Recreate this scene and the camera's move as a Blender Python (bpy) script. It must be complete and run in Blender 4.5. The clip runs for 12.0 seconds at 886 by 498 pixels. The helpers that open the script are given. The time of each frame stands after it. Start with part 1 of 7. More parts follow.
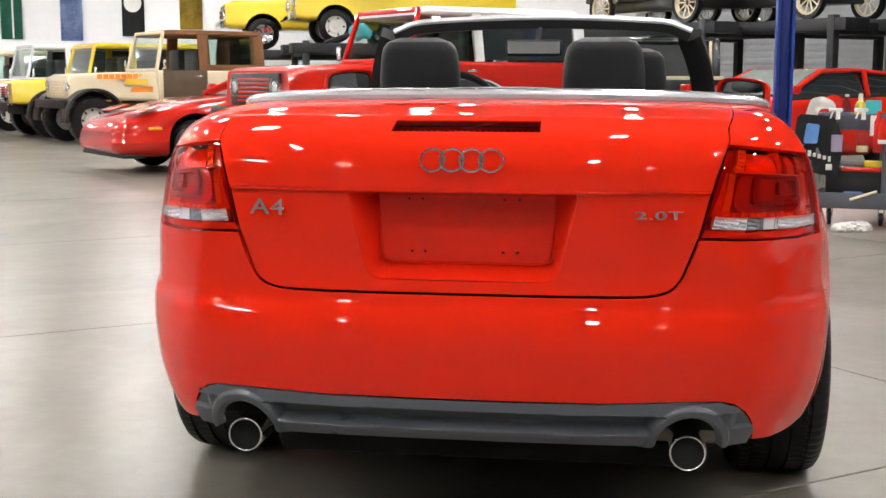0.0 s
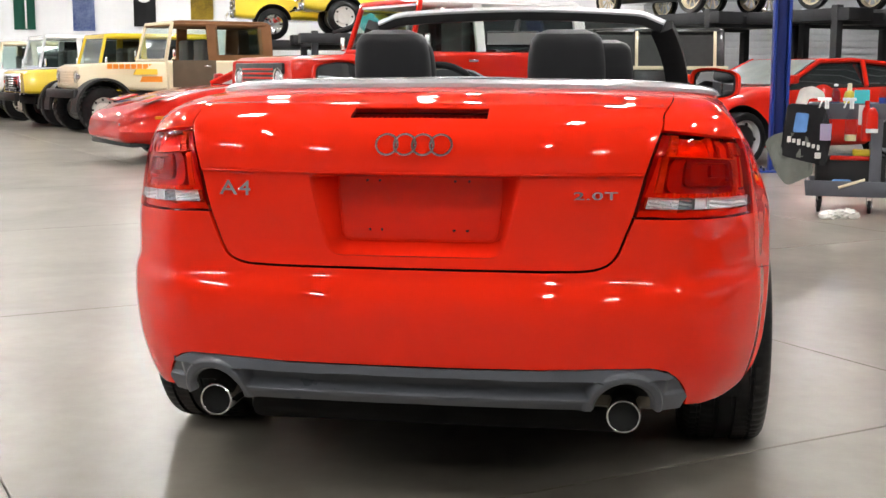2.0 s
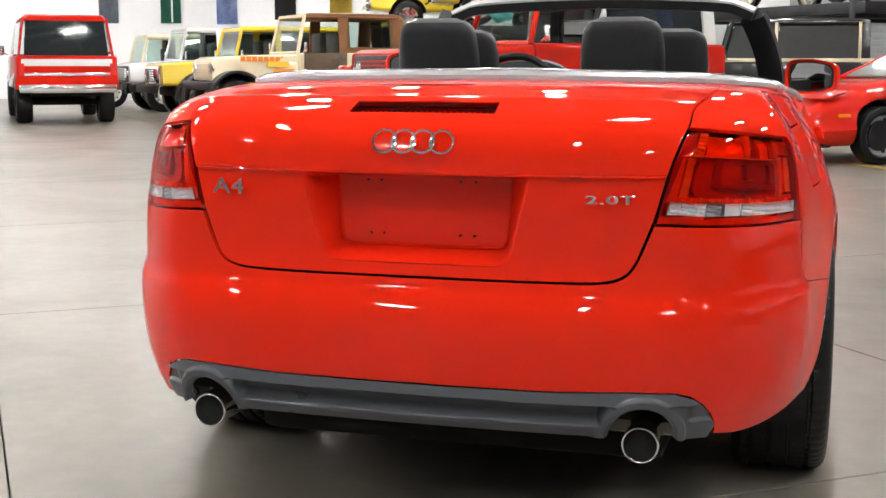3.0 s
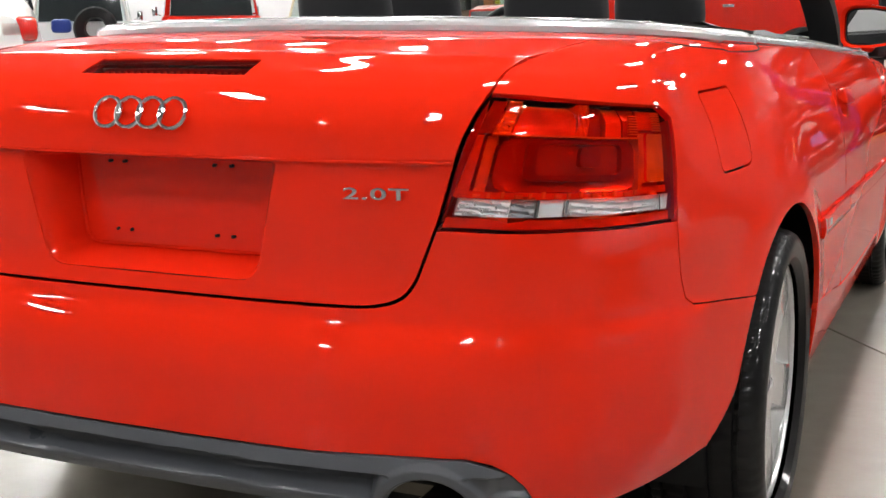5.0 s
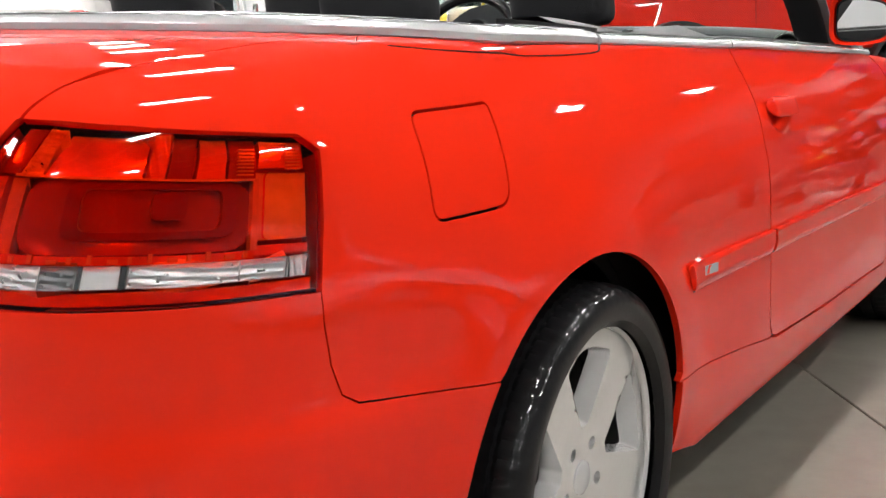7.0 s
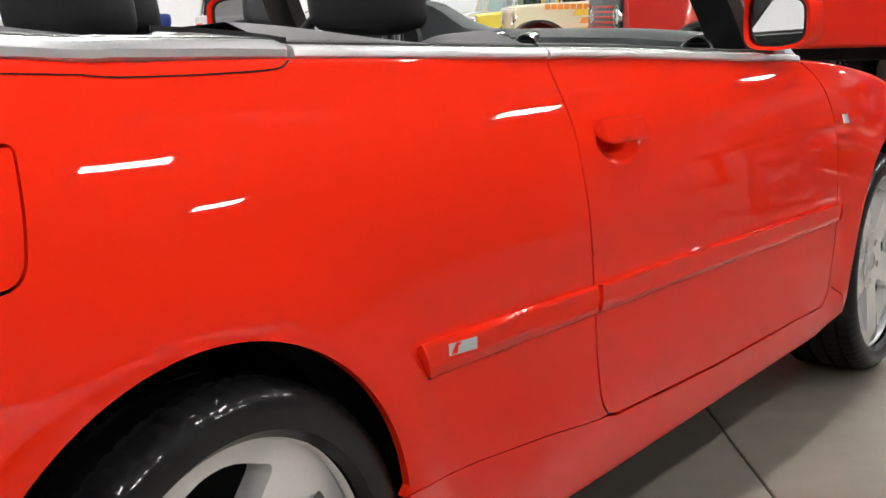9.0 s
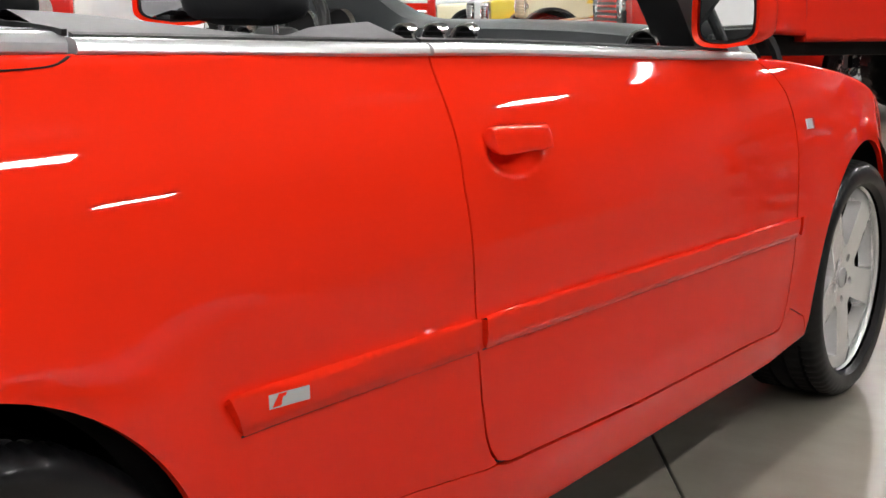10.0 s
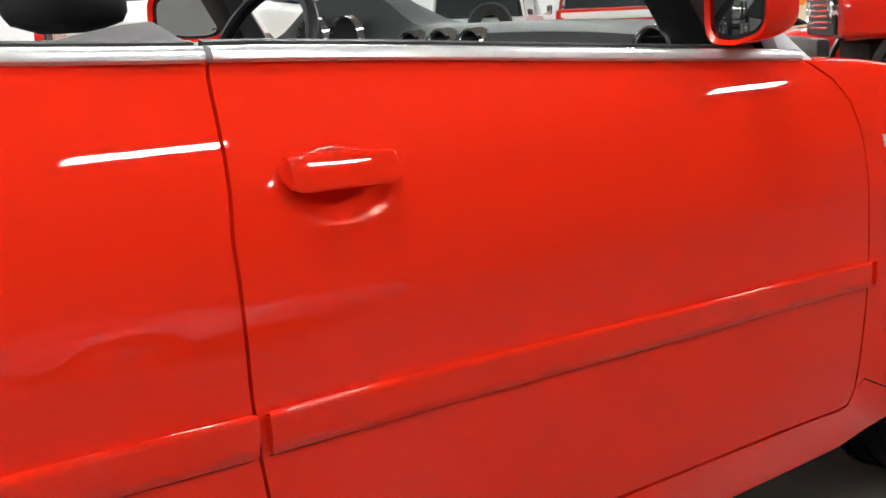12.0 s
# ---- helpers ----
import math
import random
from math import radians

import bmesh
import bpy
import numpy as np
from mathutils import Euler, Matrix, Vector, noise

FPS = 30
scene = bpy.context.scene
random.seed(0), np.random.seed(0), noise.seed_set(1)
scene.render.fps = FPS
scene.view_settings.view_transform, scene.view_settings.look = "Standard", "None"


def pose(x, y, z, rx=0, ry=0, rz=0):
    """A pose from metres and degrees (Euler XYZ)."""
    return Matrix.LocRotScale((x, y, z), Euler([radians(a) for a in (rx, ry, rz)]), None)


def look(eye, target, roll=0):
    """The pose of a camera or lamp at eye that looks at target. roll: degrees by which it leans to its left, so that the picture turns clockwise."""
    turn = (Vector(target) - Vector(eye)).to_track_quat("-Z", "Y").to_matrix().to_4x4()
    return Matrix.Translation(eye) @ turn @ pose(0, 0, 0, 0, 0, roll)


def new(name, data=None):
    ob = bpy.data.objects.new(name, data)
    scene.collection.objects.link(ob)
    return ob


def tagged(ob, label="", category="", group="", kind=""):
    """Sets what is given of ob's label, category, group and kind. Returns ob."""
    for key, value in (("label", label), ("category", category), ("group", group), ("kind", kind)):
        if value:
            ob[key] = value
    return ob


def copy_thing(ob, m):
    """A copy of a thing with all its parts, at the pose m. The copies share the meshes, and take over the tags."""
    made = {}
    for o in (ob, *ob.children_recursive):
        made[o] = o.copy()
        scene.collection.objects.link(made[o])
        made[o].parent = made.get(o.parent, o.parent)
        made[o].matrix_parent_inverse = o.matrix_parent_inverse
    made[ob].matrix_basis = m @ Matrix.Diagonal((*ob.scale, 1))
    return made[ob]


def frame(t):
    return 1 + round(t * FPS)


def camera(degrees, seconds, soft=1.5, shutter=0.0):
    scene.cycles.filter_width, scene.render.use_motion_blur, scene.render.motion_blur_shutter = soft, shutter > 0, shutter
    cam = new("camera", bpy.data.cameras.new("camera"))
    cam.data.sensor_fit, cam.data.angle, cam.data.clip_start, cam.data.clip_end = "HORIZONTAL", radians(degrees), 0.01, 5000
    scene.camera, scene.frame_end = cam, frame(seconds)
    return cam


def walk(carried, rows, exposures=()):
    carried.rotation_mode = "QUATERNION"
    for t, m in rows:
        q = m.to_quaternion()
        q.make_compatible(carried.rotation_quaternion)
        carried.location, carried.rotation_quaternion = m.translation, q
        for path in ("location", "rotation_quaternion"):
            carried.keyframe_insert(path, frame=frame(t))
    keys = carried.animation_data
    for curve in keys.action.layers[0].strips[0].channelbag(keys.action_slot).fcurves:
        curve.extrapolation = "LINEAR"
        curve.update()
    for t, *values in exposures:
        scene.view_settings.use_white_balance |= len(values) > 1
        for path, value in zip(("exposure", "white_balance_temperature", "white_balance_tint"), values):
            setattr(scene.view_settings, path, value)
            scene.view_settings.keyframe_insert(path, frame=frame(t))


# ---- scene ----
cam = camera(39.5, 12.0)
PATH = [
    (0, (0.326, -2.521, 1.092), (0.049, -0.56, 0.819), 0.1),
    (0.5, (0.367, -2.688, 1.092), (0.069, -0.729, 0.817), 0.0),
    (1, (0.396, -2.762, 1.092), (0.1, -0.803, 0.817), 0.1),
    (1.5, (0.429, -2.766, 1.092), (0.143, -0.807, 0.811), 0.0),
    (2, (0.492, -2.708, 1.093), (0.193, -0.752, 0.804), 0.1),
    (2.5, (0.615, -2.587, 1.093), (0.207, -0.651, 0.8), 0.1),
    (2.7, (0.67, -2.517, 1.091), (0.209, -0.592, 0.799), 0.1),
    (4.3, (1.085, -1.857, 1.076), (0.347, -0.035, 0.705), -0.5),
    (4.5, (1.131, -1.752, 1.073), (0.365, 0.057, 0.699), -0.6),
    (5, (1.243, -1.525, 1.06), (0.435, 0.268, 0.696), -0.5),
    (5.5, (1.355, -1.311, 1.059), (0.491, 0.457, 0.702), -0.5),
    (6, (1.446, -1.118, 1.058), (0.53, 0.625, 0.705), -0.6),
    (6.5, (1.538, -0.917, 1.054), (0.572, 0.797, 0.695), -0.8),
    (7, (1.633, -0.733, 1.06), (0.614, 0.946, 0.685), -0.7),
    (7.5, (1.711, -0.553, 1.048), (0.657, 1.106, 0.678), -1.2),
    (7.7, (1.759, -0.482, 1.053), (0.682, 1.162, 0.682), -1.0),
    (9.3, (1.869, 0.136, 1.059), (0.726, 1.734, 0.684), -1.1),
    (9.5, (1.872, 0.206, 1.058), (0.727, 1.802, 0.682), -0.9),
    (10, (1.897, 0.392, 1.062), (0.732, 1.968, 0.665), -0.3),
    (10.5, (1.955, 0.573, 1.047), (0.741, 2.115, 0.661), -1.3),
    (11, (1.975, 0.762, 1.042), (0.698, 2.249, 0.648), -1.4),
    (11.5, (1.987, 0.952, 1.022), (0.63, 2.371, 0.644), -2.1),
    (12, (2.001, 1.14, 1.01), (0.526, 2.442, 0.653), -2.4),
]
EXPOSURE = [(0, -0.06), (2.5, -0.02), (4.5, 0.0), (5.5, 0.05), (7.5, 0.10), (9.5, -0.06), (12, -0.10)]
walk(cam, [(t, look(eye, target, roll)) for t, eye, target, roll in PATH], EXPOSURE)

# ---- light ----
world = bpy.data.worlds.new("hall_world")
scene.world = world
world.use_nodes = True
world.node_tree.nodes["Background"].inputs[0].default_value = (0.9, 0.95, 1.0, 1)
world.node_tree.nodes["Background"].inputs[1].default_value = 0.05
LAMP_POWER = 190.0


# ---- materials ----
def shader(name, colour, rough=0.5, metal=0.0, coat=0.0, vary=0.0, scale=6.0, bump=0.0, bump_scale=60.0, spec=0.5, glow=0.0, clear=0.0, ior=1.45, vary_to=None, coat_rough=0.03, distort=0.0, world_space=False):
    """A surface with colour variation at a broad scale, grain at a fine one and a little relief."""
    m = bpy.data.materials.new(name)
    m.use_nodes = True
    t = m.node_tree
    p = t.nodes["Principled BSDF"]
    p.inputs["Base Color"].default_value = (*colour, 1)
    p.inputs["Roughness"].default_value = rough
    p.inputs["Metallic"].default_value = metal
    p.inputs["Coat Weight"].default_value = coat
    p.inputs["Coat Roughness"].default_value = coat_rough
    p.inputs["Specular IOR Level"].default_value = spec
    p.inputs["IOR"].default_value = ior
    p.inputs["Transmission Weight"].default_value = clear
    if glow:
        p.inputs["Emission Color"].default_value = (*colour, 1)
        p.inputs["Emission Strength"].default_value = glow
    where = t.nodes.new("ShaderNodeNewGeometry" if world_space else "ShaderNodeTexCoord")
    spot = where.outputs["Position" if world_space else "Object"]
    if vary:
        broad, fine, ramp = t.nodes.new("ShaderNodeTexNoise"), t.nodes.new("ShaderNodeTexNoise"), t.nodes.new("ShaderNodeMix")
        broad.inputs["Scale"].default_value, broad.inputs["Detail"].default_value, broad.inputs["Distortion"].default_value = scale, 6, distort
        fine.inputs["Scale"].default_value, fine.inputs["Detail"].default_value = scale * 14, 4
        both = t.nodes.new("ShaderNodeMath")
        both.operation = "MULTIPLY_ADD"
        both.inputs[1].default_value = 0.35
        t.links.new(spot, broad.inputs["Vector"])
        t.links.new(spot, fine.inputs["Vector"])
        t.links.new(fine.outputs["Fac"], both.inputs[0])
        t.links.new(broad.outputs["Fac"], both.inputs[2])
        fit = t.nodes.new("ShaderNodeMapRange")
        fit.inputs[1].default_value, fit.inputs[2].default_value = 0.45, 0.95
        t.links.new(both.outputs[0], fit.inputs[0])
        ramp.data_type = "RGBA"
        other = vary_to or tuple(max(0.0, c * (1 - vary)) for c in colour)
        ramp.inputs["A"].default_value, ramp.inputs["B"].default_value = (*colour, 1), (*other, 1)
        t.links.new(fit.outputs[0], ramp.inputs["Factor"])
        t.links.new(ramp.outputs["Result"], p.inputs["Base Color"])
        rr = t.nodes.new("ShaderNodeMapRange")
        rr.inputs[3].default_value, rr.inputs[4].default_value = max(0.02, rough - 0.5 * vary * rough), min(1, rough + 0.5 * vary * rough)
        t.links.new(broad.outputs["Fac"], rr.inputs[0])
        t.links.new(rr.outputs[0], p.inputs["Roughness"])
    if bump:
        grain, relief = t.nodes.new("ShaderNodeTexNoise"), t.nodes.new("ShaderNodeBump")
        grain.inputs["Scale"].default_value, grain.inputs["Detail"].default_value = bump_scale, 5
        relief.inputs["Strength"].default_value, relief.inputs["Distance"].default_value = bump, 0.002
        t.links.new(spot, grain.inputs["Vector"])
        t.links.new(grain.outputs["Fac"], relief.inputs["Height"])
        t.links.new(relief.outputs[0], p.inputs["Normal"])
    return m


def pane(name, tint, rough=0.02, shine_at=0.045, rise=0.7):
    """Thin glass or a thin lens: light passes straight through, tinted, and the surface shines."""
    m = bpy.data.materials.new(name)
    m.use_nodes = True
    t = m.node_tree
    t.nodes.remove(t.nodes["Principled BSDF"])
    out = t.nodes["Material Output"]
    through_it, shine, mix, facing, curve_up, base = (t.nodes.new(k) for k in ("ShaderNodeBsdfTransparent", "ShaderNodeBsdfGlossy", "ShaderNodeMixShader", "ShaderNodeLayerWeight", "ShaderNodeMath", "ShaderNodeMath"))
    through_it.inputs[0].default_value = (*tint, 1)
    shine.inputs["Roughness"].default_value = rough
    curve_up.operation, curve_up.inputs[1].default_value = "POWER", 4.5
    base.operation, base.inputs[1].default_value, base.inputs[2].default_value = "MULTIPLY_ADD", rise, shine_at
    t.links.new(facing.outputs["Facing"], curve_up.inputs[0])
    t.links.new(curve_up.outputs[0], base.inputs[0])
    t.links.new(base.outputs[0], mix.inputs[0])
    t.links.new(through_it.outputs[0], mix.inputs[1])
    t.links.new(shine.outputs[0], mix.inputs[2])
    t.links.new(mix.outputs[0], out.inputs[0])
    return m


RED = shader("red_paint", (0.735, 0.0205, 0.0060), 0.45, coat=0.72, vary=0.02, scale=3, coat_rough=0.024, spec=0.0)
RED_FAR = shader("red_body_paint", (0.60, 0.014, 0.004), 0.4, spec=0.1, coat=0.8, vary=0.08, scale=2)
RED_DEEP = shader("deep_red_paint", (0.50, 0.012, 0.005), 0.35, spec=0.1, coat=1.0, vary=0.06, scale=2)
YELLOW = shader("yellow_paint", (0.78, 0.58, 0.03), 0.35, coat=0.9, vary=0.06, scale=2)
CREAM = shader("cream_paint", (0.72, 0.62, 0.43), 0.35, coat=0.8, vary=0.05, scale=2)
WHITE = shader("white_paint", (0.78, 0.78, 0.77), 0.35, coat=0.7, vary=0.05, scale=2)
SILVER_PAINT = shader("silver_paint", (0.62, 0.63, 0.65), 0.35, metal=0.3, coat=0.8, vary=0.05, scale=2)
BLACK_PAINT = shader("black_paint", (0.012, 0.012, 0.013), 0.3, coat=0.9, vary=0.2, scale=2)
BROWN_CLOTH = shader("brown_canvas", (0.20, 0.085, 0.03), 0.8, vary=0.25, scale=4, bump=0.3, bump_scale=200)
ALU = shader("brushed_aluminium", (0.75, 0.76, 0.79), 0.22, metal=0.6, vary=0.06, scale=20)
CHROME = shader("chrome", (0.90, 0.91, 0.92), 0.07, metal=1.0)
RIM = shader("painted_alloy", (0.88, 0.88, 0.885), 0.24, metal=0.6, coat=0.6, vary=0.1, scale=8)
RUBBER = shader("tyre_rubber", (0.008, 0.008, 0.009), 0.5, spec=0.12, coat=0.45, coat_rough=0.12, vary=0.3, scale=12, bump=0.15, bump_scale=150)
BLACK = shader("black_plastic", (0.014, 0.014, 0.015), 0.55, vary=0.25, scale=15, bump=0.15, bump_scale=250)
VOID = shader("underbody_and_shade_black", (0.006, 0.006, 0.006), 0.9, vary=0.3, scale=8)
WHEEL_BLACK = shader("black_wheel_leather", (0.010, 0.010, 0.011), 0.4, spec=0.3, vary=0.2, scale=12)
LEATHER = shader("charcoal_leather", (0.021, 0.0215, 0.024), 0.5, vary=0.2, scale=10, bump=0.35, bump_scale=260)
GREY_TRIM = shader("grey_soft_trim", (0.068, 0.066, 0.072), 0.6, vary=0.15, scale=10, bump=0.25, bump_scale=300)
LAMP_RIM = shader("red_lamp_wall", (0.55, 0.08, 0.04), 0.5, vary=0.3, scale=20)
FRAME_BRIGHT = shader("bright_satin_frame", (0.80, 0.81, 0.83), 0.25, metal=0.35, vary=0.06, scale=15)
DIFFUSER = shader("satin_grey_plastic", (0.080, 0.086, 0.099), 0.28, vary=0.12, scale=9, bump=0.12, bump_scale=350)
GLASS = pane("window_glass", (0.86, 0.92, 0.90))
DARK_GLASS = shader("tinted_glass", (0.02, 0.025, 0.027), 0.04, coat=1.0, vary=0.1, scale=2)
MIRROR = shader("mirror_glass", (0.88, 0.9, 0.9), 0.02, metal=1.0)
LENS_RED = pane("red_lens", (0.97, 0.15, 0.028), shine_at=0.035, rise=0.5)
LENS_BRAKE = pane("smoked_red_lens", (0.66, 0.05, 0.035), shine_at=0.03, rise=0.35)
LENS_SIDE = pane("orange_red_lens", (1.0, 0.24, 0.04), shine_at=0.035, rise=0.5)
LENS_CLEAR = pane("clear_lens", (0.88, 0.90, 0.91))
LAMP_RED = shader("red_reflector", (1.0, 0.36, 0.15), 0.2, metal=0.25, vary=0.35, scale=25)
LAMP_DEEP = shader("deep_red_reflector", (0.28, 0.016, 0.010), 0.3, metal=0.1, vary=0.3, scale=25)
LAMP_AMBER = shader("amber_reflector", (1.0, 0.85, 0.5), 0.12, metal=0.25, vary=0.35, scale=30)
LAMP_BOWL = shader("dark_red_bowl", (0.64, 0.14, 0.06), 0.12, metal=0.45, vary=0.3, scale=18)
AMBER = shader("amber_lens", (0.80, 0.30, 0.02), 0.2, coat=0.8)
FLOOR_MAT = shader("polished_concrete", (0.236, 0.216, 0.184), 0.30, vary=0.34, scale=0.8, vary_to=(0.126, 0.110, 0.088), bump=0.05, bump_scale=40, distort=1.0, world_space=True)
WALL_MAT = shader("white_wall", (0.82, 0.83, 0.85), 0.6, vary=0.08, scale=0.6, bump=0.1, bump_scale=30)
# grey for the unseen south and east walls, dimming bounce and reflections
DULL_WALL = shader("dull_unseen_grey", (0.26, 0.26, 0.265), 0.6, vary=0.2, scale=0.5, bump=0.1, bump_scale=30)
CEIL_MAT = shader("ceiling_deck", (0.26, 0.257, 0.252), 0.7, vary=0.15, scale=0.4)
FOOT_GREY = shader("grey_cast_foot", (0.34, 0.35, 0.37), 0.4, metal=0.4, vary=0.1, scale=20)
STEEL_DARK = shader("dark_steel", (0.035, 0.036, 0.04), 0.5, metal=0.4, vary=0.3, scale=6)
BEAM_MAT = shader("grey_steel", (0.22, 0.22, 0.22), 0.5, vary=0.2, scale=3)
BLUE = shader("blue_enamel", (0.014, 0.042, 0.26), 0.4, vary=0.2, scale=5)
LIGHT = shader("lamp_tube", (1.0, 0.978, 0.950), 0.5, glow=LAMP_POWER)
# near-black that stands for shade in seams, holes and under strips
SHADOW_GAP = shader("shade_black", (0.004, 0.004, 0.004), 0.8)


# ---- mesh helpers ----
def mesh_object(name, bm, material, parent=None, smooth=True):
    me = bpy.data.meshes.new(name)
    bm.normal_update()
    bm.to_mesh(me)
    bm.free()
    for m in material if isinstance(material, (list, tuple)) else [material]:
        me.materials.append(m)
    if smooth:
        me.polygons.foreach_set("use_smooth", [True] * len(me.polygons))
        me.set_sharp_from_angle(angle=radians(34))
    ob = new(name, me)
    if parent:
        ob.parent = parent
    return ob


import mathutils


def part(name, bm, material, parent, label="", smooth=True):
    ob = mesh_object(name, bm, material, parent, smooth)
    return tagged(ob, label) if label else ob


def empty(name, m=None):
    ob = new(name)
    ob.empty_display_size = 0.1
    if m is not None:
        ob.matrix_basis = m
    return ob


def box(bm, size, at=(0, 0, 0), bevel=0.0, turn=None, segments=2):
    made = bmesh.ops.create_cube(bm, size=1)["verts"]
    bmesh.ops.scale(bm, vec=size, verts=made)
    if bevel:
        edges = list({e for v in made for e in v.link_edges})
        made = bmesh.ops.bevel(bm, geom=edges, offset=bevel, segments=segments, profile=0.5, affect="EDGES")["verts"]
        seen, todo = set(made), list(made)
        while todo:
            for e in todo.pop().link_edges:
                for v in e.verts:
                    if v not in seen:
                        seen.add(v)
                        todo.append(v)
        made = list(seen)
    m = Matrix.Translation(at) @ (turn.to_4x4() if turn else Matrix())
    bmesh.ops.transform(bm, matrix=m, verts=made)
    return made


def rod(bm, a, b, r0, r1=None, n=16, caps=True):
    a, b = Vector(a), Vector(b)
    made = bmesh.ops.create_cone(bm, cap_ends=caps, segments=n, radius1=r0, radius2=r0 if r1 is None else r1, depth=(b - a).length)["verts"]
    bmesh.ops.transform(bm, matrix=Matrix.Translation((a + b) / 2) @ (b - a).to_track_quat("Z", "Y").to_matrix().to_4x4(), verts=made)
    return made


def lathe(bm, profile, n=48, axis="X", at=(0, 0, 0)):
    """Turns (radius, along) pairs about an axis."""
    rings = []
    for r, h in profile:
        ring = []
        for i in range(n):
            a = 2 * math.pi * i / n
            c = {"X": (h, r * math.cos(a), r * math.sin(a)), "Z": (r * math.cos(a), r * math.sin(a), h), "Y": (r * math.cos(a), h, r * math.sin(a))}[axis]
            ring.append(bm.verts.new(Vector(c) + Vector(at)))
        rings.append(ring)
    for p, q in zip(rings, rings[1:]):
        for i in range(n):
            j = (i + 1) % n
            bm.faces.new((p[i], p[j], q[j], q[i]) if axis != "Y" else (p[i], q[i], q[j], p[j]))
    return rings


def sweep(bm, path, shape, closed=False, up=(0, 0, 1)):
    """Draws a flat shape of (across, up) pairs along a path of points."""
    rings, count = [], len(path)
    for i, p in enumerate(path):
        a, b = path[i - 1 if i or closed else 0], path[(i + 1) % count if closed or i + 1 < count else i]
        d = (Vector(b) - Vector(a)).normalized()
        side = d.cross(Vector(up)).normalized()
        over = side.cross(d)
        rings.append([bm.verts.new(Vector(p) + side * u + over * w) for u, w in shape])
    n = len(shape)
    for i in range(count if closed else count - 1):
        p, q = rings[i], rings[(i + 1) % count]
        for k in range(n):
            bm.faces.new((p[k], p[(k + 1) % n], q[(k + 1) % n], q[k]))
    if not closed:
        bm.faces.new(rings[0][::-1])
        bm.faces.new(rings[-1])
    return rings


def slab(bm, points, depth, way=(0, 0, 1), bevel=0.0):
    """A flat polygon given thickness along a direction."""
    verts = [bm.verts.new(p) for p in points]
    face = bm.faces.new(verts)
    grown = bmesh.ops.extrude_face_region(bm, geom=[face])["geom"]
    top = [g for g in grown if isinstance(g, bmesh.types.BMVert)]
    bmesh.ops.translate(bm, vec=Vector(way) * depth, verts=top)
    every = verts + top
    bmesh.ops.recalc_face_normals(bm, faces=list({f for v in every for f in v.link_faces}))
    if bevel:
        edges = [e for e in {e for v in every for e in v.link_edges} if e.calc_face_angle(0) > 0.6]
        bmesh.ops.bevel(bm, geom=edges, offset=bevel, segments=2, profile=0.5, affect="EDGES")


# ---- the hall ----
ROOM = (-24.0, 17.0, -14.0, 29.0, 7.2)


def plain_box(name, size, at, material, label, category):
    bm = bmesh.new()
    box(bm, size, at)
    return tagged(mesh_object(name, bm, material, smooth=False), label, category, kind="structure")


rx0, rx1, ry0, ry1, rz = ROOM
floor = plain_box("floor", (rx1 - rx0 + 1, ry1 - ry0 + 1, 0.2), ((rx0 + rx1) / 2, (ry0 + ry1) / 2, -0.125), VOID, "polished grey-beige concrete slab with saw-cut joints", "floor")
plain_box("wall_north", (rx1 - rx0, 0.3, rz), ((rx0 + rx1) / 2, ry1 + 0.15, rz / 2), WALL_MAT, "plain white painted wall hung with banners", "wall")
plain_box("wall_south", (rx1 - rx0, 0.3, rz), ((rx0 + rx1) / 2, ry0 - 0.15, rz / 2), DULL_WALL, "unseen plain wall, grey to dim the reflections", "wall")
plain_box("wall_west", (0.3, ry1 - ry0, rz), (rx0 - 0.15, (ry0 + ry1) / 2, rz / 2), WALL_MAT, "plain white painted wall", "wall")
plain_box("wall_east", (0.3, ry1 - ry0, rz), (rx1 + 0.15, (ry0 + ry1) / 2, rz / 2), DULL_WALL, "unseen plain wall, grey to dim the reflections", "wall")
plain_box("ceiling", (rx1 - rx0 + 1, ry1 - ry0 + 1, 0.2), ((rx0 + rx1) / 2, (ry0 + ry1) / 2, rz + 0.1), CEIL_MAT, "pale metal roof deck on steel beams", "ceiling")


# ---- the convertible's outer skin: skin(s, v), s metres along the plan outline from the rear centre, v 0..1 the wall, 1..2 the deck ----
HALF, TAIL, NOSE, LONG = 0.888, 1.3, 3.15, 4.57


def outline():
    """The right half of the plan outline at mid height, from the rear centre to the nose."""
    a = np.linspace(0, 1, 400) ** 1.6
    rear_x = HALF * (1 - (1 - a) ** 2.5) ** (1 / 3.9)
    rear = np.stack([rear_x, a * TAIL], 1)
    side = np.stack([np.full(150, HALF), np.linspace(TAIL, NOSE, 152)[1:-1]], 1)
    b = 1 - np.linspace(0, 1, 400) ** 1.6
    front = np.stack([HALF * (1 - b ** 2.6) ** (1 / 3.2), LONG - (1 - b) * (LONG - NOSE)], 1)[::-1]
    rear[:, 1] += 0.062 * np.maximum(0, 1 - (rear_x / 0.56) ** 4)
    rear[:, 1] += 0.024 * np.exp(-(((rear_x - 0.53) / 0.12) ** 2))
    pts = np.concatenate([rear, side, front])
    step = np.r_[0, np.cumsum(np.linalg.norm(np.diff(pts, axis=0), axis=1))]
    s = np.arange(0, step[-1], 0.01)
    x, y = np.interp(s, step, pts[:, 0]), np.interp(s, step, pts[:, 1])
    for _ in range(48):
        x[1:-1], y[1:-1] = (x[:-2] + 2 * x[1:-1] + x[2:]) / 4, (y[:-2] + 2 * y[1:-1] + y[2:]) / 4
    return s, x, y


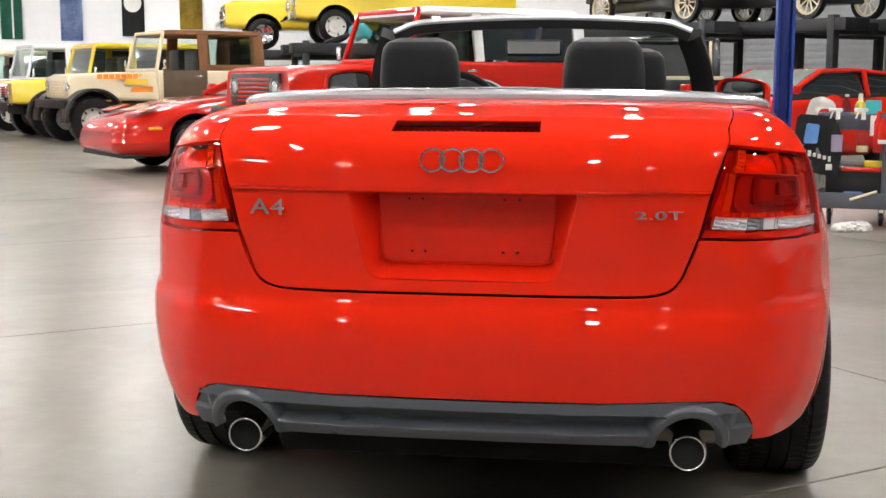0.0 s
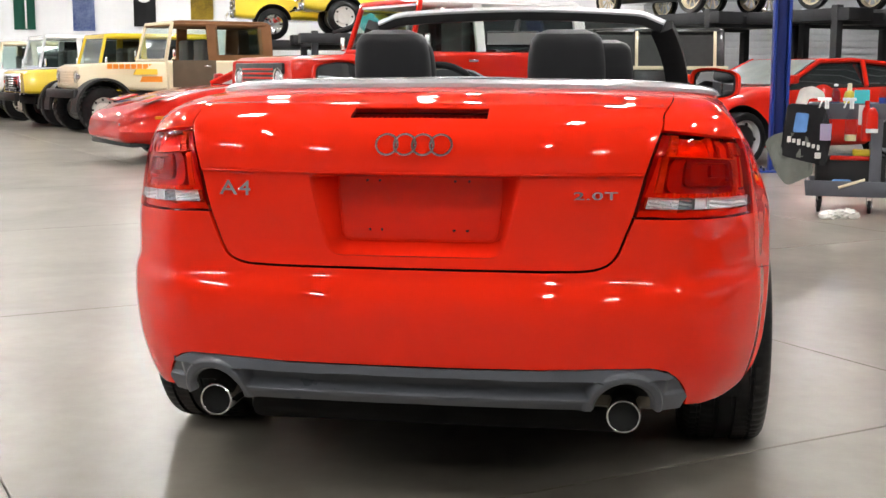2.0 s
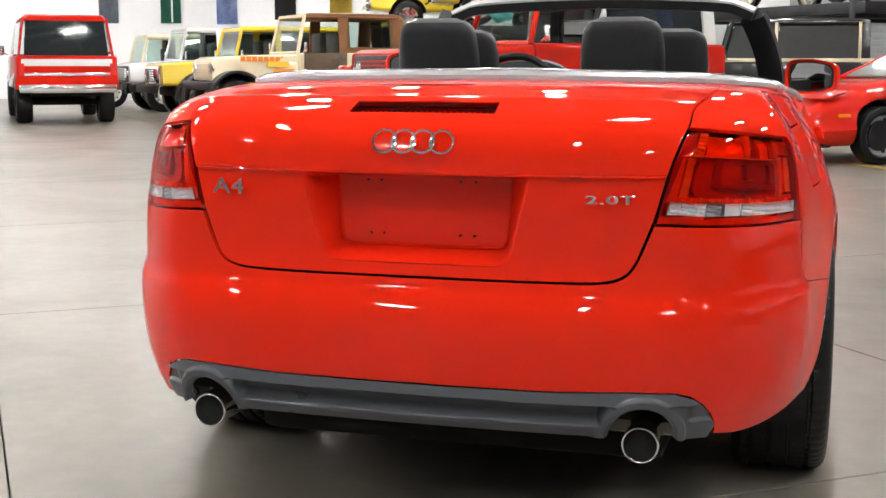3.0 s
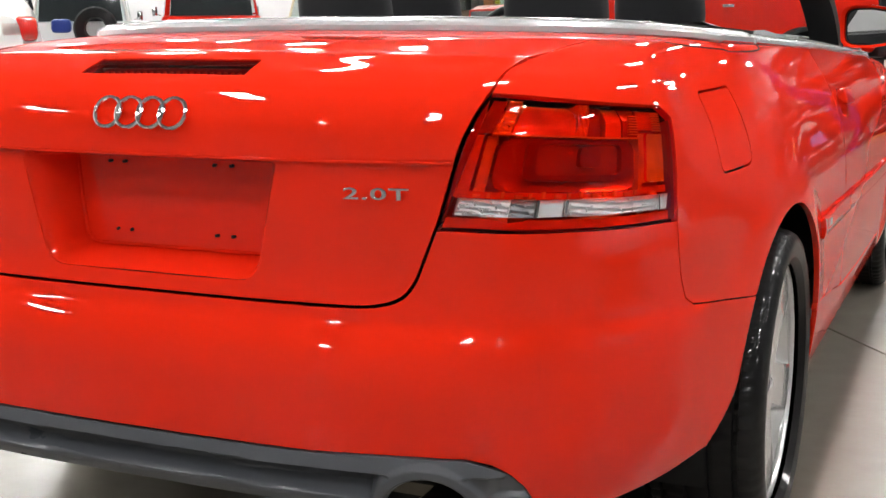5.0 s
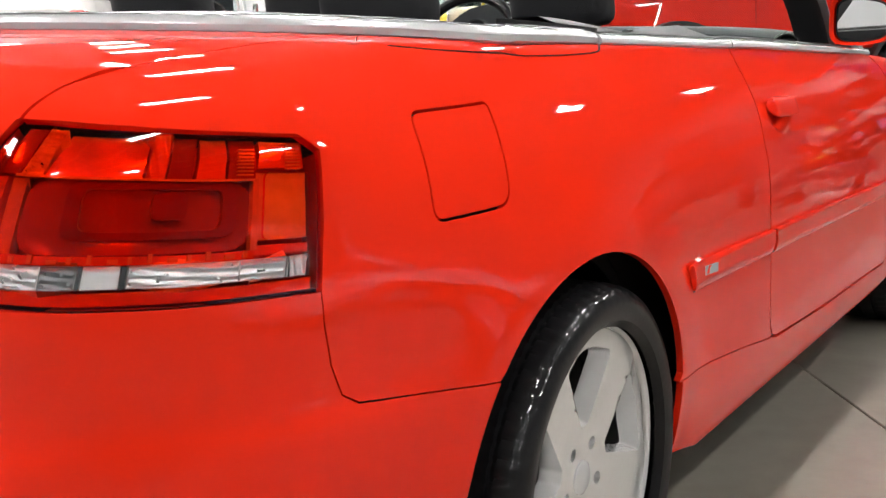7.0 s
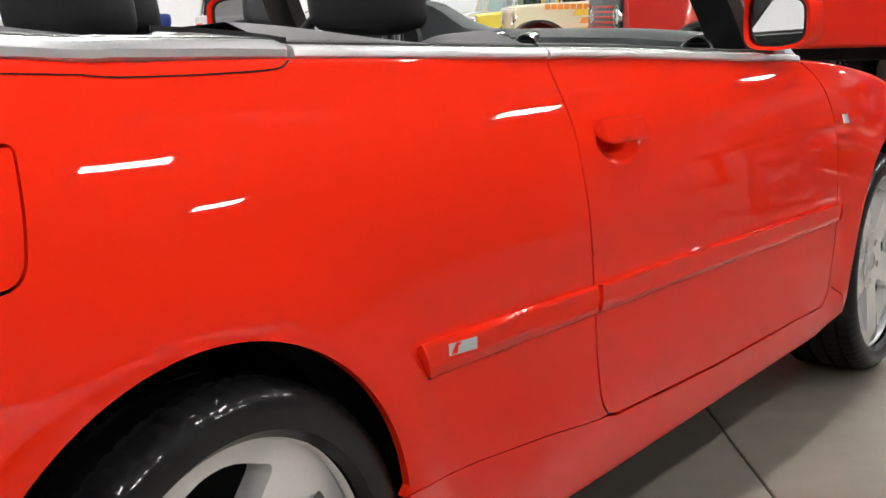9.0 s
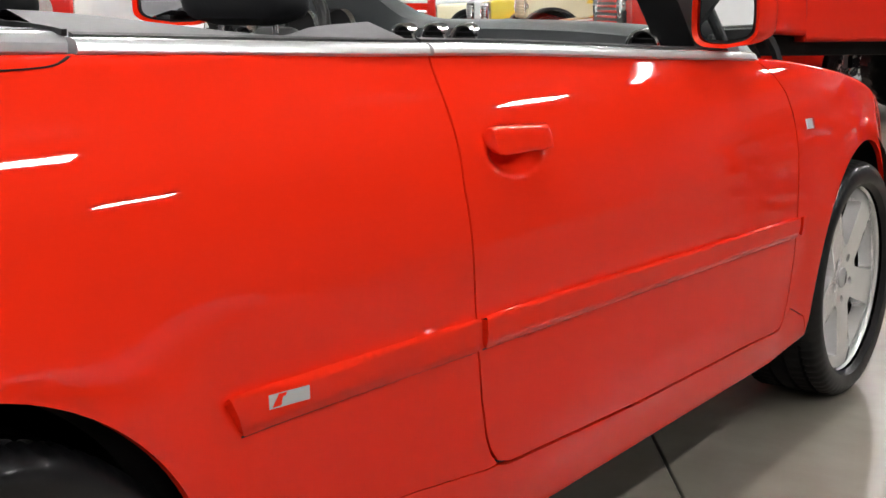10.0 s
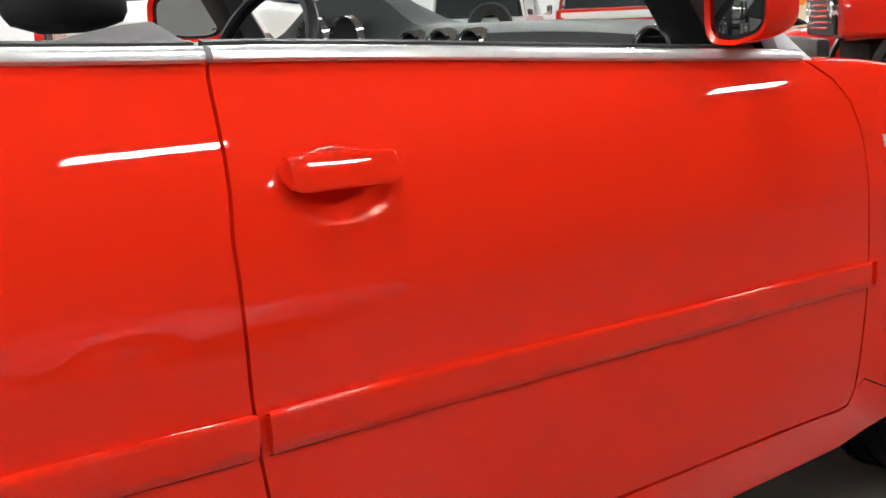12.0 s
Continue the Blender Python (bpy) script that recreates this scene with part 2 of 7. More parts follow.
OUT_S, OUT_X, OUT_Y = outline()
OUT_TX, OUT_TY = np.gradient(OUT_X, OUT_S), np.gradient(OUT_Y, OUT_S)


def curve(table, n=400):
    """A smooth look-up through a few (input, value) pairs."""
    k, w = np.array(table, float).T
    xs = np.linspace(k[0], k[-1], n)
    d = np.gradient(w, k)
    i = np.clip(np.searchsorted(k, xs) - 1, 0, len(k) - 2)
    h = k[i + 1] - k[i]
    t = (xs - k[i]) / h
    ys = (2 * t**3 - 3 * t**2 + 1) * w[i] + (t**3 - 2 * t**2 + t) * h * d[i] + (3 * t**2 - 2 * t**3) * w[i + 1] + (t**3 - t**2) * h * d[i + 1]
    return lambda v: np.interp(v, xs, ys)


# how far the skin stands out from the outline, by height
REAR_OUT = curve([(0.18, -0.10), (0.24, -0.05), (0.30, -0.01), (0.38, 0.022), (0.48, 0.034), (0.555, 0.032), (0.585, 0.022), (0.61, 0.004), (0.64, -0.002), (0.72, 0.0), (0.80, 0.002), (0.87, -0.002), (0.92, -0.012), (0.96, -0.038), (0.985, -0.068)])
SIDE_OUT = curve([(0.15, -0.09), (0.20, -0.045), (0.27, -0.022), (0.36, -0.008), (0.46, 0.0), (0.64, 0.0), (0.72, -0.006), (0.80, -0.024), (0.86, -0.045), (0.90, -0.066), (0.94, -0.092), (0.97, -0.112), (0.995, -0.130)])
CORNER_OUT = curve([(0.18, -0.10), (0.24, -0.05), (0.30, -0.012), (0.38, 0.018), (0.48, 0.034), (0.555, 0.036), (0.585, 0.033), (0.61, 0.024), (0.65, 0.021), (0.72, 0.019), (0.80, 0.008), (0.86, -0.002), (0.92, -0.020), (0.96, -0.047), (0.985, -0.085)])


def ease(a, b, x):
    t = np.clip((x - a) / (b - a), 0, 1)
    return t * t * (3 - 2 * t)


def s_at(y):
    """The station s on the side that lies y metres ahead of the tail."""
    return float(np.interp(y, OUT_Y, OUT_S))


ARCHES = ((0.955, 0.348, 0.35), (3.62, 0.335, 0.36))
LOW = curve([(0, 0.285), (0.5, 0.285), (0.75, 0.26), (1.0, 0.24), (1.6, 0.215), (2.4, 0.215), (3.6, 0.215), (4.3, 0.22), (5.4, 0.22)])
SHOULDER = curve([(0, 0.962), (0.5, 0.958), (0.8, 0.946), (1.2, 0.955), (1.7, 0.985), (2.45, 0.978), (3.2, 0.942), (3.6, 0.922), (3.9, 0.895), (4.2, 0.85), (4.7, 0.74), (5.6, 0.62)])
STRIP_Z = curve([(0, 1.044), (0.45, 1.040), (0.9, 1.030), (1.5, 1.012), (1.75, 1.006), (2.45, 0.990), (3.2, 0.952), (3.6, 0.932), (3.9, 0.925), (4.2, 0.90), (4.7, 0.82), (5.6, 0.74)])


def strip(s):
    """The plan of the bright belt strip: round behind the top's cover, then along the doors; ahead of them the bonnet's middle."""
    y = np.interp(s, OUT_S, OUT_Y)
    x = np.interp(s, OUT_S, OUT_X)
    a = np.clip(x / HALF, 0, 1)
    sx = 0.738 * a
    back = 0.62 + 0.46 * (1 - np.maximum(1 - np.clip(a, 0, 0.9999) ** 4.5, 0) ** (1 / 2.2))
    sy = np.where(y < TAIL, np.minimum(back + np.maximum(0, y - 0.62) * ease(0.5, 1.3, y), np.maximum(y, back)), y)
    hood = ease(3.02, 3.5, y)
    return sx * (1 - hood) + hood * sx * 0.2, sy * (1 - hood) + hood * np.minimum(y, 4.2)


def skin(s, v):
    s, v = np.broadcast_arrays(np.asarray(s, float), np.asarray(v, float))
    side = np.where(s < 0, -1.0, 1.0)
    s = np.abs(s)
    x, y = np.interp(s, OUT_S, OUT_X), np.interp(s, OUT_S, OUT_Y)
    tx, ty = np.interp(s, OUT_S, OUT_TX), np.interp(s, OUT_S, OUT_TY)
    size = np.hypot(tx, ty)
    nx, ny = ty / size, -tx / size
    low, top = LOW(s), SHOULDER(s)

    def wall(z):
        k = ease(0.06, 0.62, nx)
        k2 = ease(0.93, 0.999, nx)
        out = REAR_OUT(z) * (1 - k) + CORNER_OUT(z) * k * (1 - k2) + SIDE_OUT(z) * k * k2
        nose = ease(3.4, 4.3, y)
        out = out * (1 - nose) + nose * (SIDE_OUT(z * 1.0 + 0.1 * nose) * 0.7)
        for cy, cz, r in ARCHES:
            d = np.hypot(y - cy, z - cz) - r
            out = out + 0.012 * np.exp(-((d / 0.085) ** 2)) * ease(0.15, 0.3, z) * ease(0.6, 0.85, nx)
        return np.stack([x + nx * out, y + ny * out, z], -1)

    zw = low + np.minimum(v, 1) * (top - low)
    p = wall(zw)
    p1, p0 = wall(top), wall(top - 0.02)
    slope = (p1 - p0) / np.linalg.norm(p1 - p0, axis=-1)[..., None]
    ex, ey = strip(s)
    end = np.stack([ex, ey, STRIP_Z(s)], -1)
    reach = np.maximum(end[..., 2] - p1[..., 2], 0.004) / np.maximum(slope[..., 2], 0.05) * 0.82
    span = np.linalg.norm(end - p1, axis=-1)
    mid = p1 + slope * np.minimum(reach, 0.6 * span)[..., None]
    w = np.clip(v - 1, 0, 1)[..., None]
    deck = (1 - w) ** 2 * p1 + 2 * w * (1 - w) * mid + w * w * end
    p = np.where((v > 1)[..., None], deck, p)
    p[..., 0] *= side
    return p


def skin_normal(s, v):
    e = 2e-3
    du, dv = skin(s + e, v) - skin(s - e, v), skin(s, np.asarray(v) + e) - skin(s, np.asarray(v) - e)
    n = np.cross(du, dv)
    return n / np.maximum(np.linalg.norm(n, axis=-1), 1e-9)[..., None]


# ---- panels cut from the skin ----
def v_at(s, z):
    s = abs(s)
    return float((z - LOW(s)) / (SHOULDER(s) - LOW(s)))


def wall_points(pairs):
    """(s, z) pairs on the wall as (s, v) pairs."""
    return [(s, v_at(s, z)) for s, z in pairs]


def fine(poly, closed=True, step=0.018):
    """More points along the sides of a polygon in (s, v)."""
    out = []
    for i, (a, b) in enumerate(zip(poly, poly[1:] + poly[:1] if closed else poly[1:])):
        n = max(1, int(math.hypot(b[0] - a[0], (b[1] - a[1]) * 0.7) / step))
        out += [(a[0] + (b[0] - a[0]) * k / n, a[1] + (b[1] - a[1]) * k / n) for k in range(n)]
    return out if closed else out + [poly[-1]]


def rounded(points, radius, n=5):
    """A polygon in (s, z) with its corners rounded; radius one for all or one each."""
    out = []
    count = len(points)
    for i in range(count):
        r = radius[i] if isinstance(radius, (list, tuple)) else radius
        p, a, b = Vector(points[i]), Vector(points[i - 1]), Vector(points[(i + 1) % count])
        if r <= 0:
            out.append(tuple(p))
            continue
        u, w = (a - p), (b - p)
        ra, rb = min(r, u.length * 0.45), min(r, w.length * 0.45)
        q0, q1 = p + u.normalized() * ra, p + w.normalized() * rb
        for k in range(n + 1):
            t = k / n
            out.append(tuple((1 - t) ** 2 * q0 + 2 * t * (1 - t) * p + t * t * q1))
    return out


def shrink(poly, gap):
    """The polygon in (s, v) drawn in by a gap in metres."""
    q = np.array(poly)
    m = q * (1, 0.7)
    area = np.sum(m[:, 0] * np.roll(m[:, 1], -1) - np.roll(m[:, 0], -1) * m[:, 1])
    d = np.roll(m, -1, 0) - np.roll(m, 1, 0)
    d /= np.maximum(np.linalg.norm(d, axis=1), 1e-9)[:, None]
    n = np.stack([-d[:, 1], d[:, 0]], 1) * (1 if area > 0 else -1)
    m = m + n * gap
    return [tuple(p) for p in m / (1, 0.7)]


def inside(points, poly):
    p, q = np.asarray(points), np.asarray(poly)
    x, y = p[:, 0][:, None], p[:, 1][:, None]
    x0, y0 = q.T
    x1, y1 = np.roll(q, -1, 0).T
    cross = ((y0 > y) != (y1 > y)) & (x < (x1 - x0) * (y - y0) / np.where(y1 == y0, 1e-12, y1 - y0) + x0)
    return cross.sum(1) % 2 == 1


def panel(name, poly, material, parent, holes=(), lift=0.0, gap=0.0013, thick=0.012, step=0.02, label="", relief=None, mirrored=False, hole_gap=None):
    """A piece of the skin inside a polygon in (s, v), with its edges turned in."""
    poly = shrink(fine(poly), gap)
    holes = [shrink(fine(h), -(gap if hole_gap is None else hole_gap)) for h in holes]
    lo, hi = np.min(poly, 0), np.max(poly, 0)
    gs, gv = np.meshgrid(np.arange(lo[0] + step / 2, hi[0], step), np.arange(lo[1] + step, hi[1], step / 0.72), indexing="ij")
    grid = np.stack([gs.ravel(), gv.ravel()], 1)
    keep = inside(grid, poly)
    for h in holes:
        keep &= ~inside(grid, h)
    edge = np.concatenate([poly, *holes])
    far = np.ones(len(grid), bool)
    for k in range(0, len(grid), 4000):
        d = np.abs((grid[k : k + 4000, None, :] - edge[None]) * (1, 0.7)).max(2).min(1)
        far[k : k + 4000] = d > step * 0.42
    grid = grid[keep & far]
    loops, at = [], 0
    for ring in [poly, *holes]:
        loops += [(at + i, at + (i + 1) % len(ring)) for i in range(len(ring))]
        at += len(ring)
    flat = [Vector((a, b * 0.7)) for a, b in edge.tolist() + grid.tolist()]
    verts, _, faces, *_ = mathutils.geometry.delaunay_2d_cdt(flat, loops, [], 0, 1e-6)
    sv = np.array([(v.x, v.y / 0.7) for v in verts])
    tri = np.array([f for f in faces])
    mid = sv[tri].mean(1)
    ok = inside(mid, poly)
    for h in holes:
        ok &= ~inside(mid, h)
    tri = tri[ok]
    s, v = sv[:, 0], sv[:, 1]
    if mirrored:
        s = -s
    bare = skin_normal(s, v)

    def surface(q, w):
        out = skin(q, w) + skin_normal(q, w) * lift
        return out if relief is None else out + skin_normal(q, w) * relief(q, w)[:, None]

    place, e = surface(s, v), 1.2e-3
    normal = np.cross(surface(s + e, v) - surface(s - e, v), surface(s, v + e) - surface(s, v - e))
    normal /= np.maximum(np.linalg.norm(normal, axis=1), 1e-12)[:, None]
    normal[(normal * bare).sum(1) < 0] *= -1
    a, b, c = place[tri[:, 0]], place[tri[:, 1]], place[tri[:, 2]]
    wrong = (np.cross(b - a, c - a) * normal[tri[:, 0]]).sum(1) < 0
    tri[wrong] = tri[wrong][:, ::-1]
    seen = {}
    for f in tri:
        for i in range(3):
            e = (int(f[i]), int(f[(i + 1) % 3]))
            seen[e] = seen.get(e, 0) + 1
    rim = [e for e in seen if (e[1], e[0]) not in seen]
    on_rim = sorted({i for e in rim for i in e})
    base = len(place)
    inner = {i: base + k for k, i in enumerate(on_rim)}
    back = place[on_rim] - normal[on_rim] * thick
    quads = [(e[1], e[0], inner[e[0]], inner[e[1]]) for e in rim]
    me = bpy.data.meshes.new(name)
    me.from_pydata(np.concatenate([place, back]).tolist(), [], tri.tolist() + quads)
    me.materials.append(material)
    me.polygons.foreach_set("use_smooth", [True] * len(tri) + [False] * len(quads))
    index = np.zeros(len(me.loops), int)
    me.loops.foreach_get("vertex_index", index)
    turned = np.concatenate([normal, normal[on_rim]])[index].tolist()
    start = 3 * len(tri)
    me.normals_split_custom_set([tuple(n) if i < start else (0, 0, 0) for i, n in enumerate(turned)])
    me.update()
    ob = new(name, me)
    ob.parent = parent
    return tagged(ob, label) if label else ob


def arc(cy, cz, r, z0, z1, n=64):
    """A wheel arch's edge as (s, z) from the tail side over the top to the nose side."""
    a0, a1 = math.asin((z0 - cz) / r), math.asin((z1 - cz) / r)
    out = []
    for k in range(n + 1):
        a = math.pi - a0 - (math.pi - a0 - a1) * k / n
        out.append((s_at(cy + r * math.cos(a)), cz + r * math.sin(a)))
    return out


car = empty("red_convertible")
tagged(car, "glossy red two-door convertible with its top folded down", "car")

# seams, as (s, height) on the right side
LID_EDGE = [(0.0, 0.633), (0.2, 0.633), (0.36, 0.634), (0.408, 0.636), (0.450, 0.648), (0.472, 0.674), (0.485, 0.708), (0.504, 0.757), (0.511, 0.777), (0.526, 0.830), (0.541, 0.880), (0.556, 0.910), (0.571, 0.933), (0.592, 0.956)]


def soften(points, rounds=2):
    """Cuts the corners of an open line, its ends kept."""
    for _ in range(rounds):
        out = [points[0]]
        for a, b in zip(points, points[1:]):
            out += [(0.75 * a[0] + 0.25 * b[0], 0.75 * a[1] + 0.25 * b[1]), (0.25 * a[0] + 0.75 * b[0], 0.25 * a[1] + 0.75 * b[1])]
        points = out + [points[-1]]
    return points


LID_LOW, LID_LAMP = soften(LID_EDGE[:8]), soften(LID_EDGE[7:])
LID_EDGE = LID_LOW + LID_LAMP[1:]
LID_DECK = soften([(0.599, 1.08), (0.607, 1.16), (0.618, 1.28), (0.646, 1.40), (0.668, 1.49), (0.708, 1.65), (0.757, 1.85), (0.787, 1.995)])
DOOR_REAR = [(1.882, 0.984), (1.875, 0.966), (1.868, 0.940), (1.859, 0.900), (1.849, 0.845), (1.838, 0.79), (1.834, 0.70), (1.834, 0.62), (1.839, 0.55), (1.851, 0.47), (1.870, 0.405), (1.886, 0.374), (1.910, 0.350), (1.945, 0.338)]
DOOR_LOW = [(2.39, 0.316), (2.87, 0.307), (3.065, 0.300), (3.095, 0.303)]
DOOR_FRONT = [(3.112, 0.33), (3.116, 0.38), (3.127, 0.54), (3.134, 0.70), (3.139, 0.80), (3.130, 0.85), (3.103, 0.89), (3.065, 0.915)]
REAR_ARC = arc(0.955, 0.348, 0.35, 0.27, 0.27)
FRONT_ARC = arc(3.62, 0.335, 0.36, 0.25, 0.25)


def side_sz(pairs):
    return [(s_at(y), z) for y, z in pairs]


lamp_sz = [(0.592, 0.956), (0.950, 0.922), (0.924, 0.746), (0.504, 0.757)] + LID_LAMP[1:-1]
LAMP = rounded(lamp_sz, [0.004, 0.03, 0.008, 0.004] + [0] * len(LID_LAMP[1:-1]))
bumper_top = [(0.924, 0.746), (0.925, 0.706), (0.932, 0.656), (0.945, 0.618), (0.968, 0.604), (1.116, 0.584), (1.224, 0.570)]


def mirror_poly(half):
    """A polygon over the centre line from its right half, listed from centre low to centre high."""
    return half + [(-s, v) for s, v in half[::-1] if abs(s) > 1e-6]


# boot lid, with the number plate's recess
PLATE = rounded([(-0.250, 0.853), (0.250, 0.853), (0.206, 0.663), (-0.206, 0.663)], [0.012, 0.012, 0.035, 0.035])
lid_half = wall_points(LID_EDGE) + LID_DECK + [(0.0, 1.995)]
brake_slot = [(-0.163, 1.14), (0.163, 1.14), (0.163, 1.33), (-0.163, 1.33)]


def lid_relief(s, v):
    """A faint fold above the plate and a soft lip below the brake lamp."""
    z = LOW(np.abs(s)) + np.minimum(v, 1) * (SHOULDER(np.abs(s)) - LOW(np.abs(s)))
    fold = -0.0065 * ease(0.860, 0.850, z) * ease(0.628, 0.70, z)
    return fold + 0.004 * np.exp(-(((v - 1.40) / 0.07) ** 2)) * (v > 0.9)


lid = panel("boot_lid", mirror_poly(lid_half), RED, car, holes=[wall_points(PLATE), brake_slot], relief=lid_relief, step=0.0075, gap=0.0046, hole_gap=0.0)

bm = bmesh.new()
line = wall_points([(a, 0.8565) for a in np.linspace(-0.526, 0.526, 61)])
sweep(bm, [Vector(skin(a, b).tolist()) for a, b in line], [(0.0026 * math.cos(k * math.pi / 4), 0.0026 * math.sin(k * math.pi / 4) - 0.001) for k in range(8)])
part("lid_crease", bm, RED, lid)


def plate_recess():
    bm = bmesh.new()
    outer = [Vector(p) for p in skin(np.array([p[0] for p in wall_points(PLATE)]), np.array([p[1] for p in wall_points(PLATE)])).tolist()]
    floor_in = []
    for (s, z), p in zip(PLATE, outer):
        k = 0.785 if z > 0.75 else 0.905
        zz = 0.842 if z > 0.8 else 0.688 + (z - 0.663) * 0.4
        floor_in.append(Vector((p.x * k, 0.152 - 0.004 * (zz - 0.67) / 0.17, zz)))
    middle = Vector((0, 0, 0.758))
    rings = []
    for share, depth, tuck in ((0.0, 0.0078, 0.0), (0.0, 0.0088, 0.003), (0.0, 0.0125, 0.006), (0.10, 0.011, 0.007), (0.86, 0.003, 0.004), (0.93, 0.0045, 0.003), (0.97, 0.0040, 0.001), (1.0, 0.0, -0.003), (1.0, 0.0, 0.006)):
        ring = []
        for p, q in zip(outer, floor_in):
            inward = (middle - p) * Vector((1, 0, 1))
            spot = p.lerp(q, share) + inward.normalized() * tuck
            ring.append(bm.verts.new((spot.x, spot.y + depth * (1 - share) + (0.0035 if 0.8 < share < 1 else 0), spot.z)))
        rings.append(ring)
    n = len(outer)
    for ra, rb in zip(rings, rings[1:]):
        for i in range(n):
            j = (i + 1) % n
            bm.faces.new((ra[i], ra[j], rb[j], rb[i]))
    bm.faces.new(rings[-1])
    bmesh.ops.recalc_face_normals(bm, faces=bm.faces)
    if sum(f.normal.y for f in bm.faces if len(f.verts) > 5) > 0:
        bmesh.ops.reverse_faces(bm, faces=bm.faces)
    return bm


recess = part("plate_recess", plate_recess(), RED, lid, "empty red number plate recess with four screw holes")
bm = bmesh.new()
sweep(bm, [Vector(p) for p in ((-0.197, 0.1465, 0.840), (-0.191, 0.1470, 0.760), (-0.185, 0.1475, 0.706), (-0.176, 0.1475, 0.693), (-0.160, 0.1475, 0.690), (0.160, 0.1475, 0.690), (0.176, 0.1475, 0.693), (0.185, 0.1475, 0.706), (0.191, 0.1470, 0.760), (0.197, 0.1465, 0.840))], [(0.003 * math.cos(k * math.pi / 4), 0.003 * math.sin(k * math.pi / 4)) for k in range(8)], up=(0, -1, 0))
part("recess_lip", bm, RED, recess)
for x in (-0.125, -0.095, 0.085, 0.118):
    for z in (0.832, 0.715):
        bm = bmesh.new()
        rod(bm, (x * (0.95 if z < 0.75 else 1), 0.140 if z > 0.75 else 0.145, z), (x, 0.16, z), 0.0028, n=10)
        part("screw_hole", bm, SHADOW_GAP, recess)

# third brake lamp
slot = np.array([[skin(s, v) for s in np.linspace(-0.163, 0.163, 25)] for v in (1.14, 1.33)])
brake = panel("brake_lamp", brake_slot, LENS_BRAKE, lid, gap=0.0022, lift=-0.001, thick=0.008, step=0.01, label="narrow dark red brake lamp strip")
bm = bmesh.new()
sweep(bm, [Vector(p) + Vector((0, 0.03, -0.018)) for p in slot.mean(0).tolist()], [(-0.004, -0.014), (0.004, -0.014), (0.004, 0.014), (-0.004, 0.014)])
part("lamp_backing", bm, LAMP_DEEP, brake)
for j in range(1, 24):
    bm = bmesh.new()
    box(bm, (0.006, 0.005, 0.006), Vector(slot.mean(0)[j].tolist()) + Vector((0, 0.02, -0.012)), 0.0015)
    part("diode", bm, LAMP_RED, brake)

# four joined rings
emblem = None
for k in range(4):
    bm = bmesh.new()
    c = skin((k - 1.5) * 0.0417, v_at(0, 0.919))
    n = Vector(skin_normal((k - 1.5) * 0.0417, v_at(0, 0.919)).tolist())
    ux = Vector((1, 0, 0)).cross(n).cross(n) * -1
    uz = n.cross(ux)
    path = []
    for i in range(40):
        a = 2 * math.pi * i / 40
        path.append(Vector(c.tolist()) + n * 0.006 + ux * (0.0250 * math.cos(a)) + uz * (0.0250 * math.sin(a)))
    sweep(bm, path, [(0.0034 * math.cos(q), 0.0034 * math.sin(q)) for q in np.linspace(0, 2 * math.pi, 9)[:-1]], closed=True, up=n)
    part("emblem_ring", bm, CHROME, lid, "chrome ring, one of four interlocked" if k == 0 else "")


BADGE = shader("badge_chrome", (0.82, 0.82, 0.83), 0.06, metal=1.0)


def lettering(name, words, s, z, size, stretch, parent):
    data = bpy.data.curves.new(name, "FONT")
    data.body, data.size, data.extrude, data.bevel_depth, data.align_x, data.align_y = words, size, 0.0014, 0.0007, "CENTER", "CENTER"
    data.space_character = 1.1
    data.offset = -0.0002
    probe = new(name, data)
    me = bpy.data.meshes.new_from_object(probe.evaluated_get(bpy.context.evaluated_depsgraph_get()))
    bpy.data.objects.remove(probe)
    me.materials.append(BADGE)
    n = Vector(skin_normal(s, v_at(s, z)).tolist())
    right = Vector((0, 0, 1)).cross(n).normalized()
    up = n.cross(right)
    m = Matrix((right, up, n)).transposed().to_4x4()
    me.transform(Matrix.Translation(Vector(skin(s, v_at(s, z)).tolist()) + n * 0.0035) @ m @ Matrix.Diagonal((stretch, 1, 1, 1)))
    ob = new(name, me)
    ob.parent = parent
    return ob


tagged(lettering("badge_lettering", "A4", -0.428, 0.814, 0.048, 1.42, lid), "chrome badge letters")
tagged(lettering("badge_lettering", "2.0T", 0.414, 0.809, 0.0245, 2.1, lid), "chrome badge letters")

# rear bumper above the grey valance
DIFF_TOP = [(0.0, 0.411), (0.3, 0.412), (0.5, 0.414), (0.548, 0.413), (0.583, 0.404), (0.612, 0.384), (0.635, 0.36), (0.651, 0.335), (0.657, 0.31), (0.66, 0.288)]
BUMPER_ARC = [(s - 0.10 * max(0.0, (0.43 - z) / 0.12) ** 1.4, z) for s, z in REAR_ARC if 0.312 < z < 0.568 and s < s_at(0.9)]
b_half = wall_points(DIFF_TOP[:-1]) + wall_points([(0.72, 0.302), (0.82, 0.302)]) + wall_points(BUMPER_ARC) + wall_points(bumper_top[::-1]) + wall_points([(0.87, 0.7475), (0.7, 0.752), (0.504, 0.757)]) + wall_points(LID_LOW[:-1][::-1])
panel("rear_bumper", mirror_poly(b_half), RED, car, step=0.02, gap=0.0014)


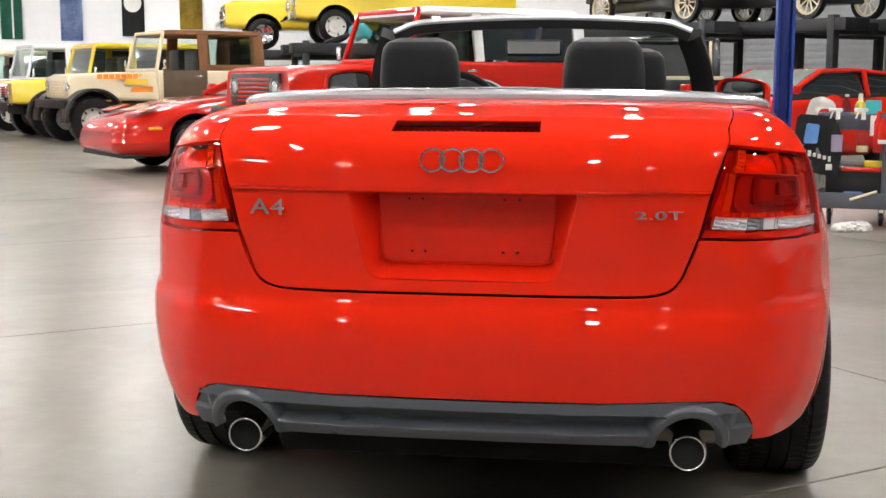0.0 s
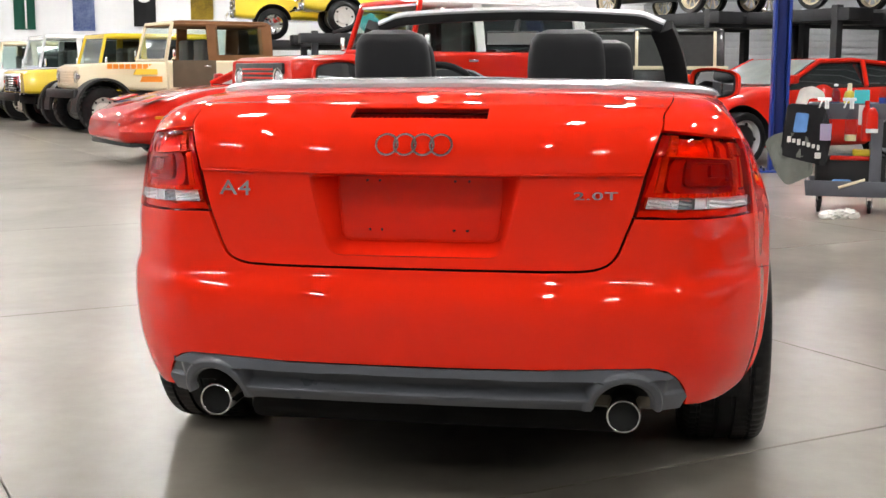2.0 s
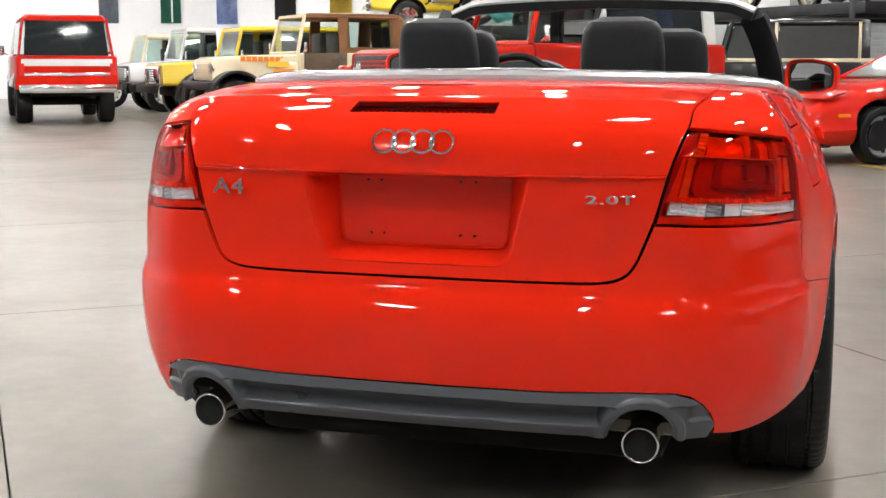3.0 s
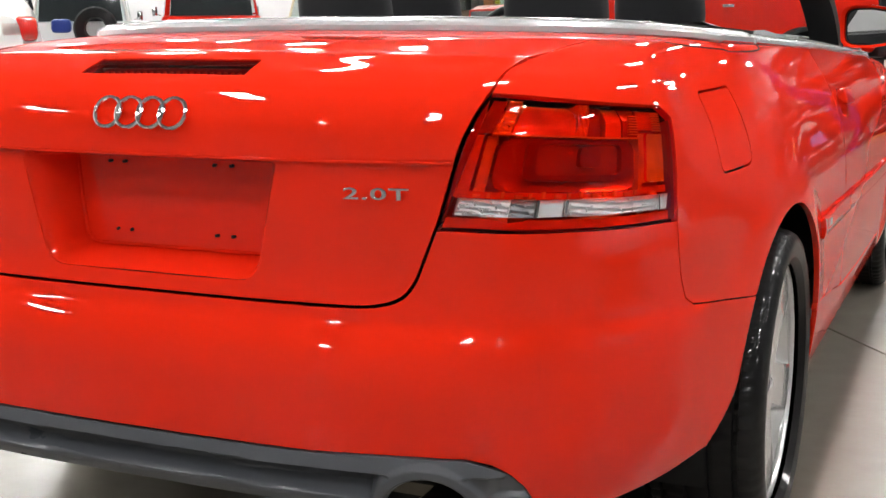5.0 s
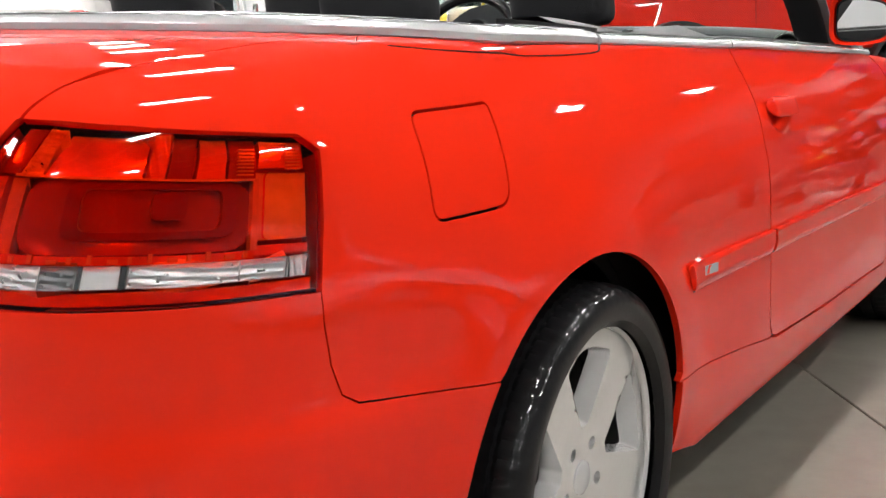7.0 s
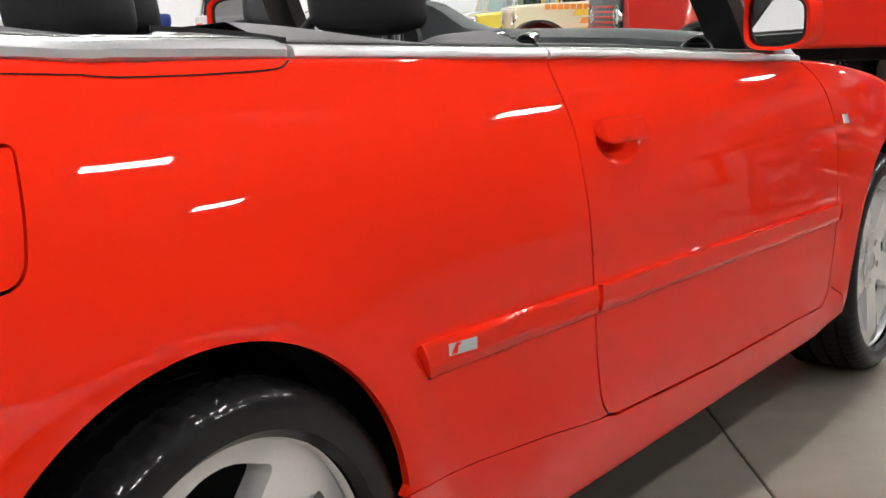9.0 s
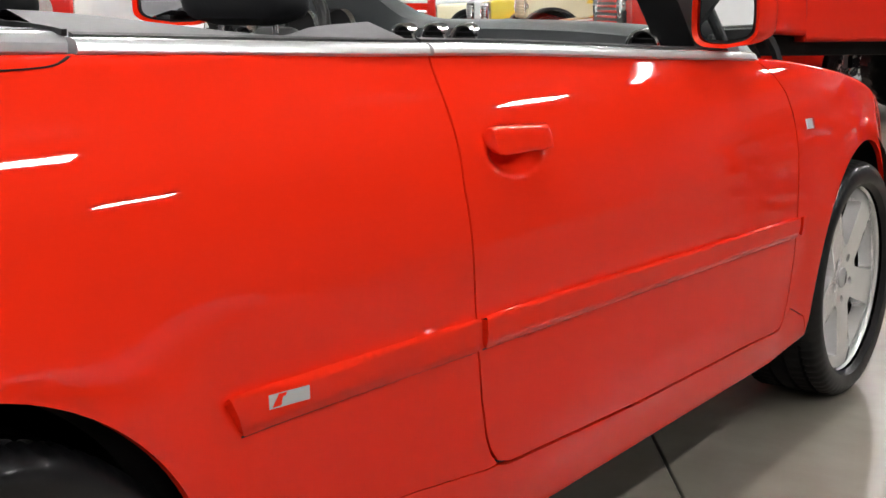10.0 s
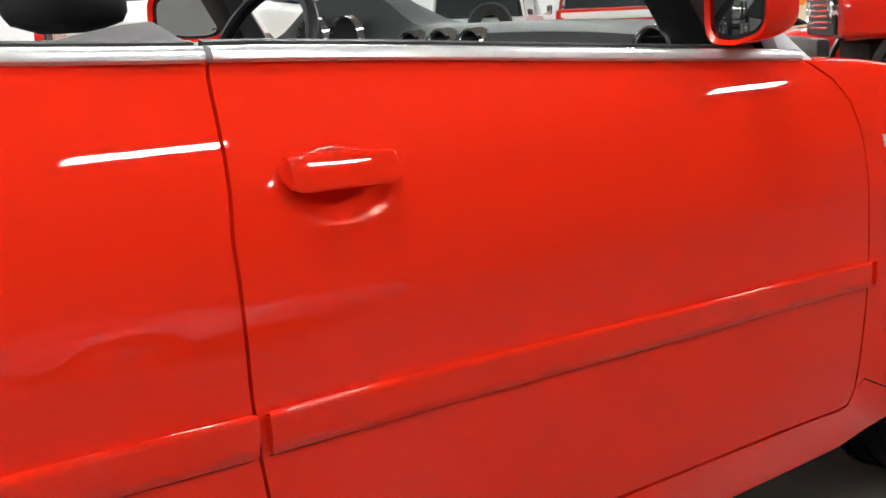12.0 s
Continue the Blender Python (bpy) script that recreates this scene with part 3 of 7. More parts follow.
def diff_poly():
    arcs = []
    for k in range(15):
        a = math.pi * k / 14
        arcs.append((0.487 + 0.066 * math.cos(a), 0.316 + 0.062 * math.sin(a)))
    half = [(0.0, 0.320), (0.30, 0.320), (0.395, 0.318)] + arcs[::-1] + [(0.59, 0.306), (0.640, 0.306)] + DIFF_TOP[::-1][2:]
    return mirror_poly(wall_points(half))


def diff_relief(s, v):
    """A ledge on top, a channel set in below it, a slope out to the lower lip, and collars round the exhausts."""
    z = LOW(np.abs(s)) + v * (SHOULDER(np.abs(s)) - LOW(np.abs(s)))
    a = np.abs(s)
    middle = ease(0.418, 0.395, a)
    outer = ease(0.575, 0.60, a)
    upper = (0.411 - z) / 0.023 * ease(0.385, 0.389, z)
    channel = ease(0.3895, 0.3855, z) * ease(0.346, 0.355, z)
    lip = ease(0.355, 0.346, z)
    d = np.hypot((a - 0.487) / 0.066, (z - 0.316) / 0.062)
    cuff = ease(1.50, 1.34, d)
    body = 0.002 + 0.009 * np.clip(upper, 0, 1) - 0.026 * channel * np.maximum(middle, outer * 0.35 * ease(0.652, 0.632, a)) + (0.010 * lip - 0.25 * np.maximum(0, 0.338 - z)) * middle
    return body * (1 - cuff) + cuff * (0.014 - 0.014 * ease(1.16, 1.0, d))


panel("rear_valance", diff_poly(), DIFFUSER, car, lift=0.002, step=0.0036, relief=diff_relief, label="satin dark grey valance with a sculpted channel")

for side in (-1, 1):
    tip = part("exhaust_tip", bmesh.new(), CHROME, car)
    bm = bmesh.new()
    lathe(bm, [(0.0348, 0.0), (0.0375, -0.003), (0.0392, 0.004), (0.0392, 0.17), (0.0345, 0.17), (0.0342, 0.006), (0.0348, 0.0)], 40, "Y", (side * 0.487, 0.072, 0.302))
    bmesh.ops.recalc_face_normals(bm, faces=bm.faces)
    old = tip.data
    bm.to_mesh(old)
    bm.free()
    old.polygons.foreach_set("use_smooth", [True] * len(old.polygons))
    tagged(tip, "round chrome exhaust tip")
    bm = bmesh.new()
    rod(bm, (side * 0.487, 0.10, 0.302), (side * 0.487, 0.36, 0.302), 0.0346, n=24)
    part("exhaust_pipe", bm, VOID, car)
    # black box added behind the cut-out for the shade inside it
    bm = bmesh.new()
    box(bm, (0.20, 0.02, 0.10), (side * 0.487, 0.20, 0.37), 0.004)
    part("exhaust_shroud", bm, VOID, car)
bm = bmesh.new()
box(bm, (1.10, 0.30, 0.11), (0.07, 0.36, 0.330), 0.04)
part("silencer", bm, shader("dull_steel", (0.15, 0.135, 0.11), 0.5, metal=0.5, vary=0.3, scale=9), car, "dull steel silencer box")


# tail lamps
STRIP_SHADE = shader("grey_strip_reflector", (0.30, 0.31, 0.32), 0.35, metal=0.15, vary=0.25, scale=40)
STRIP_SILVER = shader("bright_strip_reflector", (0.92, 0.93, 0.94), 0.3, metal=0.15, vary=0.2, scale=40)


def tail_lamp(side):
    lamp = empty("tail_lamp")
    lamp.parent = car
    tagged(lamp, "red tail lamp with a clear lower strip")
    flip = side < 0
    panel("housing", wall_points(LAMP), LAMP_RIM, lamp, lift=-0.034, gap=0.004, thick=0.02, mirrored=flip)

    def band(f0, f1, a, b, r=0.0):
        """A patch of the lamp: f up and a to b across, as shares of its face."""
        out = []
        for f, q in ((f0, a), (f0, (a + b) / 2), (f0, b), (f1, b), (f1, (a + b) / 2), (f1, a)):
            z = 0.757 - 0.011 * q + f * (0.199 - 0.023 * q)
            lo, hi = float(np.interp(z, [p[1] for p in LID_LAMP], [p[0] for p in LID_LAMP])), 0.924 + (z - 0.746) * 0.147
            out.append((lo + (hi - lo) * q, z))
        return wall_points(rounded(out, r, 4) if r else out)

    def height(q, v):
        return LOW(np.abs(q)) + v * (SHOULDER(np.abs(q)) - LOW(np.abs(q)))

    def upright_flutes(q, v):
        return 0.0022 * np.sin(np.abs(q) * 2 * math.pi / 0.011)

    def level_flutes(q, v):
        return 0.0016 * np.sin(height(q, v) * 2 * math.pi / 0.0052)

    def dish(q, v):
        """A bowl, deepest in its middle."""
        d = ((np.abs(q) - 0.735) / 0.15) ** 2 + ((height(q, v) - 0.848) / 0.055) ** 2
        return -0.012 * np.clip(1 - d, 0, 1)

    def scoop(q, v):
        """A reflector that leans back towards its top."""
        return -0.014 * ease(0.905, 0.945, height(q, v))

    strip_face = band(0.115, 0.250, 0.040, 0.962)
    side_face = band(0.36, 0.77, 0.815, 0.962, 0.008)
    panel("side_lens", side_face, LENS_SIDE, lamp, gap=0.0, thick=0.005, mirrored=flip, label="orange-red side lens")
    panel("lens", wall_points(LAMP), LENS_RED, lamp, holes=[strip_face, side_face], gap=0.002, hole_gap=0.0003, thick=0.006, mirrored=flip, label="smooth red outer lens")
    panel("lens_rim", wall_points(LAMP), LAMP_DEEP, lamp, holes=[band(0.022, 0.986, 0.012, 0.982)], lift=-0.004, gap=0.003, thick=0.034, mirrored=flip)
    panel("reverse_strip", strip_face, LENS_CLEAR, lamp, gap=0.001, thick=0.004, mirrored=flip, label="clear ribbed strip")
    for q0, q1, flute, mat in ((0.042, 0.235, level_flutes, STRIP_SILVER), (0.235, 0.33, level_flutes, STRIP_SHADE), (0.345, 0.44, None, STRIP_SILVER), (0.46, 0.76, level_flutes, STRIP_SILVER), (0.76, 0.895, level_flutes, STRIP_SILVER), (0.905, 0.960, upright_flutes, STRIP_SILVER)):
        panel("strip_reflector", band(0.117, 0.247, q0, q1), mat, lamp, lift=-0.007, gap=0.0002, thick=0.01, mirrored=flip, relief=flute, step=0.0035 if flute else 0.02)
    panel("strip_backing", strip_face, STRIP_SHADE, lamp, lift=-0.014, gap=0.001, thick=0.004, mirrored=flip)
    for q0, q1 in ((0.334, 0.342), (0.444, 0.456), (0.897, 0.903)):
        panel("strip_divider", band(0.118, 0.242, q0, q1), CHROME, lamp, lift=-0.003, gap=0.0, thick=0.008, mirrored=flip, step=0.03)
    for q0, q1, mat, relief, deep in ((0.02, 0.10, LAMP_BOWL, None, -0.016), (0.105, 0.175, LAMP_AMBER, level_flutes, -0.012), (0.18, 0.46, LAMP_RED, scoop, -0.010), (0.465, 0.525, LAMP_RED, upright_flutes, -0.011), (0.53, 0.61, LAMP_DEEP, None, -0.020), (0.615, 0.705, LAMP_RED, scoop, -0.012), (0.71, 0.80, LAMP_BOWL, scoop, -0.012)):
        panel("reflector", band(0.735, 0.997, q0, q1), mat, lamp, lift=deep, gap=0.001, thick=0.02, mirrored=flip, relief=relief, step=0.012 if relief in (None, scoop) else 0.0035)
    panel("reflector", band(0.345, 0.785, 0.80, 0.975), LAMP_AMBER, lamp, lift=-0.016, gap=0.002, thick=0.02, mirrored=flip, label="bright orange-red side reflector")
    panel("reflector", band(0.80, 0.997, 0.81, 0.975), LAMP_RED, lamp, lift=-0.018, gap=0.002, thick=0.02, mirrored=flip)
    panel("reflector", band(0.255, 0.335, 0.80, 0.975), LAMP_RED, lamp, lift=-0.014, gap=0.002, thick=0.02, mirrored=flip)
    panel("reflector", band(0.27, 0.725, 0.008, 0.075), LAMP_RED, lamp, lift=-0.012, gap=0.002, thick=0.02, mirrored=flip)
    panel("reflector", band(0.27, 0.725, 0.08, 0.135), LAMP_AMBER, lamp, lift=-0.016, gap=0.002, thick=0.02, mirrored=flip)
    panel("reflector", band(0.012, 0.108, 0.01, 0.985), LAMP_RED, lamp, lift=-0.012, gap=0.002, thick=0.01, mirrored=flip)
    panel("lamp_bowl", band(0.30, 0.725, 0.14, 0.79, 0.03), LAMP_BOWL, lamp, lift=-0.012, gap=0.001, thick=0.02, mirrored=flip, relief=dish, step=0.009)
    panel("lamp_frame", band(0.39, 0.715, 0.26, 0.74, 0.016), LAMP_DEEP, lamp, holes=[band(0.435, 0.675, 0.305, 0.70, 0.012)], lift=-0.010, gap=0.0, thick=0.022, mirrored=flip)
    panel("reflector", band(0.246, 0.305, 0.015, 0.80), LAMP_RED, lamp, lift=-0.010, gap=0.001, thick=0.01, mirrored=flip)
    # amber strips painted for the orange glow along the bowl's edges
    panel("light_edge", band(0.30, 0.72, 0.785, 0.803), LAMP_AMBER, lamp, lift=-0.006, gap=0.0, thick=0.012, mirrored=flip, step=0.03)
    # plain dark block inside the bowl
    panel("bulb_seat", band(0.50, 0.66, 0.50, 0.60, 0.01), LAMP_DEEP, lamp, lift=-0.013, gap=0.0, thick=0.012, mirrored=flip, step=0.02)
    panel("light_edge", band(0.722, 0.736, 0.10, 0.80), LAMP_AMBER, lamp, lift=-0.005, gap=0.0, thick=0.012, mirrored=flip, step=0.03)
    # amber dashes carry the painted glow along the lower edge
    for k in range(14):
        q = 0.09 + 0.052 * k
        panel("prism", band(0.258, 0.285 + 0.012 * (k % 3), q, q + (0.012 if k % 3 else 0.028)), LAMP_AMBER, lamp, lift=-0.006, gap=0.0, thick=0.004, mirrored=flip, step=0.03)
    for k in range(8):
        panel("prism", band(0.795 + 0.022 * k, 0.806 + 0.022 * k, 0.895, 0.945), LAMP_AMBER, lamp, lift=-0.010, gap=0.0, thick=0.004, mirrored=flip, step=0.03)
        panel("prism", band(0.755 + 0.022 * k, 0.764 + 0.022 * k, 0.735, 0.785), LAMP_AMBER, lamp, lift=-0.006, gap=0.0, thick=0.004, mirrored=flip, step=0.03)
    return lamp


for side in (-1, 1):
    tail_lamp(side)

# rear quarters with the fuel flap, doors, sills, front wings
FUEL = rounded(side_sz([(0.590, 0.797), (0.756, 0.799), (0.790, 0.936), (0.606, 0.934)]), [0.022, 0.03, 0.012, 0.02])
SILL_SEAM = side_sz([(1.285, 0.412), (1.488, 0.397), (1.70, 0.374), (1.885, 0.348)])
RAIL = [(0.84, 1.99), (0.91, 1.85), (1.03, 1.78), (1.204, 1.70), (1.35, 1.62), (1.454, 1.53), (1.532, 1.42), (1.63, 1.27), (1.70, 1.20), (1.745, 1.18), (1.772, 1.24), (1.788, 1.45), (1.80, 1.70), (1.82, 1.99)]
q_poly = (
    wall_points([(0.592, 0.956), (0.72, 0.944), (0.845, 0.932), (0.922, 0.925), (0.949, 0.905), (0.937, 0.82), (0.924, 0.746)])
    + wall_points(bumper_top[1:])
    + wall_points([p for p in REAR_ARC if (p[1] > 0.568 and p[0] < s_at(0.955)) or (p[0] >= s_at(0.955) and p[1] > 0.415)])
    + wall_points(SILL_SEAM)
    + wall_points(side_sz([p for p in DOOR_REAR if p[1] > 0.345][::-1]))
    + [(s_at(1.882), 1.25), (s_at(1.6), 1.6), (s_at(1.4), 1.85), (s_at(1.262), 1.99)]
    + RAIL[::-1]
    + LID_DECK[::-1]
)
d_poly = wall_points(side_sz(DOOR_REAR)) + wall_points(side_sz(DOOR_LOW)) + wall_points(side_sz(DOOR_FRONT)) + [(s_at(3.0), 1.06), (s_at(2.6), 1.08), (s_at(2.2), 1.12), (s_at(1.882), 1.25)]
sill_poly = (
    wall_points([p for p in REAR_ARC if p[0] > s_at(1.0) and p[1] < 0.415])
    + wall_points(side_sz([(1.5, 0.218), (2.0, 0.217), (2.6, 0.217), (3.1, 0.217)]))
    + wall_points([FRONT_ARC[0]])
    + wall_points(side_sz([(3.22, 0.31), (3.14, 0.345), (3.112, 0.33)]))
    + wall_points(side_sz(DOOR_LOW[::-1]))
    + wall_points(side_sz([(1.945, 0.338), (1.910, 0.347), (1.885, 0.348)]))
    + wall_points(SILL_SEAM[::-1][1:])
)
w_poly = (
    wall_points(side_sz(DOOR_FRONT[::-1]))
    + wall_points(side_sz([(3.14, 0.345), (3.22, 0.31)]))
    + wall_points(FRONT_ARC)
    + wall_points(side_sz([(4.0, 0.26)]) + [(s_at(4.25), 0.3), (s_at(4.3), 0.55)])
    + [(s_at(4.25), 1.25), (s_at(3.9), 1.35), (s_at(3.5), 1.35), (s_at(3.25), 1.42), (s_at(3.0), 1.06)]
)
hood_half = [(s_at(3.10), 1.36), (s_at(3.25), 1.42), (s_at(3.5), 1.35), (s_at(3.9), 1.35), (s_at(4.25), 1.25), (s_at(4.4), 1.0), (s_at(4.4), 1.99), (s_at(3.10), 1.99)]


def door_relief(s, v):
    """The bowl behind the handle."""
    a = np.abs(s)
    z = LOW(a) + np.minimum(v, 1) * (SHOULDER(a) - LOW(a))
    y = np.interp(a, OUT_S, OUT_Y)
    d = np.hypot((y - 1.994) / 0.084, (z - 0.832) / 0.040)
    return -0.026 * ease(1.05, 0.30, d)


REPEATER = shader("clear_repeater", (0.95, 0.96, 0.97), 0.2, metal=0.0, coat=1.0, vary=0.2, scale=60)
for side in (-1, 1):
    flip = side < 0
    quarter = panel("rear_quarter", q_poly, RED, car, holes=[wall_points(FUEL)] if not flip else (), mirrored=flip, step=0.02, gap=0.0008, hole_gap=0.0016)
    if not flip:
        panel("fuel_flap", wall_points(FUEL), RED, quarter, step=0.02, gap=0.0022)
    rail = panel("cover_rail", RAIL + [(1.5, 1.99), (1.2, 1.99)], RED, car, mirrored=flip, step=0.022, gap=0.0024)
    bm = bmesh.new()
    line = soften(RAIL[2:-1], 2)
    sweep(bm, [Vector(skin(side * a, b).tolist()) + Vector(skin_normal(side * a, b).tolist()) * (0.0004 * side) for a, b in line], [(-0.0018, -0.0012), (0.0018, -0.0012), (0.0018, 0.0006), (-0.0018, 0.0006)])
    part("rail_seam", bm, SHADOW_GAP, rail)
    door = panel("door", d_poly, RED, car, mirrored=flip, step=0.0062, relief=door_relief, gap=0.0042)
    panel("sill", sill_poly, RED, car, mirrored=flip, step=0.03)
    wing = panel("front_wing", w_poly, RED, car, mirrored=flip, step=0.025)
    panel("bonnet_half", hood_half, RED, car, mirrored=flip, step=0.035, gap=0.0022)

    s_end = float(OUT_S[-1]) - 0.004
    panel("front_bumper", [(s_at(4.32), 0.06), (s_end, 0.06), (s_end, 1.0), (s_end, 1.99), (s_at(4.42), 1.99), (s_at(4.42), 1.02), (s_at(4.32), 0.92)], RED, car, mirrored=flip, step=0.03)

    # rubbing strips
    def strip_poly(y0, y1, slant):
        f = lambda y: 0.617 - 0.0265 * (y - 1.33)
        g = lambda y: 0.562 - 0.0235 * (y - 1.33)
        return wall_points(rounded(side_sz([(y0, f(y0)), (y0 + slant, g(y0 + slant)), (y1, g(y1)), (y1, f(y1))]), 0.006, 3))

    def strip_relief(s, v):
        y = np.interp(np.abs(s), OUT_S, OUT_Y)
        z = LOW(np.abs(s)) + v * (SHOULDER(np.abs(s)) - LOW(np.abs(s)))
        u = (z - 0.5895 + 0.025 * (y - 1.33)) / 0.0265
        return 0.0115 - 0.0075 * np.clip((-0.45 - u) / 0.55, 0, 1) - 0.005 * ease(0.80, 1.05, u)

    moulding = panel("rubbing_strip", strip_poly(1.326, 1.836, 0.024), RED, quarter, mirrored=flip, gap=0.001, thick=0.014, step=0.009, relief=strip_relief)
    panel("rubbing_strip", strip_poly(1.848, 3.121, 0.004), RED, door, mirrored=flip, gap=0.001, thick=0.014, step=0.009, relief=strip_relief)
    panel("rubbing_strip", strip_poly(3.135, 3.158, 0.004), RED, wing, mirrored=flip, gap=0.001, thick=0.014, step=0.009, relief=strip_relief)
    # black lines painted for the shadow under the strips' lower edges
    for y0, y1, owner in ((1.352, 1.834, quarter), (1.852, 3.119, door)):
        for edge, lo, hi in ((0.562, -0.0012, 0.001),):
            shade_line = [(y, edge + d - 0.0235 * (y - 1.33)) for d, ends in ((lo, (y0, y1)), (hi, (y1, y0))) for y in ends]
            panel("strip_seam", wall_points(side_sz(shade_line)), SHADOW_GAP, owner, mirrored=flip, lift=0.0008, gap=0.0, thick=0.001, step=0.05)
    badge = panel("side_badge", wall_points(side_sz([(1.390, 0.6035), (1.390, 0.586), (1.461, 0.581), (1.461, 0.5985)])), ALU, moulding, mirrored=flip, lift=0.0125, gap=0.0, thick=0.004, step=0.02, label="small silver badge with a red slanted mark")
    panel("badge_mark", wall_points(side_sz([(1.395, 0.5875), (1.409, 0.5865), (1.421, 0.6005), (1.407, 0.6015)])), RED, badge, mirrored=flip, lift=0.0131, gap=0.0, thick=0.001, step=0.02)
    panel("badge_mark", wall_points(side_sz([(1.410, 0.590), (1.420, 0.589), (1.423, 0.596), (1.414, 0.597)])), ALU, badge, mirrored=flip, lift=0.0134, gap=0.0, thick=0.001, step=0.02)

    # door handle
    bm = bmesh.new()
    rings = []
    for i in range(29):
        u = i / 28
        y = 1.917 + 0.166 * u
        zc = 0.853 - 0.005 * u
        base = Vector(skin(s_at(y), v_at(s_at(y), zc)).tolist())
        end = abs(2 * u - 1)
        bulge = math.sqrt(max(0.0, 1 - end**13))
        h = 0.0218 * (0.30 + 0.70 * bulge) * (1 - 0.08 * u)
        ring = []
        for k in range(28):
            a = 2 * math.pi * k / 28
            ca, sa = math.cos(a), math.sin(a)
            out = 0.004 + 0.012 * bulge + 0.0080 * math.copysign(abs(ca) ** 0.40, ca) * (0.4 + 0.6 * bulge)
            rise = h * math.copysign(abs(sa) ** 0.45, sa)
            ring.append(bm.verts.new(base + Vector((out - 0.34 * rise, 0, rise))))
        rings.append(ring)
    for p, q in zip(rings, rings[1:]):
        for k in range(28):
            bm.faces.new((p[k], p[(k + 1) % 28], q[(k + 1) % 28], q[k]))
    bm.faces.new(rings[0][::-1])
    bm.faces.new(rings[-1])
    if flip:
        bmesh.ops.scale(bm, vec=(-1, 1, 1), verts=bm.verts)
    bmesh.ops.recalc_face_normals(bm, faces=bm.faces)
    part("door_handle", bm, RED, door, "body-coloured pull handle")

    # side repeater
    panel("side_repeater", wall_points(rounded(side_sz([(3.203, 0.759), (3.245, 0.758), (3.245, 0.785), (3.203, 0.786)]), 0.006, 3)), LENS_CLEAR, wing, mirrored=flip, lift=0.006, gap=0.0, thick=0.006, step=0.01, label="small clear repeater lamp")
    panel("repeater_backing", wall_points(side_sz([(3.205, 0.761), (3.243, 0.760), (3.243, 0.783), (3.205, 0.784)])), REPEATER, wing, mirrored=flip, lift=0.002, gap=0.0, thick=0.004, step=0.01)

# the bonnet's middle, between its halves
bm = bmesh.new()
rows = []
for y in np.linspace(3.10, 4.40, 24):
    a = Vector(skin(s_at(y), 1.985).tolist())
    rows.append([bm.verts.new((a.x * k / 4, a.y, a.z + 0.004 * (1 - (k / 4) ** 2))) for k in range(-4, 5)])
for p, q in zip(rows, rows[1:]):
    for k in range(8):
        bm.faces.new((p[k], p[k + 1], q[k + 1], q[k]))
bmesh.ops.recalc_face_normals(bm, faces=bm.faces)
part("bonnet_middle", bm, RED, car)

# a black liner added just behind the panels as seam shade, so that seams read as gaps
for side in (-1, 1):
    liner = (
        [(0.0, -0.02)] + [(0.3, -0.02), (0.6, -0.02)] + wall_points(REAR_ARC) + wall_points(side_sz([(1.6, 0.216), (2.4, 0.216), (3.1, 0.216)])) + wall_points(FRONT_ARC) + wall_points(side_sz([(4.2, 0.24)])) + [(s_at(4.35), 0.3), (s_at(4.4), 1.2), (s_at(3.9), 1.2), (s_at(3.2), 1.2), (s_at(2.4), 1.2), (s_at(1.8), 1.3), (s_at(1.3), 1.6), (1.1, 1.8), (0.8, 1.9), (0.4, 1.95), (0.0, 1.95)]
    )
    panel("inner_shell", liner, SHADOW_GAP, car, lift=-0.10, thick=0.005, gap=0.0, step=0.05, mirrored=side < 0)


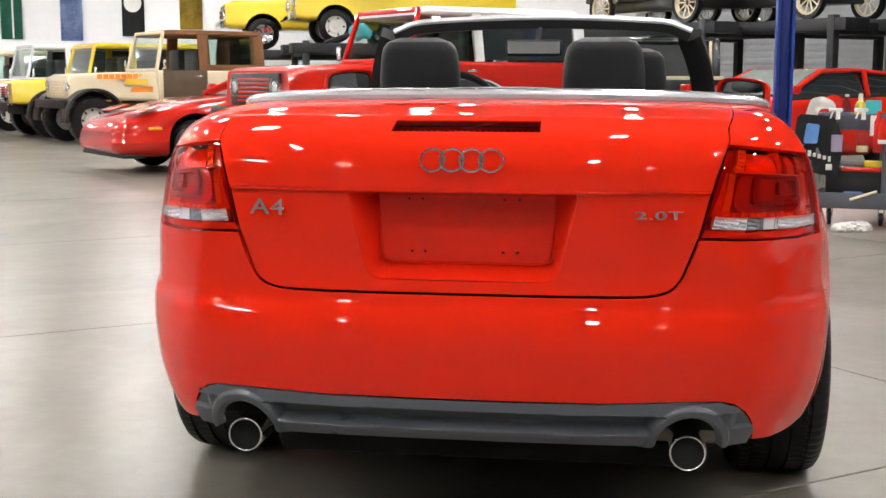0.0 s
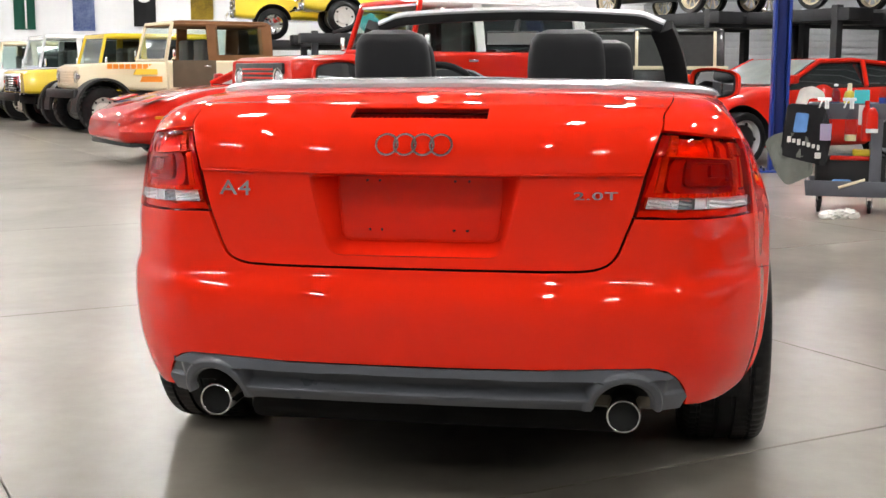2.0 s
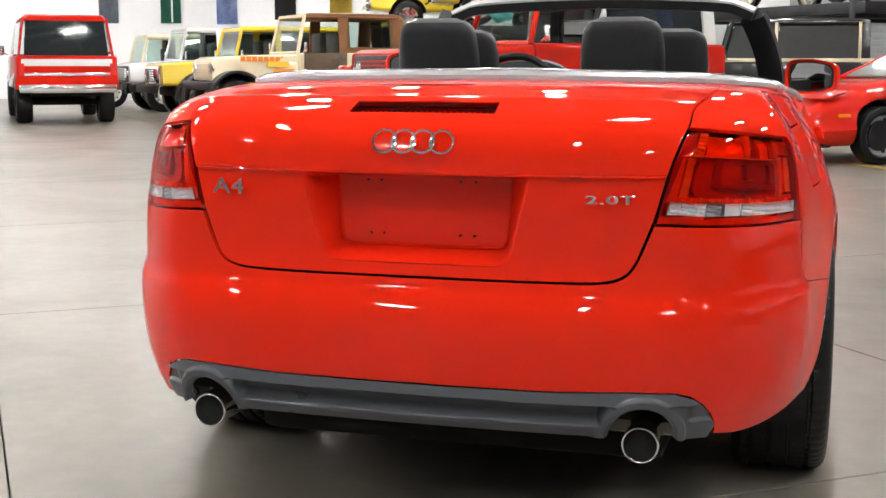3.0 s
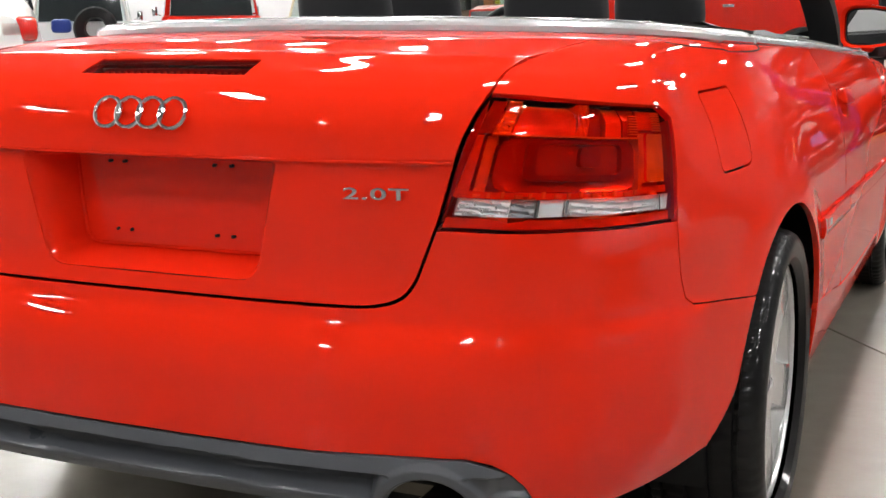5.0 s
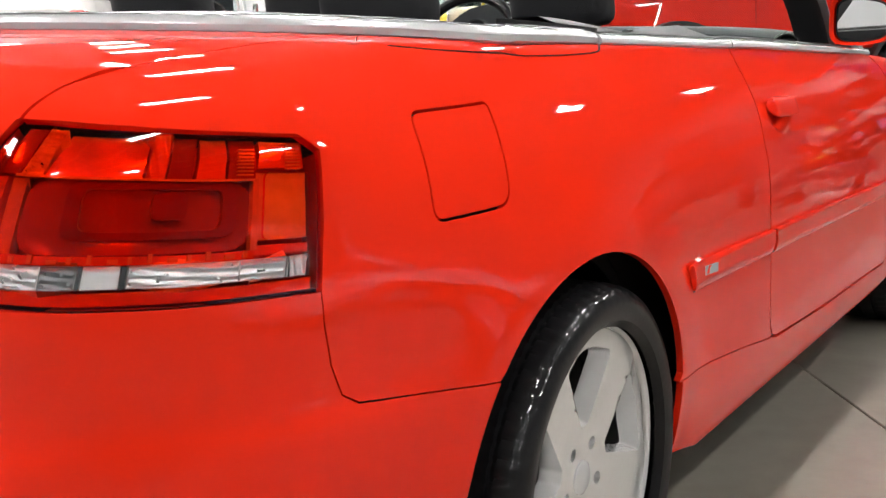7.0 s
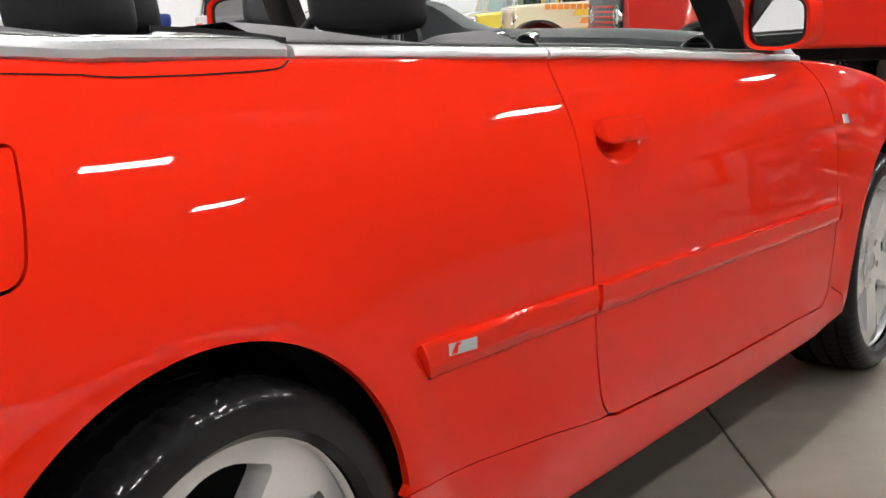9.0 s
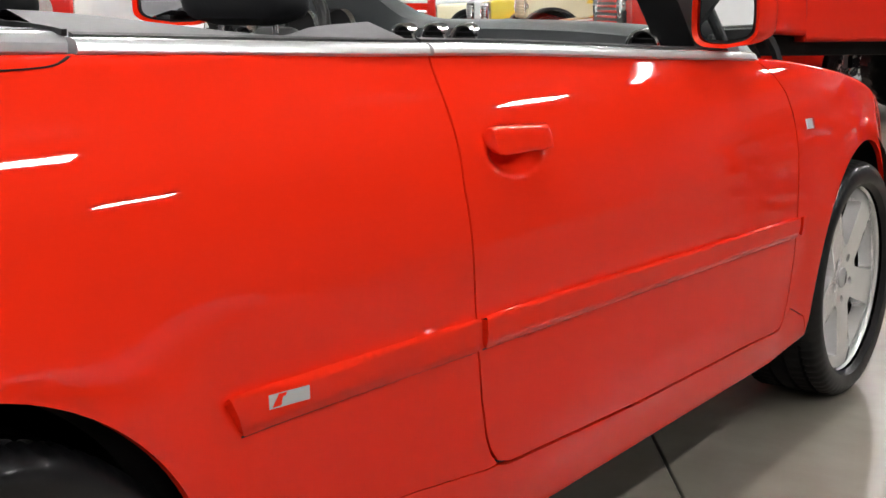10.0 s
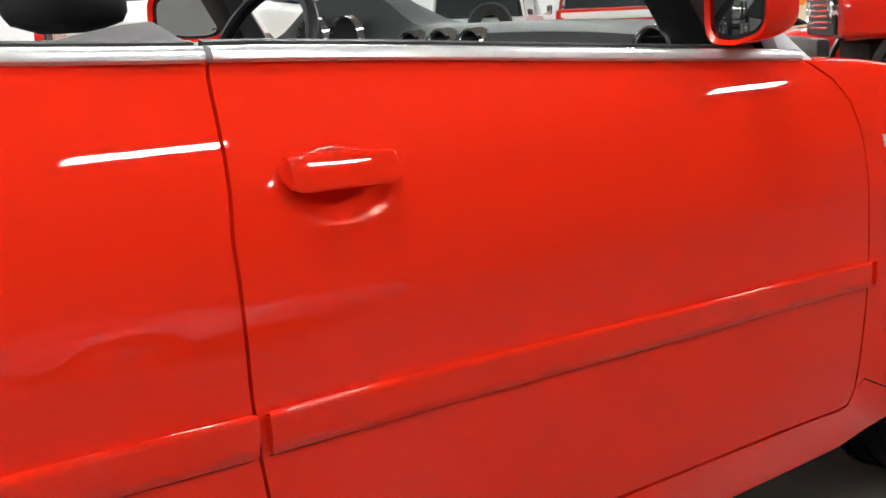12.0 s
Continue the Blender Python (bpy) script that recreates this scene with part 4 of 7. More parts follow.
# ---- the convertible's wheels ----
def wheel_face(x):
    """Five broad spokes: a dished disc with five tapering windows, its edges turned in."""
    rim_r, n = 0.228, 90
    outer = [(rim_r * math.cos(2 * math.pi * i / n), rim_r * math.sin(2 * math.pi * i / n)) for i in range(n)]
    holes = []
    for k in range(5):
        c = math.pi / 2 + 2 * math.pi * k / 5
        shape = [(0.082, -0.13), (0.199, -0.40), (0.208, 0.0), (0.199, 0.40), (0.082, 0.13)]
        pts = [(r * math.cos(c + a), r * math.sin(c + a)) for r, a in shape]
        holes.append([tuple(p) for p in rounded(pts, [0.005, 0.012, 0.05, 0.012, 0.005], 4)])
    for k in range(5):
        c = math.pi / 2 + math.pi / 5 + 2 * math.pi * k / 5
        holes.append([(0.056 * math.cos(c) + 0.0105 * math.cos(a), 0.056 * math.sin(c) + 0.0105 * math.sin(a)) for a in np.linspace(0, 2 * math.pi, 13)[:-1]])
    grid = [(r * math.cos(a), r * math.sin(a)) for r in np.arange(0.012, 0.222, 0.0105) for a in np.linspace(0, 2 * math.pi, max(6, int(r / 0.0022)), endpoint=False)]
    g = np.array(grid)
    ok = np.ones(len(g), bool)
    for h in holes:
        ok &= ~inside(g, h)
        ok &= np.abs(g[:, None, :] - np.array(h)[None]).max(2).min(1) > 0.003
    g = g[ok]
    rings, at, edges = [outer, *holes], 0, []
    for ring in rings:
        edges += [(at + i, at + (i + 1) % len(ring)) for i in range(len(ring))]
        at += len(ring)
    flat = [Vector(p) for ring in rings for p in ring] + [Vector(p) for p in g.tolist()]
    verts, _, faces, *_ = mathutils.geometry.delaunay_2d_cdt(flat, edges, [], 0, 1e-7)
    p = np.array([(v.x, v.y) for v in verts])
    tri = np.array(faces)
    mid = p[tri].mean(1)
    keep = inside(mid, outer)
    for h in holes:
        keep &= ~inside(mid, h)
    tri = tri[keep]
    r, a = np.hypot(p[:, 0], p[:, 1]), np.arctan2(p[:, 1], p[:, 0])
    from_spoke = np.abs((a - math.pi / 2 - math.pi / 5 + math.pi / 5) % (2 * math.pi / 5) - math.pi / 5)
    across = r * np.sin(from_spoke)
    depth = np.interp(r, [0, 0.03, 0.05, 0.10, 0.16, 0.205, 0.228], [-0.016, -0.016, -0.014, -0.008, -0.002, 0.0, -0.002]) - 2.6 * np.clip(across - 0.030, 0, 0.05) ** 2 * ease(0.06, 0.10, r)
    front = np.stack([x + depth, 1.075 * p[:, 0], 1.075 * p[:, 1]], 1)
    tri = np.array([t if np.cross(p[t[1]] - p[t[0]], p[t[2]] - p[t[0]]) > 0 else t[::-1] for t in tri])
    seen = {(int(f[i]), int(f[(i + 1) % 3])) for f in tri for i in range(3)}
    rim = [e for e in seen if (e[1], e[0]) not in seen]
    on = sorted({i for e in rim for i in e})
    link = {i: len(front) + k for k, i in enumerate(on)}
    back = front[on] - (0.036, 0, 0)
    for k in range(5):
        c = math.pi / 2 + 2 * math.pi * k / 5
        mid_y, mid_z = 0.165 * math.cos(c), 0.165 * math.sin(c)
        near = (np.hypot(p[on, 0] - mid_y, p[on, 1] - mid_z) < 0.095) & (r[on] > 0.07) & (r[on] < 0.21)
        toward = np.stack([mid_y - p[on, 0], mid_z - p[on, 1]], 1)
        toward /= np.maximum(np.linalg.norm(toward, axis=1), 1e-6)[:, None]
        back[near, 1:] += 0.008 * toward[near]
    quads = [(e[1], e[0], link[e[0]], link[e[1]]) for e in rim]
    me = bpy.data.meshes.new("wheel_face")
    me.from_pydata(np.concatenate([front, back]).tolist(), [], tri.tolist() + quads)
    me.materials.append(RIM)
    me.polygons.foreach_set("use_smooth", [True] * len(me.polygons))
    me.set_sharp_from_angle(angle=radians(40))
    return me


def tyre_mesh(r, half, rim, n=288):
    """A tyre about the x axis with grooves round it and slanting cuts across the shoulders."""
    bm = bmesh.new()
    prof = [(rim, -half * 0.86), (rim + 0.012, -half * 0.98), (rim + 0.034, -half * 1.03), (r - 0.022, -half * 1.0), (r - 0.010, -half * 0.93), (r - 0.003, -half * 0.82)]
    for k in range(4):
        x = -half * 0.60 + k * half * 0.4
        prof += [(r, x - 0.006 - 0.018), (r, x - 0.006), (r - 0.008, x - 0.004), (r - 0.008, x + 0.004), (r, x + 0.006)]
    prof += [(q, -h) for q, h in prof[:6][::-1]]
    rings = lathe(bm, prof, n, "X")
    for k, ring in enumerate(rings):
        q, h = prof[k]
        if q > r - 0.011 and abs(h) > half * 0.35:
            for i, v in enumerate(ring):
                if (i + int(40 * abs(h))) % 4 == 0:
                    v.co.y *= 1 - 0.0035 / r
                    v.co.z *= 1 - 0.0035 / r
    bmesh.ops.recalc_face_normals(bm, faces=bm.faces)
    return bm


def alloy_wheel(parent, at, flip):
    wheel = empty("wheel", pose(*at, 0, 0, 180 if flip else 0))
    wheel.parent = parent
    tyre = part("tyre", tyre_mesh(0.319, 0.1175, 0.249), RUBBER, wheel)
    face = new("wheel_face", wheel_face(0.088))
    face.parent = wheel
    tagged(face, "silver five-spoke alloy wheel")
    bm = bmesh.new()
    lathe(bm, [(0.244, 0.084), (0.247, 0.090), (0.2505, 0.092), (0.252, 0.086), (0.248, 0.078), (0.240, 0.06), (0.234, 0.04)], 90, "X")
    bmesh.ops.recalc_face_normals(bm, faces=bm.faces)
    part("rim_barrel", bm, RIM, face)
    # barrel, backing disc and brake coloured dark for the shade behind the spokes
    bm = bmesh.new()
    lathe(bm, [(0.234, 0.040), (0.231, 0.02), (0.228, -0.09), (0.24, -0.1)], 60, "X")
    bmesh.ops.recalc_face_normals(bm, faces=bm.faces)
    part("inner_barrel", bm, VOID, wheel, "inner barrel in black for the shade behind the spokes")
    bm = bmesh.new()
    lathe(bm, [(0.0, 0.079), (0.022, 0.079), (0.0285, 0.075), (0.0285, 0.060)], 32, "X")
    bmesh.ops.recalc_face_normals(bm, faces=bm.faces)
    part("hub_cap", bm, ALU, face)
    # dark bolts stand for the shade in their holes
    for k in range(5):
        a = math.pi / 2 + math.pi / 5 + 2 * math.pi * k / 5
        bm = bmesh.new()
        rod(bm, (0.02, 0.056 * math.cos(a), 0.056 * math.sin(a)), (0.052, 0.056 * math.cos(a), 0.056 * math.sin(a)), 0.0085, n=6)
        part("wheel_bolt", bm, STEEL_DARK, face)
    bm = bmesh.new()
    lathe(bm, [(0.0, -0.012), (0.226, -0.012), (0.226, -0.02)], 48, "X")
    bmesh.ops.recalc_face_normals(bm, faces=bm.faces)
    part("back_plate", bm, VOID, wheel)
    bm = bmesh.new()
    lathe(bm, [(0.0, 0.02), (0.07, 0.02), (0.072, 0.0), (0.150, 0.0), (0.150, -0.02), (0.0, -0.02)], 48, "X")
    bmesh.ops.recalc_face_normals(bm, faces=bm.faces)
    part("brake_disc", bm, STEEL_DARK, wheel)
    return wheel


for y in (1.0, 3.65):
    for side in (-1, 1):
        alloy_wheel(car, (side * 0.757 + (0.022 if side < 0 else 0.008) * side * (y < 2), y, 0.3185), side < 0)
        bm = bmesh.new()
        n = 28
        for r0, x0, x1 in ((0.375, 0.50, 0.862),):
            a = [bm.verts.new((side * x0, (0.955 if y < 2 else 3.62) + r0 * math.cos(t), 0.35 + r0 * math.sin(t))) for t in np.linspace(-0.35, math.pi + 0.35, n)]
            b = [bm.verts.new((side * (x1 if y > 2 else min(x1, 0.80)), (0.955 if y < 2 else 3.62) + r0 * math.cos(t), 0.35 + r0 * math.sin(t))) for t in np.linspace(-0.35, math.pi + 0.35, n)]
        for i in range(n - 1):
            bm.faces.new((a[i], a[i + 1], b[i + 1], b[i]))
        bm.faces.new(a)
        part("wheel_arch_liner", bm, VOID, car)
# unseen black boxes that block see-through and deepen the shadow under the car
for nm, size, at, edge in (("floor_pan", (1.16, 3.5, 0.24), (0, 2.45, 0.28), 0.04), ("cross_member", (1.60, 1.9, 0.12), (0, 2.3, 0.29), 0.04), ("engine_tray", (1.16, 3.2, 0.05), (0, 2.50, 0.165), 0.015), ("under_tray", (1.34, 1.9, 0.05), (0, 2.28, 0.160), 0.015), ("rear_axle_cover", (1.02, 0.60, 0.07), (0, 0.70, 0.195), 0.03)):
    bm = bmesh.new()
    box(bm, size, at, edge)
    part(nm, bm, VOID, car)

# ---- bright belt strips and the folded top's cover ----
BELT = [(-0.013, -0.010), (0.010, -0.010), (0.015, -0.006), (0.0135, 0.002), (0.009, 0.007), (-0.002, 0.010), (-0.013, 0.010)]


def belt_point(s, lift=0.0):
    """The foot of the bright strip: the skin's inner edge round the tail, running into the belt line beside the rear seats."""
    t = float(ease(s_at(1.15), s_at(1.85), abs(s)))
    p, q, r = Vector(skin(s, 2.0).tolist()), Vector(skin(s, 1.0).tolist()), Vector(skin(s, 1.6).tolist())
    p += (p - r).normalized() * 0.008 + Vector((0, 0, 0.001))
    q += Vector((-math.copysign(0.006, s), 0, 0.004))
    return p.lerp(q, t) + Vector((0, 0, lift + 0.006))


bm = bmesh.new()
wide = [(-0.034, -0.012), (0.005, -0.012), (0.011, -0.007), (0.0105, 0.003), (0.004, 0.011), (-0.008, 0.0155), (-0.034, 0.019)]
sweep(bm, [belt_point(s) for s in np.linspace(-s_at(1.258), s_at(1.258), 100)], wide)
rear_strip = part("rear_belt_strip", bm, ALU, car, "broad bright aluminium strip round the deck")
bm = bmesh.new()
sweep(bm, [belt_point(s) for s in np.linspace(-s_at(1.256), s_at(1.256), 100)], [(-0.0135, 0.0145), (-0.0110, 0.0145), (-0.0110, 0.0171), (-0.0135, 0.0174)])
part("strip_groove", bm, BLACK, rear_strip, "thin dark line along the strip")


def door_belt(y0, y1, side, name, parent_ob):
    bm = bmesh.new()
    path = []
    for y in np.linspace(y0, y1, 24):
        path.append(belt_point(s_at(y)))
    sweep(bm, path, BELT)
    if side < 0:
        bmesh.ops.scale(bm, vec=(-1, 1, 1), verts=bm.verts)
        bmesh.ops.reverse_faces(bm, faces=bm.faces)
    return part(name, bm, ALU, parent_ob, "bright aluminium belt strip")


for side in (-1, 1):
    door_belt(1.268, 1.877, side, "belt_strip", car)
    door_belt(1.886, 3.03, side, "belt_strip", car)
    bm = bmesh.new()
    sweep(bm, [Vector((side * (belt_point(s_at(y)).x - 0.019), y, belt_point(s_at(y)).z + 0.008)) for y in np.linspace(1.89, 2.93, 24)], [(-0.007, -0.010), (0.007, -0.010), (0.006, 0.006), (-0.004, 0.009)])
    part("window_seal", bm, BLACK, car, "black rubber window seal")
    bm = bmesh.new()
    sweep(bm, [Vector((side * (belt_point(s_at(y)).x - 0.014), y, belt_point(s_at(y)).z + 0.009)) for y in np.linspace(1.28, 1.876, 16)], [(-0.006, -0.010), (0.006, -0.010), (0.005, 0.004), (-0.004, 0.007)])
    part("window_seal", bm, BLACK, car, "black rubber window seal")
    # inner side trim behind the doors, and the doors' inner tops
    for y0, y1, wide_in in ((1.265, 1.880, 0.17), (1.89, 2.95, 0.05)):
        bm = bmesh.new()
        a, b, c = [], [], []
        for y in np.linspace(y0, y1, 16):
            p = belt_point(s_at(y)) + Vector((0.006, 0, -0.010))
            k = 1 if y0 < 1.5 else 0.7
            hump = 0.024 * math.exp(-(((y - 1.875) / 0.08) ** 2)) + 0.024 * float(ease(1.74, 1.27, y)) if y0 < 1.5 else 0
            a.append(bm.verts.new((side * (p.x - 0.014), y, p.z + 0.016)))
            b.append(bm.verts.new((side * (p.x - 0.03 - wide_in * 0.5), y, p.z + 0.026 * k + hump)))
            c.append((bm.verts.new((side * (p.x - 0.03 - wide_in), y, p.z + 0.020 * k + hump)), bm.verts.new((side * (p.x - 0.04 - wide_in), y, p.z - 0.30))))
        for i in range(15):
            bm.faces.new((a[i], a[i + 1], b[i + 1], b[i]))
            bm.faces.new((b[i], b[i + 1], c[i + 1][0], c[i][0]))
            bm.faces.new((c[i][0], c[i + 1][0], c[i + 1][1], c[i][1]))
        bmesh.ops.recalc_face_normals(bm, faces=bm.faces)
        part("inner_trim", bm, GREY_TRIM if y0 < 1.5 else BLACK, car, "grey side trim" if y0 < 1.5 else "")

# hard cover over the stowed top, inside the rear strip
bm = bmesh.new()
rows = []
for s in np.linspace(-s_at(1.25), s_at(1.25), 61):
    e = belt_point(s, 0.013)
    tip = Vector((e.x * 0.80, min(1.22, e.y + 0.48), 1.058 - 0.045 * (e.x / 0.74) ** 2 + 0.030 * float(ease(0.72, 1.15, e.y))))
    row = []
    for k in range(9):
        t = k / 8
        p = e.lerp(tip, t)
        p.z += 0.012 * math.sin(math.pi * t * 0.5) * (1 - (e.x / 0.76) ** 2)
        row.append(bm.verts.new(p))
    row.append(bm.verts.new(tip + Vector((0, 0.01, -0.15))))
    rows.append(row)
for p, q in zip(rows, rows[1:]):
    for k in range(9):
        bm.faces.new((p[k], p[k + 1], q[k + 1], q[k]))
bmesh.ops.recalc_face_normals(bm, faces=bm.faces)
cover = part("top_cover", bm, GREY_TRIM, car, "dark grey cover over the folded soft top")
for side in (-1, 1):
    foot = belt_point(s_at(1.256), 0.014)
    bm = bmesh.new()
    sweep(bm, [Vector((side * foot.x * (1 - 0.20 * t), foot.y - 0.13 * t * t, foot.z + (1.0475 - foot.z) * t + 0.004)) for t in np.linspace(-0.06, 0.9, 12)], [(-0.0035, -0.006), (0.0035, -0.006), (0.0035, 0.0015), (-0.0035, 0.0015)])
    part("cover_seam", bm, BLACK, cover, "black rubber seal at the cover's end")


# ---- cabin ----
def headrest(x, y, top, wide, tall, deep):
    rest = empty("headrest")
    rest.parent = car
    bm = bmesh.new()
    rings = []
    for i in range(15):
        u = i / 14
        z = top - tall + tall * u
        k = (1 - abs(2 * u - 1) ** 9) ** 0.42 if 0 < u < 1 else 0.0
        w, d = (wide / 2) * (0.93 + 0.07 * math.sin(math.pi * (1 - u))) * max(k, 0.55 if i in (0, 14) else k), (deep / 2) * max(k, 0.3)
        w *= 1.05 - 0.13 * u
        lean = -0.035 * u
        ring = []
        for j in range(28):
            a = 2 * math.pi * j / 28
            ca, sa = math.cos(a), math.sin(a)
            ring.append(bm.verts.new((x + w * math.copysign(abs(ca) ** 0.42, ca), y + lean + d * math.copysign(abs(sa) ** 0.7, sa), z)))
        rings.append(ring)
    for p, q in zip(rings, rings[1:]):
        for j in range(28):
            bm.faces.new((p[j], p[(j + 1) % 28], q[(j + 1) % 28], q[j]))
    bm.faces.new(rings[0][::-1])
    bm.faces.new(rings[-1])
    part("cushion", bm, LEATHER, rest, "charcoal leather cushion")
    for dx in (-0.065, 0.065):
        bm = bmesh.new()
        rod(bm, (x + dx, y, top - tall - 0.10), (x + dx, y, top - tall + 0.03), 0.006, n=12)
        part("post", bm, CHROME, rest)
    return rest


def seat(x, y, top, wide):
    chair = empty("seat")
    chair.parent = car
    bm = bmesh.new()
    box(bm, (wide, 0.14, 0.62), (x, y, top - 0.31), 0.06, Matrix.Rotation(radians(12), 3, "X"), 4)
    part("backrest", bm, LEATHER, chair)
    bm = bmesh.new()
    box(bm, (wide, 0.50, 0.16), (x, y + 0.32, top - 0.60), 0.06, None, 4)
    part("cushion", bm, LEATHER, chair)
    for dx in (-0.065, 0.065):
        bm = bmesh.new()
        box(bm, (0.05, 0.04, 0.03), (x + dx, y - 0.06, top + 0.005), 0.01)
        part("headrest_guide", bm, BLACK, chair)


for x in (-0.28, 0.28):
    headrest(x, 1.28, 1.216, 0.248, 0.20, 0.11)
    seat(x, 1.30, 0.985, 0.5)
for x in (-0.365, 0.365):
    headrest(x, 1.91, 1.198, 0.25, 0.178, 0.11)
    seat(x, 1.93, 0.955, 0.50)

bm = bmesh.new()
box(bm, (1.36, 2.0, 0.05), (0, 2.1, 0.36), 0.02)
box(bm, (1.36, 0.06, 0.62), (0, 1.08, 0.68), 0.02)
part("cabin_floor", bm, BLACK, car)

# dashboard with round vents
bm = bmesh.new()
prof = [(2.83, 0.70), (2.85, 0.84), (2.89, 0.90), (2.92, 0.915), (2.938, 0.990), (2.965, 1.006), (3.03, 1.012), (3.15, 1.006), (3.27, 0.975), (3.27, 0.70)]
rows = []
for x in np.linspace(-0.68, 0.68, 41):
    bow = 0.06 * (x / 0.68) ** 2
    drop = 0.026 * (x / 0.68) ** 4
    cowl = 0.085 * math.exp(-(((x + 0.36) / 0.19) ** 4))
    rows.append([bm.verts.new((x, y - bow, z - drop + (cowl if 2.93 < y < 3.1 and z > 0.99 else 0))) for y, z in prof])
for p, q in zip(rows, rows[1:]):
    for k in range(len(prof) - 1):
        bm.faces.new((p[k], q[k], q[k + 1], p[k + 1]))
bmesh.ops.recalc_face_normals(bm, faces=bm.faces)
dash = part("dashboard", bm, shader("dashboard_skin", (0.026, 0.029, 0.033), 0.5, vary=0.15, scale=12, bump=0.4, bump_scale=320), car, "charcoal soft-touch dashboard")
for x in (-0.62, -0.098, 0.0, 0.098, 0.615):
    y, z = 2.927 - 0.06 * (x / 0.68) ** 2, 0.958 - 0.008 * abs(x) / 0.6
    vent = empty("air_vent")
    vent.parent = dash
    bm = bmesh.new()
    lathe(bm, [(0.0345, 0.004), (0.0365, -0.010), (0.041, -0.015), (0.0455, -0.010), (0.047, 0.02)], 36, "Y", (x, y, z))
    bmesh.ops.recalc_face_normals(bm, faces=bm.faces)
    part("vent_ring", bm, CHROME, vent, "chrome ring round an air vent")
    bm = bmesh.new()
    rod(bm, (x, y + 0.004, z), (x, y + 0.02, z), 0.037, n=32)
    part("vent_core", bm, VOID, vent)
    for k in range(5):
        bm = bmesh.new()
        h = -0.024 + 0.012 * k
        box(bm, (2 * math.sqrt(max(0.0001, 0.035**2 - h * h)), 0.012, 0.0025), (x, y + 0.001, z + h))
        part("vent_slat", bm, BLACK, vent, smooth=False)
# steering wheel
bm = bmesh.new()
c, tilt = Vector((-0.365, 2.70, 0.940)), radians(24)
path = []
for i in range(48):
    a = 2 * math.pi * i / 48
    path.append(c + Vector((0.186 * math.cos(a), 0.186 * math.sin(a) * math.sin(tilt), 0.186 * math.sin(a) * math.cos(tilt))))
sweep(bm, path, [(0.016 * math.cos(q), 0.016 * math.sin(q)) for q in np.linspace(0, 2 * math.pi, 11)[:-1]], closed=True, up=(0, -1, 0.4))
wheel_ob = part("steering_wheel", bm, WHEEL_BLACK, car, "black leather steering wheel")
bm = bmesh.new()
box(bm, (0.15, 0.07, 0.11), c + Vector((0, 0.03, 0)), 0.03, Matrix.Rotation(-tilt, 3, "X"), 3)
for dx, dz in ((-0.13, 0.0), (0.13, 0.0), (0.0, -0.12)):
    box(bm, (0.12 if dx else 0.05, 0.025, 0.035 if dx else 0.12), c + Vector((dx, 0.02, dz)), 0.01)
part("hub", bm, BLACK, wheel_ob)
bm = bmesh.new()
rod(bm, c + Vector((0, 0.05, -0.02)), c + Vector((0, 0.36, -0.12)), 0.035)
part("column", bm, BLACK, wheel_ob)
for x in (-0.43, -0.30):
    bm = bmesh.new()
    lathe(bm, [(0.050, 0.0), (0.055, -0.008), (0.058, 0.01)], 36, "Y", (x, 2.90, 0.985))
    bmesh.ops.recalc_face_normals(bm, faces=bm.faces)
    part("dial_ring", bm, CHROME, dash)
    bm = bmesh.new()
    rod(bm, (x, 2.90, 0.985), (x, 2.912, 0.985), 0.052, n=32)
    part("dial_face", bm, BLACK, dash)

# windscreen: frame, glass, mirror
TOP_Y, TOP_Z, FOOT_Y = 2.675, 1.314, 2.97


def header_point(u):
    """Along the windscreen's top edge, u from -1 to 1."""
    return Vector((0.615 * u, TOP_Y + 0.035 * (1 - u * u), TOP_Z + 0.030 * (1 - u * u) - 0.03 * max(0, abs(u) - 0.85) / 0.15))


screen = empty("windscreen")
screen.parent = car
bm = bmesh.new()
sweep(bm, [header_point(u) for u in np.linspace(-1, 1, 33)], [(-0.030, -0.004), (0.028, -0.012), (0.034, 0.0), (0.020, 0.014), (-0.022, 0.016)])
part("frame_top", bm, FRAME_BRIGHT, screen, "bright aluminium frame along the windscreen's top")
bm = bmesh.new()
sweep(bm, [header_point(u) + Vector((0, -0.012, -0.024)) for u in np.linspace(-0.99, 0.99, 33)], [(-0.028, -0.020), (0.03, -0.020), (0.038, 0.014), (-0.036, 0.014)])
part("header_lining", bm, BLACK, screen)
